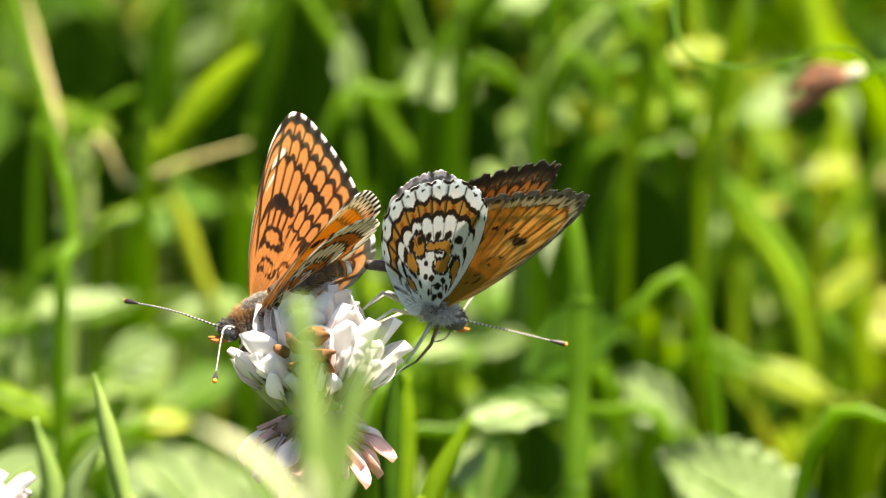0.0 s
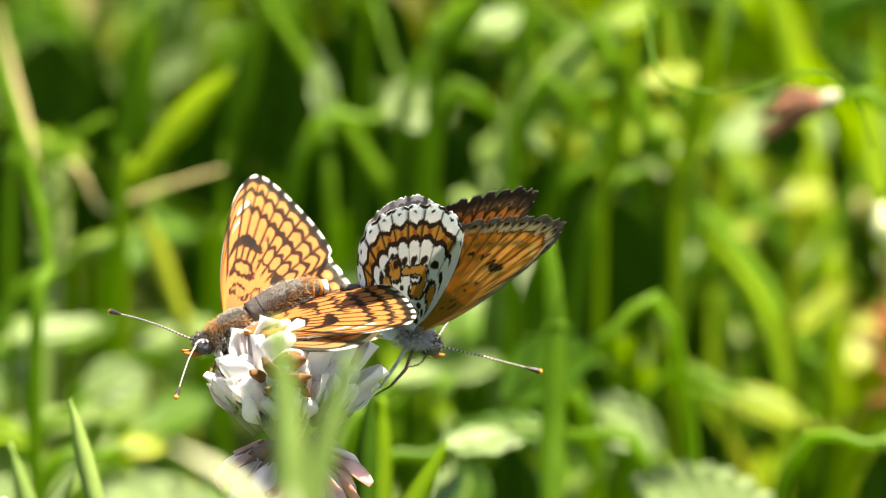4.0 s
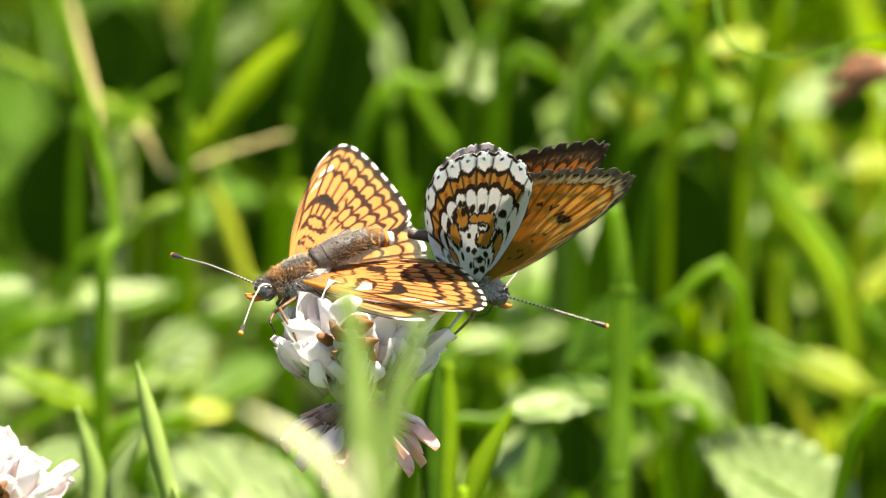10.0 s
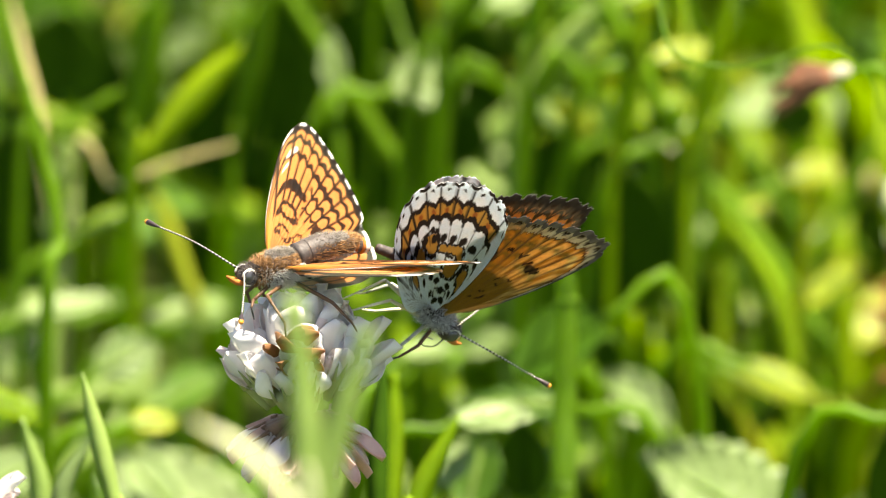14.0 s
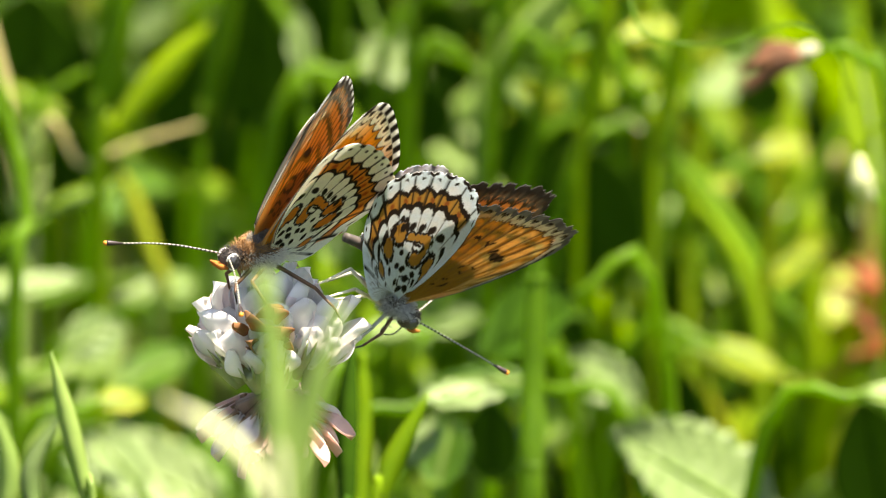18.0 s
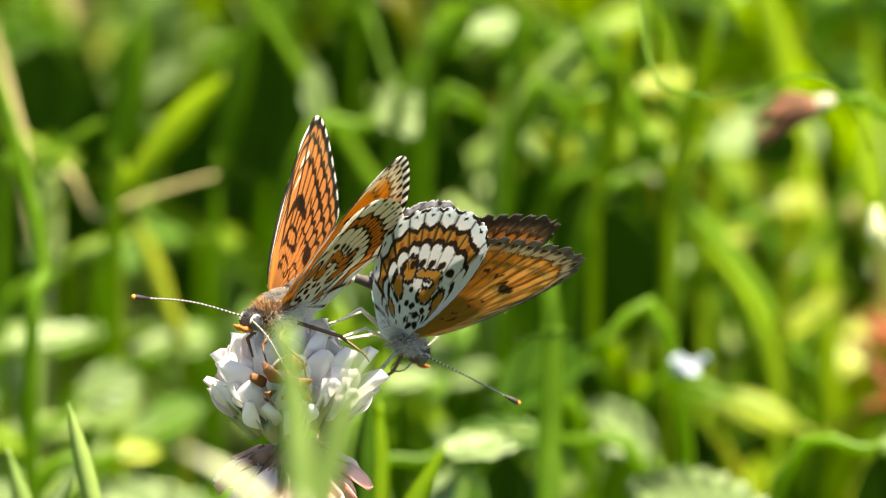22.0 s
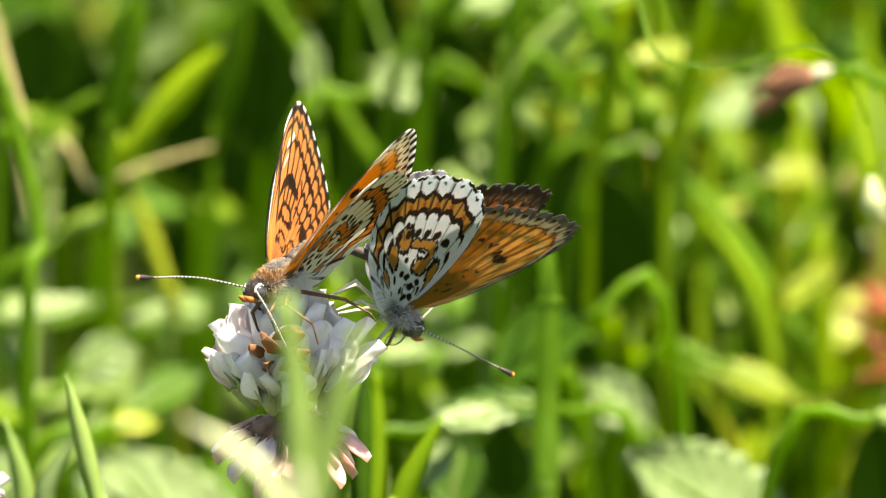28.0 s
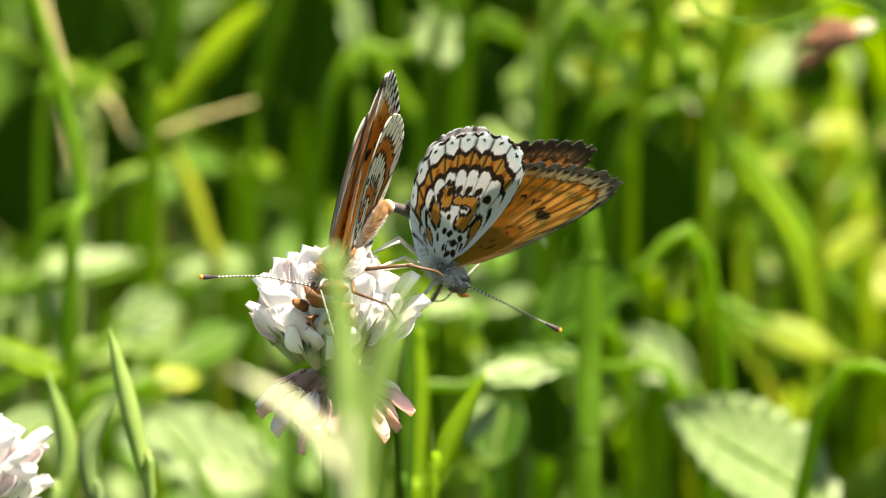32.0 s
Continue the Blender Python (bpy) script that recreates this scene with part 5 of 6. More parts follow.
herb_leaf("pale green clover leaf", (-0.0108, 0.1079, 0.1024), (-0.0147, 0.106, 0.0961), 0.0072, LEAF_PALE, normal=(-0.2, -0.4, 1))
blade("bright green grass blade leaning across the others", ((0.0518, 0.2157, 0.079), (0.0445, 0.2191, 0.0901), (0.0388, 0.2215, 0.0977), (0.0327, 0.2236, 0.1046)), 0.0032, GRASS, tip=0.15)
herb_leaf("grey-green leaf coloured as if in full sun", (0.0514, 0.3158, 0.0643), (0.0593, 0.3174, 0.0696), 0.0102, LEAF_PALE_SHEEN, normal=(-0.2, -0.4, 1))
blade("yellow-green grass blade coloured as if in full sun", ((0.0383, 0.2417, 0.0614), (0.039, 0.2491, 0.0855), (0.0416, 0.2539, 0.1011)), 0.0025, GRASS_BRIGHT, tip=0.2)
blade("yellow-green grass blade coloured as if in full sun", ((0.0463, 0.2016, 0.067), (0.0452, 0.2079, 0.0875), (0.0363, 0.2123, 0.1019)), 0.0026, GRASS_BRIGHT, tip=0.2)
blade("yellow-green grass blade coloured as if in full sun", ((0.0276, 0.2651, 0.0696), (0.0231, 0.2702, 0.0861), (0.0208, 0.2742, 0.0991)), 0.0023, GRASS_YELLOW, tip=0.2)
blade("yellow-green grass blade coloured as if in full sun", ((-0.0292, 0.2174, 0.0845), (-0.0328, 0.2204, 0.0942), (-0.035, 0.2223, 0.1004)), 0.0026, GRASS_YELLOW, tip=0.2)
blade("folded green leaf beside the dried flower", ((0.0601, 0.1602, 0.1025), (0.0602, 0.1648, 0.1176), (0.056, 0.1694, 0.1327)), 0.0045, GRASS_BRIGHT, tip=0.1)
blade("tall green grass blade beside rust-coloured flowers", ((0.0645, 0.1125, 0.1175), (0.0643, 0.1167, 0.1312), (0.0608, 0.1207, 0.1444)), 0.0033, GRASS, tip=0.1)
blade("tall green grass blade beside rust-coloured flowers", ((0.0679, 0.0775, 0.1057), (0.0668, 0.085, 0.1301), (0.0661, 0.095, 0.163)), 0.0022, GRASS_BRIGHT, tip=0.2)
blade("tall green grass blade beside rust-coloured flowers", ((0.0609, 0.0764, 0.1021), (0.0641, 0.0801, 0.1142), (0.0679, 0.0839, 0.1264)), 0.0025, GRASS_BRIGHT, tip=0.2)
herb_leaf("broad leaf darkened to stand in for deep shade", (0.0572, 0.1106, 0.0890), (0.0538, 0.1024, 0.1069), 0.0098, LEAF_SHADE_DARK, normal=(0.2, -1, -0.6))
herb_leaf("pale leaf with caught light put into its colour", (0.053, 0.0995, 0.1093), (0.0653, 0.0994, 0.109), 0.0045, LEAF_PALE, normal=(-0.2, -0.5, 1))
g = stem("thin green stem with a small white hanging bud", ((0.0612, 0.1308, 0.1089), (0.0602, 0.1313, 0.1276), (0.0566, 0.1278, 0.1334), (0.054, 0.1268, 0.13)), 0.0005, GRASS_BRIGHT)
part("bud", tube([Vector(p) - g.location for p in ((0.054, 0.1268, 0.13), (0.0544, 0.1259, 0.1271), (0.0557, 0.1252, 0.1249))], (0.0005, 0.0015, 0.0004), 9, 12), CREAM_TIP, g, "small cream-white bud")
herb_leaf("pale leaf with caught light put into its colour", (-0.0517, 0.1828, 0.074), (-0.0404, 0.1846, 0.0797), 0.0077, LEAF_PALE, normal=(-0.2, -0.4, 1))
herb_leaf("pale leaf with caught light put into its colour", (-0.0397, 0.2035, 0.0731), (-0.0318, 0.2052, 0.0786), 0.0072, LEAF_PALE, normal=(0.1, -0.4, 1))
herb_leaf("yellow-green leaf coloured as if in full sun", (0.0479, 0.2465, 0.077), (0.0568, 0.2482, 0.0826), 0.0082, GRASS_YELLOW, normal=(-0.1, -0.4, 1))
herb_leaf("yellow-green leaf coloured as if in full sun", (0.046, 0.2549, 0.0704), (0.0378, 0.2565, 0.0754), 0.0075, GRASS_BRIGHT, normal=(0.1, -0.4, 1))
# more darkened leaves, put where the meadow only lies in shade
herb_leaf("broad leaf darkened to stand in for deep shade", (-0.0170, 0.4417, 0.0331), (-0.0184, 0.4213, 0.0658), 0.0194, LEAF_SHADE_DARK, normal=(-0.3, -1, -0.6))
herb_leaf("broad leaf darkened to stand in for deep shade", (-0.0058, 0.4452, 0.0294), (-0.0041, 0.4178, 0.0720), 0.0211, LEAF_SHADE_DARK, normal=(-0.3, -1, -0.6))
herb_leaf("broad leaf darkened to stand in for deep shade", (0.0068, 0.4424, 0.0321), (0.0078, 0.4206, 0.0669), 0.0186, LEAF_SHADE_DARK, normal=(-0.3, -1, -0.6))
herb_leaf("broad leaf darkened to stand in for deep shade", (-0.0516, 0.4436, 0.0307), (-0.0496, 0.4194, 0.0688), 0.0160, LEAF_SHADE_DARK, normal=(-0.3, -1, -0.6))
herb_leaf("broad leaf darkened to stand in for deep shade", (0.0201, 0.4404, 0.0345), (0.0222, 0.4226, 0.0637), 0.0135, LEAF_SHADE_DARK, normal=(-0.3, -1, -0.6))
herb_leaf("broad leaf darkened to stand in for deep shade", (-0.0238, 0.4384, 0.0269), (-0.0253, 0.4246, 0.0506), 0.0135, LEAF_SHADE_DARK, normal=(-0.3, -1, -0.6))
# the sheen on these leaves is part of their pale base colour
herb_leaf("pale green leaf with sheen put into its colour", (-0.0410, 0.1700, 0.0921), (-0.0334, 0.1730, 0.0956), 0.0060, LEAF_PALE_SHEEN, normal=(0.3, -0.5, 0.5), folds=4, teeth=6, cup=0.10)
herb_leaf("pale green leaf with sheen put into its colour", (-0.0649, 0.1900, 0.0942), (-0.0552, 0.1930, 0.0959), 0.0033, LEAF_PALE_SHEEN, normal=(-0.5, -0.5, 1.0), folds=4, teeth=7, cup=0.10)
herb_leaf("pale green leaf with sheen put into its colour", (-0.0515, 0.1900, 0.0931), (-0.0393, 0.1930, 0.0955), 0.0039, LEAF_PALE_SHEEN, normal=(0.0, -0.5, 1.1), folds=5, teeth=6, cup=0.10)
herb_leaf("pale green leaf with sheen put into its colour", (-0.0035, 0.1700, 0.0940), (0.0027, 0.1730, 0.0953), 0.0049, LEAF_PALE_SHEEN, normal=(-0.8, -0.5, 0.6), folds=4, teeth=5, cup=0.10)
herb_leaf("pale green leaf with sheen put into its colour", (0.0105, 0.1800, 0.0931), (0.0042, 0.1830, 0.0914), 0.0044, LEAF_PALE_SHEEN, normal=(0.2, -0.5, 0.7), folds=6, teeth=7, cup=0.10)
herb_leaf("pale green leaf with sheen put into its colour", (0.0007, 0.2000, 0.0905), (0.0057, 0.2030, 0.0881), 0.0034, LEAF_PALE_SHEEN, normal=(0.8, -0.5, 0.9), folds=4, teeth=5, cup=0.10)
herb_leaf("pale green leaf with sheen put into its colour", (0.0054, 0.1400, 0.0851), (0.0044, 0.1430, 0.0934), 0.0040, LEAF_PALE_SHEEN, normal=(-0.2, -0.5, 1.0), folds=5, teeth=5, cup=0.10)
herb_leaf("pale green leaf with sheen put into its colour", (0.0302, 0.1800, 0.0814), (0.0221, 0.1830, 0.0885), 0.0058, LEAF_PALE_SHEEN, normal=(-0.3, -0.5, 0.5), folds=4, teeth=7, cup=0.10)
herb_leaf("pale green leaf with sheen put into its colour", (-0.0362, 0.2200, 0.0826), (-0.0261, 0.2230, 0.0863), 0.0034, LEAF_PALE_SHEEN, normal=(-0.5, -0.5, 0.8), folds=4, teeth=5, cup=0.10)
herb_leaf("pale green leaf with sheen put into its colour", (-0.0570, 0.2000, 0.0851), (-0.0471, 0.2030, 0.0864), 0.0039, LEAF_PALE_SHEEN, normal=(0.7, -0.5, 0.7), folds=4, teeth=7, cup=0.10)
herb_leaf("pale green leaf with sheen put into its colour", (-0.0299, 0.3300, 0.0911), (-0.0395, 0.3330, 0.0854), 0.0056, LEAF_PALE_SHEEN, normal=(-0.3, -0.5, 1.0), folds=4, teeth=5, cup=0.10)
herb_leaf("pale green leaf with sheen put into its colour", (-0.0157, 0.3300, 0.0928), (-0.0138, 0.3330, 0.0846), 0.0053, LEAF_PALE_SHEEN, normal=(-0.8, -0.5, 0.7), folds=4, teeth=5, cup=0.10)
herb_leaf("pale green leaf with sheen put into its colour", (-0.0425, 0.3300, 0.0895), (-0.0466, 0.3330, 0.0812), 0.0050, LEAF_PALE_SHEEN, normal=(-0.3, -0.5, 0.7), folds=6, teeth=5, cup=0.10)
herb_leaf("pale green leaf with sheen put into its colour", (0.0393, 0.2500, 0.0843), (0.0320, 0.2530, 0.0873), 0.0047, LEAF_PALE_SHEEN, normal=(0.8, -0.5, 0.7), folds=5, teeth=5, cup=0.10)
herb_leaf("pale green leaf with sheen put into its colour", (0.0240, 0.3000, 0.0788), (0.0318, 0.3030, 0.0819), 0.0043, LEAF_PALE_SHEEN, normal=(-0.8, -0.5, 1.1), folds=4, teeth=5, cup=0.10)
herb_leaf("yellow-green leaf coloured as if in full sun", (-0.0576, 0.1300, 0.1041), (-0.0437, 0.1330, 0.0983), 0.0032, GRASS_BRIGHT, normal=(0.5, -0.5, 0.7), folds=4, teeth=8, cup=0.10)
herb_leaf("yellow-green leaf coloured as if in full sun", (-0.0359, 0.1300, 0.0986), (-0.0296, 0.1330, 0.0983), 0.0032, GRASS_YELLOW, normal=(0.7, -0.5, 0.9), folds=5, teeth=8, cup=0.10)
herb_leaf("yellow-green leaf coloured as if in full sun", (-0.0441, 0.2000, 0.1008), (-0.0352, 0.2030, 0.1047), 0.0031, GRASS_BRIGHT, normal=(-0.3, -0.5, 0.8), folds=4, teeth=5, cup=0.10)
herb_leaf("yellow-green leaf coloured as if in full sun", (0.0173, 0.1300, 0.1008), (0.0039, 0.1330, 0.1009), 0.0040, LEAF, normal=(-0.8, -0.5, 0.7), folds=5, teeth=6, cup=0.10)
herb_leaf("yellow-green leaf coloured as if in full sun", (0.0371, 0.2000, 0.0831), (0.0464, 0.2030, 0.0784), 0.0023, GRASS_YELLOW, normal=(0.2, -0.5, 1.0), folds=4, teeth=5, cup=0.10)
herb_leaf("yellow-green leaf coloured as if in full sun", (0.0193, 0.2500, 0.0804), (0.0275, 0.2530, 0.0849), 0.0053, GRASS_BRIGHT, normal=(0.3, -0.5, 1.1), folds=5, teeth=7, cup=0.10)
herb_leaf("yellow-green leaf coloured as if in full sun", (0.0417, 0.2500, 0.0734), (0.0358, 0.2530, 0.0795), 0.0053, GRASS_YELLOW, normal=(0.5, -0.5, 0.8), folds=5, teeth=5, cup=0.10)
herb_leaf("yellow-green leaf coloured as if in full sun", (0.0288, 0.3000, 0.0610), (0.0374, 0.3030, 0.0584), 0.0049, GRASS_BRIGHT, normal=(-0.5, -0.5, 0.5), folds=4, teeth=5, cup=0.10)
herb_leaf("yellow-green leaf coloured as if in full sun", (0.0464, 0.3000, 0.0788), (0.0418, 0.3030, 0.0876), 0.0049, GRASS_BRIGHT, normal=(0.2, -0.5, 0.6), folds=6, teeth=5, cup=0.10)
# shade between the plants, built as leaves in the darkened green
herb_leaf("broad leaf darkened to stand in for deep shade", (0.0232, 0.2705, 0.0679), (0.0212, 0.2525, 0.0976), 0.0111, LEAF_SHADE_DARK, normal=(-0.3, -1, -0.6))
herb_leaf("broad leaf darkened to stand in for deep shade", (0.0308, 0.3083, 0.0675), (0.0281, 0.2947, 0.0908), 0.0092, LEAF_SHADE_DARK, normal=(-0.3, -1, -0.6))
herb_leaf("broad leaf darkened to stand in for deep shade", (0.0119, 0.3694, 0.0574), (0.0141, 0.3535, 0.0838), 0.0136, LEAF_SHADE_DARK, normal=(-0.3, -1, -0.6))
herb_leaf("broad leaf darkened to stand in for deep shade", (-0.0188, 0.4102, 0.0444), (-0.0202, 0.3928, 0.0728), 0.0124, LEAF_SHADE_DARK, normal=(-0.3, -1, -0.6))
herb_leaf("broad leaf darkened to stand in for deep shade", (-0.0307, 0.4083, 0.0370), (-0.0319, 0.3947, 0.0603), 0.0099, LEAF_SHADE_DARK, normal=(-0.3, -1, -0.6))
herb_leaf("broad leaf darkened to stand in for deep shade", (-0.0466, 0.2447, 0.1058), (-0.0469, 0.2383, 0.1190), 0.0109, LEAF_SHADE_DARK, normal=(-0.26, -1, -0.7))
herb_leaf("broad leaf darkened to stand in for deep shade", (-0.0407, 0.2576, 0.0843), (-0.0390, 0.2454, 0.1056), 0.0095, LEAF_SHADE_DARK, normal=(-0.34, -1, -0.7))
herb_leaf("broad leaf darkened to stand in for deep shade", (-0.0485, 0.2767, 0.0770), (-0.0490, 0.2663, 0.0957), 0.0082, LEAF_SHADE_DARK, normal=(-0.16, -1, -0.7))
herb_leaf("broad leaf darkened to stand in for deep shade", (-0.0272, 0.2569, 0.0907), (-0.0267, 0.2461, 0.1099), 0.0103, LEAF_SHADE_DARK, normal=(-0.31, -1, -0.7))
herb_leaf("broad leaf darkened to stand in for deep shade", (-0.0187, 0.2485, 0.0985), (-0.0174, 0.2344, 0.1224), 0.0124, LEAF_SHADE_DARK, normal=(-0.36, -1, -0.7))
herb_leaf("broad leaf darkened to stand in for deep shade", (-0.0100, 0.2600, 0.0897), (-0.0105, 0.2430, 0.1177), 0.0110, LEAF_SHADE_DARK, normal=(-0.16, -1, -0.7))
herb_leaf("broad leaf darkened to stand in for deep shade", (-0.0025, 0.2444, 0.0951), (-0.0040, 0.2386, 0.1075), 0.0109, LEAF_SHADE_DARK, normal=(0.15, -1, -0.7))
herb_leaf("broad leaf darkened to stand in for deep shade", (-0.0078, 0.2749, 0.1033), (-0.0040, 0.2681, 0.1169), 0.0112, LEAF_SHADE_DARK, normal=(0.08, -1, -0.7))
herb_leaf("broad leaf darkened to stand in for deep shade", (0.0042, 0.2638, 0.0909), (0.0031, 0.2592, 0.1016), 0.0089, LEAF_SHADE_DARK, normal=(0.06, -1, -0.7))
herb_leaf("broad leaf darkened to stand in for deep shade", (0.0178, 0.2458, 0.0869), (0.0161, 0.2372, 0.1033), 0.0076, LEAF_SHADE_DARK, normal=(-0.27, -1, -0.7))
herb_leaf("broad leaf darkened to stand in for deep shade", (0.0192, 0.2405, 0.0762), (0.0198, 0.2325, 0.0918), 0.0083, LEAF_SHADE_DARK, normal=(-0.08, -1, -0.7))
herb_leaf("broad leaf darkened to stand in for deep shade", (0.0304, 0.2458, 0.0823), (0.0286, 0.2372, 0.0987), 0.0095, LEAF_SHADE_DARK, normal=(-0.23, -1, -0.7))
herb_leaf("broad leaf darkened to stand in for deep shade", (0.0366, 0.2541, 0.0703), (0.0349, 0.2489, 0.0821), 0.0066, LEAF_SHADE_DARK, normal=(-0.34, -1, -0.7))
herb_leaf("broad leaf darkened to stand in for deep shade", (0.0113, 0.1337, 0.0879), (0.0110, 0.1293, 0.0985), 0.0066, LEAF_SHADE_DARK, normal=(-0.27, -1, -0.7))
herb_leaf("broad leaf darkened to stand in for deep shade", (0.0486, 0.2526, 0.0980), (0.0474, 0.2504, 0.1051), 0.0066, LEAF_SHADE_DARK, normal=(0.16, -1, -0.7))
herb_leaf("broad leaf darkened to stand in for deep shade", (0.0582, 0.1541, 0.0809), (0.0572, 0.1489, 0.0927), 0.0081, LEAF_SHADE_DARK, normal=(0.10, -1, -0.7))
herb_leaf("pale grey-green leaf before the shade-dark leaves", (-0.0049, 0.2000, 0.1197), (0.0036, 0.2030, 0.1207), 0.0067, LEAF_PALE_SHEEN, normal=(-0.3, -0.8, 0.5), folds=4, teeth=6)
herb_leaf("pale grey-green leaf before the shade-dark leaves", (-0.0116, 0.2000, 0.1186), (-0.0123, 0.2030, 0.1266), 0.0035, LEAF_PALE_SHEEN, normal=(-0.3, -0.8, 0.5), folds=3, teeth=5)
blade("broad green grass blade before the shade-dark leaves", ((-0.0375, 0.2000, 0.1113), (-0.0352, 0.2000, 0.1230), (-0.0330, 0.2000, 0.1347)), 0.0044, GRASS, tip=0.15)
blade("broad green grass blade before the shade-dark leaves", ((-0.0246, 0.2100, 0.1076), (-0.0220, 0.2100, 0.1202), (-0.0191, 0.2100, 0.1327)), 0.0033, GRASS, tip=0.15)
blade("green grass blade in soft sunlight", ((0.0228, 0.1900, 0.1104), (0.0249, 0.1900, 0.1229), (0.0266, 0.1900, 0.1345)), 0.0031, GRASS_BRIGHT, tip=0.15)
blade("green grass blade in soft sunlight", ((0.0312, 0.1900, 0.1156), (0.0256, 0.1900, 0.1265), (0.0203, 0.1900, 0.1367)), 0.0025, GRASS, tip=0.15)
blade("green grass blade in soft sunlight", ((0.0320, 0.1900, 0.1112), (0.0350, 0.1900, 0.1243), (0.0377, 0.1900, 0.1373)), 0.0028, GRASS_BRIGHT, tip=0.15)
blade("green grass blade in soft sunlight", ((0.0116, 0.1900, 0.1243), (0.0130, 0.1900, 0.1309), (0.0147, 0.1900, 0.1381)), 0.0032, GRASS, tip=0.15)
blade("green grass blade in soft sunlight", ((0.0018, 0.1900, 0.1302), (0.0046, 0.1900, 0.1338), (0.0074, 0.1900, 0.1381)), 0.0042, GRASS, tip=0.15)
# bright-coloured leaves added to lighten this part as sunlight would
herb_leaf("yellow-green leaf coloured as if in full sun", (0.0205, 0.2200, 0.1173), (0.0289, 0.2230, 0.1217), 0.0043, GRASS_BRIGHT, normal=(0.2, -0.5, 0.9), folds=3, teeth=5)
herb_leaf("yellow-green leaf coloured as if in full sun", (0.0249, 0.2200, 0.1090), (0.0332, 0.2230, 0.1130), 0.0050, GRASS_BRIGHT, normal=(0.2, -0.5, 0.9), folds=3, teeth=5)
herb_leaf("yellow-green leaf coloured as if in full sun", (0.0112, 0.2200, 0.1233), (0.0191, 0.2230, 0.1183), 0.0036, GRASS_BRIGHT, normal=(0.2, -0.5, 0.9), folds=3, teeth=5)
herb_leaf("yellow-green leaf coloured as if in full sun", (0.0345, 0.2200, 0.1210), (0.0394, 0.2230, 0.1108), 0.0043, GRASS_BRIGHT, normal=(0.2, -0.5, 0.9), folds=3, teeth=5)
herb_leaf("yellow-green leaf coloured as if in full sun", (0.0241, 0.2200, 0.1255), (0.0313, 0.2230, 0.1276), 0.0043, GRASS_BRIGHT, normal=(0.2, -0.5, 0.9), folds=3, teeth=5)
herb_leaf("pale grey-green leaf with sheen put into its colour", (0.0074, 0.2000, 0.1299), (0.0135, 0.2030, 0.1324), 0.0049, LEAF_PALE_SHEEN, normal=(0.15, -0.4, 0.95), folds=3, teeth=5)
herb_leaf("pale grey-green leaf with sheen put into its colour", (0.0110, 0.2000, 0.1189), (0.0170, 0.2030, 0.1147), 0.0042, LEAF_PALE_SHEEN, normal=(0.15, -0.4, 0.95), folds=3, teeth=5)
herb_leaf("pale grey-green leaf with sheen put into its colour", (0.0214, 0.1500, 0.0967), (0.0293, 0.1530, 0.0911), 0.0050, LEAF_PALE_SHEEN, normal=(0.15, -0.4, 0.95), folds=3, teeth=5)
herb_leaf("pale grey-green leaf with sheen put into its colour", (0.0025, 0.1100, 0.1051), (0.0124, 0.1130, 0.1059), 0.0045, LEAF_PALE_SHEEN, normal=(0.15, -0.4, 0.95), folds=3, teeth=5)
herb_leaf("pale grey-green leaf with sheen put into its colour", (0.0002, 0.1100, 0.0972), (0.0048, 0.1130, 0.1017), 0.0039, LEAF_PALE_SHEEN, normal=(0.15, -0.4, 0.95), folds=3, teeth=5)
herb_leaf("yellow-green leaf coloured as if in full sun", (0.0216, 0.2000, 0.1189), (0.0284, 0.2030, 0.1132), 0.0056, GRASS_BRIGHT, normal=(0.15, -0.4, 0.95), folds=3, teeth=5)
herb_leaf("yellow-green leaf coloured as if in full sun", (0.0301, 0.2000, 0.1137), (0.0362, 0.2030, 0.1162), 0.0049, GRASS_BRIGHT, normal=(0.15, -0.4, 0.95), folds=3, teeth=5)
herb_leaf("yellow-green leaf coloured as if in full sun", (0.0487, 0.2500, 0.0844), (0.0558, 0.2530, 0.0870), 0.0059, GRASS_BRIGHT, normal=(0.15, -0.4, 0.95), folds=3, teeth=5)
herb_leaf("yellow-green leaf coloured as if in full sun", (0.0189, 0.2000, 0.0852), (0.0253, 0.2030, 0.0872), 0.0035, GRASS_BRIGHT, normal=(0.15, -0.4, 0.95), folds=3, teeth=5)
herb_leaf("yellow-green leaf coloured as if in full sun", (0.0279, 0.2000, 0.1233), (0.0354, 0.2030, 0.1250), 0.0042, GRASS_YELLOW, normal=(0.15, -0.4, 0.95), folds=3, teeth=5)
herb_leaf("yellow-green leaf coloured as if in full sun", (0.0383, 0.2500, 0.0860), (0.0454, 0.2530, 0.0894), 0.0059, GRASS_YELLOW, normal=(0.15, -0.4, 0.95), folds=3, teeth=5)
herb_leaf("yellow-green leaf coloured as if in full sun", (0.0464, 0.2500, 0.0930), (0.0542, 0.2530, 0.0948), 0.0051, GRASS_YELLOW, normal=(0.15, -0.4, 0.95), folds=3, teeth=5)
blade("grey-green grass blade leaning across the others", ((0.0106, 0.2000, 0.1167), (0.0163, 0.2000, 0.1244), (0.0222, 0.2000, 0.1317)), 0.0037, GRASS_GREY, tip=0.2, facing=(0.5, -0.6, 0.7))

# ---- the two butterflies ----
BR, PA, GR, BK = (LEG_BROWN, LEG_BROWN), (LEG_PALE, LEG_PALE), (LEG_GREY, LEG_PALE), (LEG_BROWN, BLACK)
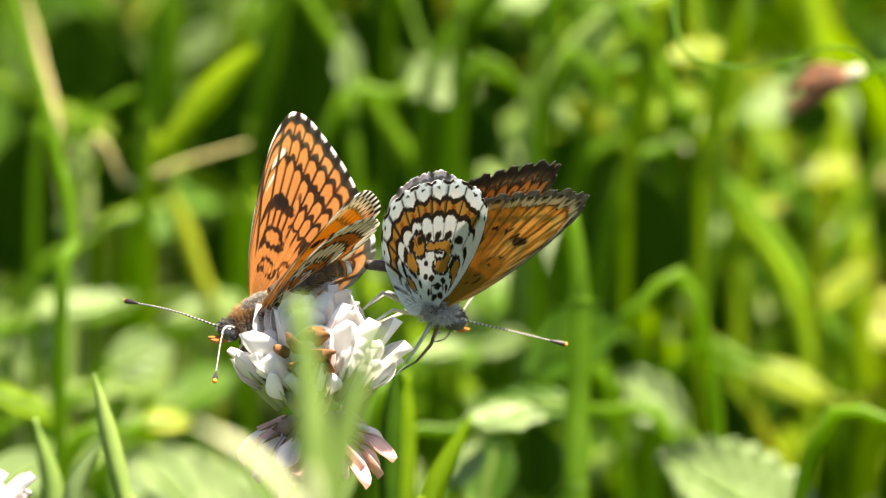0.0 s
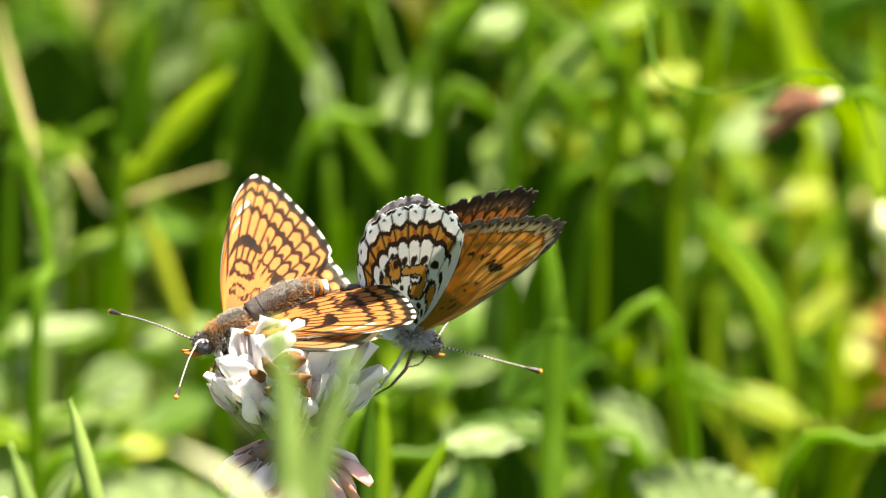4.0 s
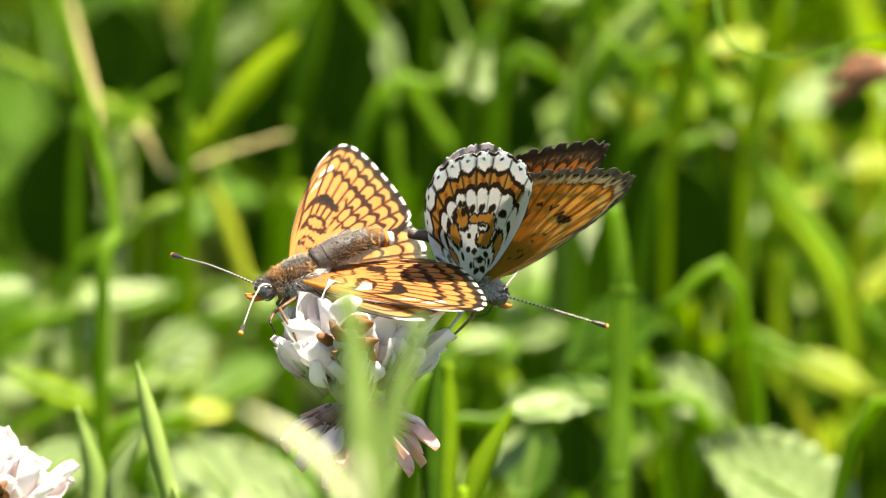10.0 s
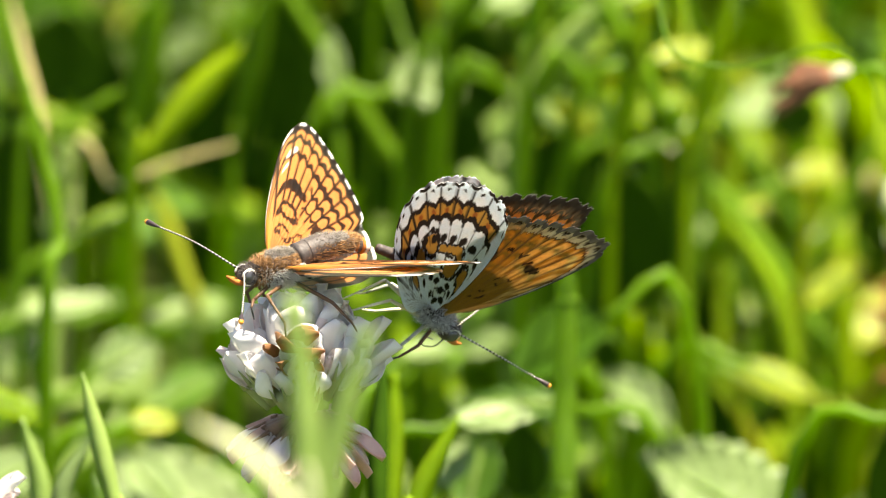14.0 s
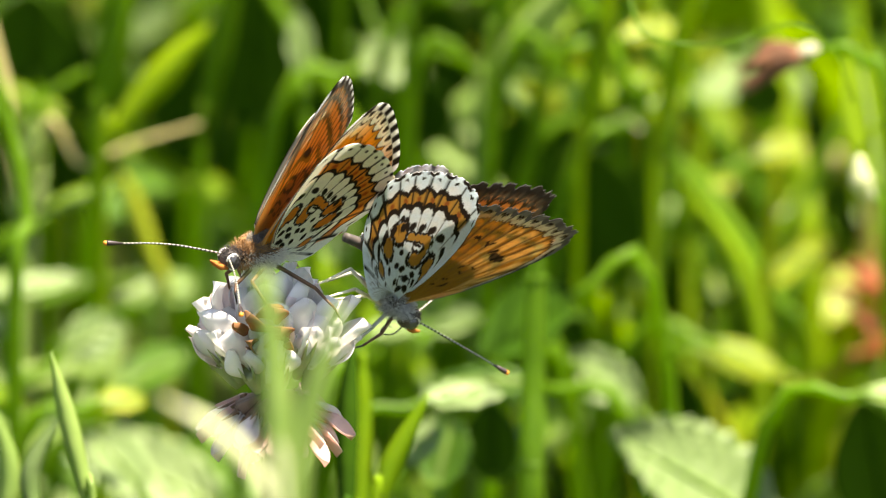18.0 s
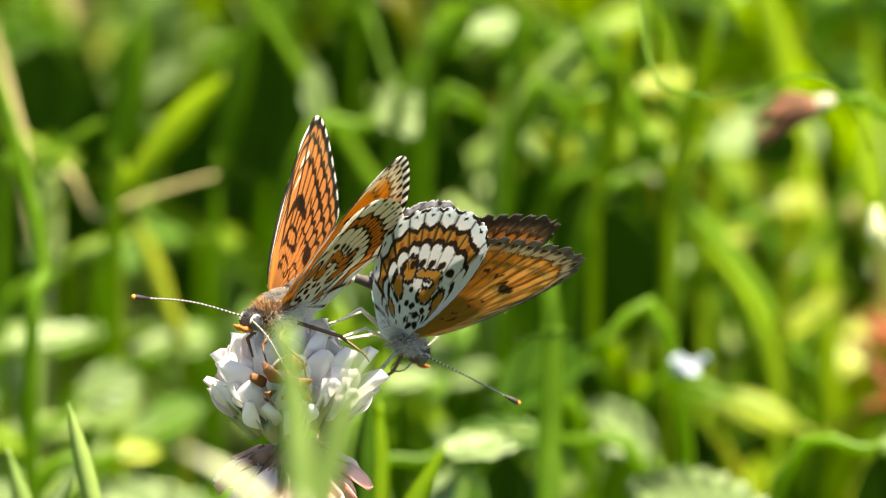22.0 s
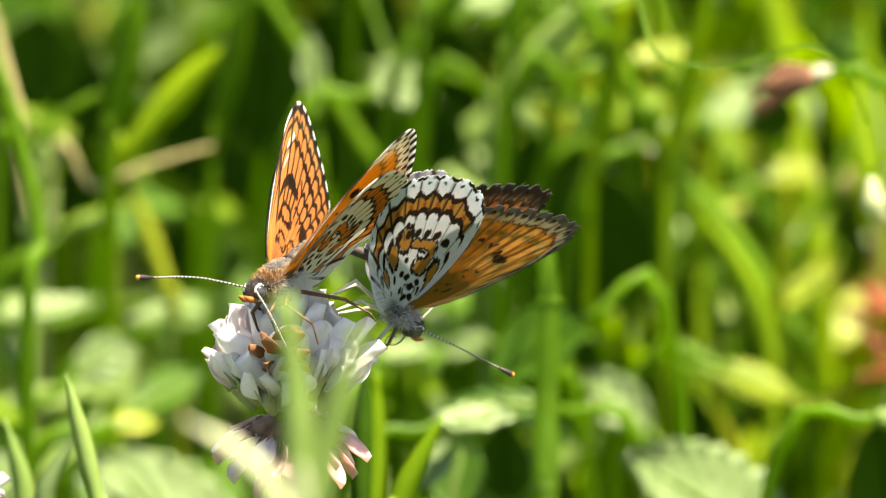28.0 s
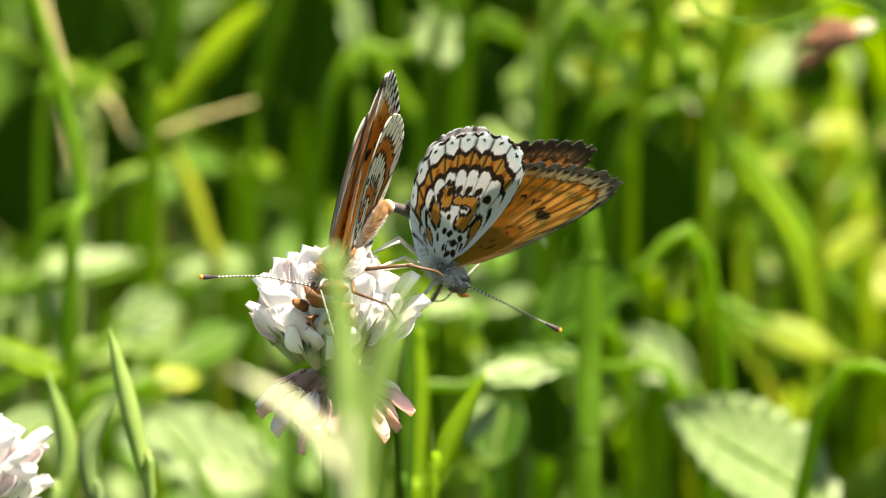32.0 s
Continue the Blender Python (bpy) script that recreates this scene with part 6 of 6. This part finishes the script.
butterfly_a, wings_a, antennae_a = butterfly("orange and black chequered butterfly opening its wings on white clover", 0.0,
    (((14.9, -0.45, 0.7), (18.48, -3.47, 3.52), (22.06, -6.48, 5.33)), ((14.9, 0.45, 0.7), (18.01, 3.27, -0.57), (21.13, 6.08, -2.85))),
    (([(12.3, 0.9, -1.2), (14.58, 1.57, -2.07), (15.35, 2.49, -2.42), (15.19, 2.67, -3.69)], BK), ([(11.0, 1.2, -1.4), (14.08, 3.59, -1.02), (14.02, 6.9, -2.88), (14.03, 7.16, -5.07)], BR), ([(9.4, 1.2, -1.4), (7.83, 5.97, -2.4), (6.94, 8.39, -4.06), (6.52, 8.59, -5.05)], BR),
     ([(12.3, -0.9, -1.2), (13.4, -1.9, -2.6), (12.6, -2.3, -4.8), (11.8, -2.3, -6.0)], BK), ([(11.0, -1.2, -1.4), (11.6, -2.8, -2.2), (10.2, -3.2, -5.2), (9.2, -3.3, -7.0)], BR),
     ([(9.4, -1.2, -1.4), (6.8, -2.8, -1.5), (4.3, -3.0, -3.9), (3.4, -3.1, -5.0)], BR)),
    0.0, False)
butterfly_b, wings_b, _ = butterfly("grey-white and orange butterfly with frayed closed wings, coupled tail to tail", -0.8,
    (((14.9, -0.45, 0.7), (18.6, -2.4, 3.2), (21.8, -4.0, 5.2)), ((14.9, 0.45, 0.7), (16.2, 3.0, 3.6), (17.2, 6.5, 6.2))),
    (([(10.0, -0.8, -1.4), (5.95, -1.3, -2.73), (3.56, -2.97, -5.37), (2.68, -3.22, -7.53)], PA), ([(9.2, -0.6, -1.3), (3.96, -0.42, -2.1), (2.74, -1.55, -4.69), (2.13, -1.93, -6.9)], PA), ([(11.4, -1.0, -1.4), (10.18, -3.27, -3.48), (9.51, -4.76, -5.66), (9.06, -5.34, -7.29)], GR), ([(12.6, -0.4, -0.9), (11.69, -3.03, -2.81), (10.67, -4.37, -4.87), (9.72, -4.57, -7.11)], BK),
     ([(10.6, 1.2, -1.4), (10.8, 2.4, -3.2), (9.4, 2.4, -5.6), (8.4, 2.4, -6.6)], PA), ([(9.2, 1.0, -1.3), (7.2, 2.4, -2.4), (6.6, 2.4, -5.2), (6.2, 2.4, -6.0)], GR)),
    0.045, True)
part("proboscis", scaled(tube([(15.0, 0, -0.7), (15.4, 0, -2.2), (14.4, 0, -3.2), (13.8, 0, -2.4), (14.5, 0, -1.9)], (0.09, 0.07, 0.05), 6, 20)), BLACK, butterfly_b, "coiled black proboscis")
for w, side, fore in zip(wings_b, (1, 1, -1, -1), (True, False, True, False)):
    lift, sweep, twist = (89.9, 0.5, 3.5) if side > 0 else (77.2, 1.2, 0.5)
    w.matrix_basis = wing_pose(side, lift if fore else lift - 2.0, sweep if fore else sweep + 13.0, twist, not fore)

# ---- a small fly that crosses the view ----
fly = tagged(new("fly"), "small dark fly with clear bluish wings in flight", "fly")
part("body", scaled(blob((0, 0, 0), (2.2, 0.9, 0.9), 8, 10)), FLY_BODY, fly)
part("head", scaled(blob((2.3, 0, 0.1), (0.7, 0.8, 0.7), 6, 8)), FLY_BODY, fly)
for s in (-1, 1):
    part("wing", scaled((lambda d: ([Vector((-v.x - 0.3, s * v.y, v.z + 0.7)) for v in d[0]], d[1]))(leaflet(4.2, 1.7, n=8, m=3, thick=0.05))), FLY_WING, fly)


def motions():
    # butterfly_a: seconds; place and turn of the body; near and far wings: lift, sweep, twist; hindwing's sweep behind the forewing
    beats = (
        (0, (-0.00951, 0.15803, -3.4, 23.0, 198.8), (42.0, 33.5, 9.0), (73.8, 36.8, -9.7), -13.5),
        (0.5, (-0.00967, 0.15795, -2.9, 23.5, 195.8), (70.1, 30.9, -5.8), (90.7, 32.6, -1.6), -13.6),
        (1, (-0.00983, 0.15788, -2.3, 24.0, 192.8), (81.2, 34.9, 3.4), (104.5, 34.5, -5.4), -12.0),
        (1.5, (-0.00961, 0.15789, -2.5, 24.3, 193.2), (81.2, 34.9, 3.4), (104.5, 34.5, -5.4), -12.0),
        (2, (-0.00939, 0.15790, -2.7, 24.6, 193.6), (84.1, 35.1, -1.6), (102.2, 34.6, -3.7), -12.6),
        (2.5, (-0.00930, 0.15811, -2.7, 23.2, 194.8), (84.1, 35.1, -1.6), (102.2, 34.6, -3.7), -12.6),
        (3, (-0.00921, 0.15833, -2.8, 21.8, 196.0), (42.6, 32.8, 7.4), (80.7, 35.5, -16.2), -14.6),
        (3.2, (-0.00923, 0.15839, -2.8, 21.8, 195.7), (70.1, 30.9, -5.8), (90.7, 32.6, -1.6), -13.6),
        (3.4, (-0.00926, 0.15844, -2.8, 21.8, 195.3), (40.2, 35.6, 3.7), (73.8, 36.8, -9.7), 0.7),
        (3.5, (-0.00927, 0.15847, -2.8, 21.8, 195.1), (0.9, 45.8, -5.4), (37.4, 29.4, -23.4), -16.0),
        (4, (-0.00932, 0.15860, -2.9, 21.9, 194.1), (0.9, 45.8, -5.4), (37.4, 29.4, -23.4), -16.0),
        (4.6, (-0.00938, 0.15876, -3.0, 21.9, 193.0), (42.6, 32.8, 7.4), (80.7, 35.5, -16.2), -14.6),
        (5.5, (-0.00948, 0.15900, -3.1, 21.9, 191.3), (70.1, 30.9, -5.8), (90.7, 32.6, -1.6), -13.6),
        (6, (-0.00953, 0.15913, -3.2, 21.9, 190.3), (70.1, 30.9, -5.8), (90.7, 32.6, -1.6), -13.6),
        (6.5, (-0.00930, 0.15942, -3.0, 21.5, 191.1), (70.1, 30.9, -5.8), (90.7, 32.6, -1.6), -13.6),
        (7, (-0.00908, 0.15971, -2.7, 21.2, 191.9), (63.0, 29.3, -5.1), (75.9, 35.5, -12.3), -17.0),
        (8, (-0.00945, 0.15986, -2.3, 21.8, 191.4), (57.8, 29.1, -7.8), (87.8, 34.9, -12.1), -16.0),
        (9, (-0.00960, 0.15994, -1.6, 22.3, 192.7), (59.5, 28.3, -6.9), (88.0, 35.2, -12.2), -16.0),
        (9.6, (-0.00957, 0.15992, -1.3, 19.9, 194.3), (59.5, 28.3, -6.9), (88.0, 35.2, -12.2), -16.0),
        (9.8, (-0.00955, 0.15991, -1.1, 19.1, 194.8), (42.6, 32.8, 7.4), (80.7, 35.5, -16.2), -14.6),
        (10, (-0.00954, 0.15990, -1.0, 18.3, 195.3), (-5.2, 44.6, -14.5), (29.6, 33.7, -18.3), -16.0),
        (10.2, (-0.00960, 0.15990, -1.0, 18.3, 195.2), (42.6, 32.8, 7.4), (80.7, 35.5, -16.2), -14.6),
        (10.4, (-0.00965, 0.15989, -0.9, 18.3, 195.2), (-5.2, 44.6, -14.5), (29.6, 33.7, -18.3), -16.0),
        (10.7, (-0.00972, 0.15988, -0.8, 18.3, 195.1), (42.6, 32.8, 7.4), (80.7, 35.5, -16.2), -14.6),
        (11, (-0.00980, 0.15988, -0.8, 18.3, 195.0), (0.9, 45.8, -5.4), (37.4, 29.4, -23.4), -16.0),
        (11.4, (-0.00920, 0.16007, -0.7, 15.4, 198.1), (0.9, 45.8, -5.4), (37.4, 29.4, -23.4), -16.0),
        (11.7, (-0.00875, 0.16022, -0.7, 13.1, 200.5), (42.6, 32.8, 7.4), (80.7, 35.5, -16.2), -14.6),
        (12, (-0.00829, 0.16037, -0.7, 10.9, 202.8), (-17.7, 48.3, -8.5), (20.1, 27.6, -15.6), -16.3),
        (12.3, (-0.00787, 0.16033, -1.0, 9.2, 206.1), (40.2, 35.6, 3.7), (73.8, 36.8, -9.7), 0.7),
        (12.6, (-0.00744, 0.16029, -1.3, 7.5, 209.5), (57.6, 28.1, -0.3), (107.7, 21.8, -14.3), -25.7),
        (13, (-0.00687, 0.16023, -1.8, 5.2, 213.9), (26.5, 47.3, -7.8), (56.9, 40.1, -14.2), -17.7),
        (13.3, (-0.00679, 0.16021, -2.2, 4.8, 212.9), (26.5, 47.3, -7.8), (56.9, 40.1, -14.2), -17.7),
        (13.5, (-0.00674, 0.16020, -2.6, 4.5, 212.2), (11.3, 40.5, -6.2), (31.7, 28.3, -20.5), -17.9),
        (14.2, (-0.00656, 0.16016, -3.6, 3.6, 209.8), (26.5, 47.3, -7.8), (56.9, 40.1, -14.2), -17.7),
        (14.9, (-0.00639, 0.16012, -4.7, 2.6, 207.5), (57.6, 28.1, -0.3), (107.7, 21.8, -14.3), -25.7),
        (15.5, (-0.00624, 0.16009, -5.7, 1.8, 205.4), (57.6, 28.1, -0.3), (107.7, 21.8, -14.3), -25.7),
        (16, (-0.00611, 0.16006, -6.5, 1.2, 203.7), (57.6, 28.1, -0.3), (107.7, 21.8, -14.3), -25.7),
        (16.4, (-0.00680, 0.15978, -6.6, 4.3, 201.8), (40.2, 35.6, 3.7), (73.8, 36.8, -9.7), 0.7),
        (16.7, (-0.00731, 0.15957, -6.6, 6.6, 200.3), (57.6, 28.1, -0.3), (107.7, 21.8, -14.3), -25.7),
        (17, (-0.00782, 0.15935, -6.7, 8.9, 198.9), (11.3, 40.5, -6.2), (31.7, 28.3, -20.5), -17.9),
        (17.3, (-0.00724, 0.15954, -7.3, 7.4, 203.8), (68.8, 22.7, -1.8), (113.6, 18.0, -20.1), -17.6),
        (17.6, (-0.00666, 0.15973, -7.9, 6.0, 208.8), (57.6, 28.1, -0.3), (107.7, 21.8, -14.3), -25.7),
        (18, (-0.00588, 0.15999, -8.7, 4.0, 215.4), (68.8, 22.7, -1.8), (113.6, 18.0, -20.1), -17.6),
        (19, (-0.00602, 0.15972, -4.2, 5.2, 223.6), (57.7, 19.9, 1.7), (86.5, 38.5, -18.5), -14.3),
        (20, (-0.00623, 0.15945, -3.3, 5.9, 225.6), (61.9, 21.0, -0.7), (97.4, 39.4, -14.7), -12.7),
        (21, (-0.00688, 0.15971, -2.4, 7.6, 223.2), (60.4, 23.3, 1.9), (94.2, 37.0, -15.6), -18.4),
        (23, (-0.00701, 0.16020, 1.3, 5.8, 227.1), (53.4, 19.5, -0.9), (84.6, 41.2, -15.6), -12.8),
        (24, (-0.00698, 0.16008, 2.6, 6.4, 227.7), (49.0, 19.8, -1.3), (84.3, 43.0, -15.8), -12.1),
        (25, (-0.00709, 0.16005, 3.5, 5.7, 226.9), (49.7, 19.6, 2.0), (85.0, 41.2, -17.5), -12.6),
        (26, (-0.00668, 0.15978, 4.0, 3.3, 228.6), (39.0, 18.3, -1.7), (70.9, 40.3, -11.9), -12.2),
        (26.5, (-0.00682, 0.15985, 4.7, 3.9, 228.8), (39.0, 18.3, -1.7), (70.9, 40.3, -11.9), -12.2),
        (27.5, (-0.00709, 0.15999, 5.9, 5.1, 229.2), (49.0, 19.8, -1.3), (84.3, 43.0, -15.8), -12.1),
        (28.5, (-0.00737, 0.16014, 7.2, 6.3, 229.7), (49.0, 19.8, -1.3), (84.3, 43.0, -15.8), -12.1),
        (29, (-0.00750, 0.16021, 7.8, 6.9, 229.9), (52.6, 21.6, 3.1), (107.7, 35.3, -13.4), -15.2),
        (29.6, (-0.00746, 0.16011, 10.1, 8.7, 231.3), (52.6, 21.6, 3.1), (107.7, 35.3, -13.4), -15.2),
        (30, (-0.00742, 0.16005, 11.7, 10.0, 232.2), (55.4, 18.8, 6.9), (125.6, 25.2, -2.4), -17.5),
        (31, (-0.00716, 0.15981, 14.0, 15.1, 238.7), (56.5, 20.1, 4.3), (124.9, 25.6, -0.3), -11.3),
        (32, (-0.00731, 0.15970, 16.1, 21.9, 238.3), (56.7, 24.5, 8.4), (123.9, 28.5, -3.7), -14.8),
    )
    walk(butterfly_a, [(t, pose(p[0], 0, p[1], *p[2:])) for t, p, near, far, hs in beats])
    walk(wings_a[0], [(t, wing_pose(1, *near)) for t, p, near, far, hs in beats])
    walk(wings_a[1], [(t, wing_pose(1, near[0] - 3, near[1] + hs, near[2], True)) for t, p, near, far, hs in beats])
    walk(wings_a[2], [(t, wing_pose(-1, *far)) for t, p, near, far, hs in beats])
    walk(wings_a[3], [(t, wing_pose(-1, far[0] - 3, far[1] - 4, far[2], True)) for t, p, near, far, hs in beats])
    # antennae of butterfly_a: seconds, turn aside, turn up or down
    walk(antennae_a[0], [(t, pose(0.0149, -0.45 * MM, 0.0007, 0, b, a)) for t, a, b in (
        (0, -24, 19), (1, -22, 23), (2, -21, 21), (3, -22, 20), (6, -34, 24), (7, -34, 26), (8, -32, 21), (9, -33, 24), (10, -26, 20), (11, -24, 21), (12, -32, 25), (13, -37, 19), (16, -26, 24), (17, -27, 34), (18, 17, 18), (19, 9, 14), (20, 16, 8), (21, 18, 4), (23, 15, 5), (24, 14, 7), (25, 14, 8), (26, 12, 12), (29, 21, -0), (30, 24, -9), (31, 27, -17), (32, 20, -18))])
    walk(antennae_a[1], [(t, pose(0.0149, 0.45 * MM, 0.0007, 0, b, a)) for t, a, b in (
        (0, 28, -33), (1, 17, -2), (2, 24, -15), (3, 31, -32), (6, 10, -25), (7, 10, -25), (8, 17, -24), (9, 5, -21), (10, 27, -32), (11, 27, -26), (12, 26, -22), (13, 25, -23), (16, 11, -28), (17, 18, -31), (18, 24, -24), (19, 15, -10), (20, 25, -20), (21, 31, -23), (23, 19, -9), (24, 16, -4), (25, 7, -3), (26, 7, 6), (29, 18, 3), (30, 15, -0), (31, 14, -1), (32, -0, -19))])
    walk(butterfly_b, [
        (0, pose(-0.00728, 0, 0.15889, 26.1, 38.4, 41.6)),
        (1, pose(-0.00753, 0, 0.15907, 26.4, 38.1, 41.9)),
        (2, pose(-0.00726, 0, 0.15889, 27.8, 39.0, 42.1)),
        (3, pose(-0.00724, 0, 0.15884, 26.8, 39.1, 41.7)),
        (6, pose(-0.00753, 0, 0.15995, 26.2, 39.6, 40.4)),
        (7, pose(-0.00721, 0, 0.16059, 25.2, 40.3, 39.9)),
        (8, pose(-0.00750, 0, 0.16077, 26.3, 40.0, 42.1)),
        (9, pose(-0.00766, 0, 0.16100, 25.6, 40.2, 41.7)),
        (10, pose(-0.00730, 0, 0.16093, 27.3, 40.8, 40.0)),
        (11, pose(-0.00746, 0, 0.16124, 31.6, 41.7, 39.6)),
        (12, pose(-0.00597, 0, 0.16128, 34.2, 46.0, 39.1)),
        (13, pose(-0.00518, 0, 0.16096, 38.6, 50.9, 42.1)),
        (16, pose(-0.00480, 0, 0.15961, 36.2, 50.8, 45.7)),
        (17, pose(-0.00538, 0, 0.16001, 37.6, 47.9, 46.9)),
        (18, pose(-0.00511, 0, 0.15927, 39.9, 51.8, 49.5)),
        (19, pose(-0.00531, 0, 0.15986, 36.2, 53.4, 46.8)),
        (20, pose(-0.00487, 0, 0.15959, 37.5, 53.9, 44.8)),
        (21, pose(-0.00583, 0, 0.16016, 38.1, 50.7, 47.3)),
        (23, pose(-0.00600, 0, 0.16056, 36.5, 50.1, 52.3)),
        (24, pose(-0.00589, 0, 0.16010, 37.8, 49.3, 50.5)),
        (25, pose(-0.00612, 0, 0.16022, 33.9, 51.4, 49.1)),
        (26, pose(-0.00555, 0, 0.15954, 38.3, 50.2, 52.2)),
        (29, pose(-0.00651, 0, 0.16074, 34.5, 51.1, 51.0)),
        (30, pose(-0.00652, 0, 0.16025, 37.1, 52.1, 49.2)),
        (31, pose(-0.00633, 0, 0.16010, 35.1, 51.8, 46.8)),
        (32, pose(-0.00650, 0, 0.16012, 34.6, 49.9, 48.6)),
    ])
    walk(fly, [
        (0, pose(0.0548, 0.3080, 0.1412, 0, -20, 170)),
        (3.2, pose(0.0079, 0.2833, 0.1291, 0, -20, 170)),
        (3.5, pose(-0.0067, 0.2568, 0.1106, 0, -20, 170)),
        (4.2, pose(-0.0409, 0.2701, 0.1540, 0, -20, 170)),
        (20.8, pose(0.0189, 0.2099, 0.1625, 0, -20, 170)),
        (21.2, pose(-0.0131, 0.1615, 0.1410, 0, -20, 200)),
        (21.4, pose(-0.0423, 0.1462, 0.1251, 0, -20, 240)),
        (21.55, pose(-0.0466, 0.1479, 0.1308, 0, -20, 170)),
        (21.75, pose(-0.0026, 0.1433, 0.0816, 0, -20, 330)),
        (22, pose(0.0328, 0.1403, 0.1060, 0, -20, 20)),
        (22.2, pose(0.0693, 0.1446, 0.1200, 0, -20, 30)),
        (32, pose(0.0783, 0.2112, 0.1668, 0, -20, 170)),
    ])


motions()
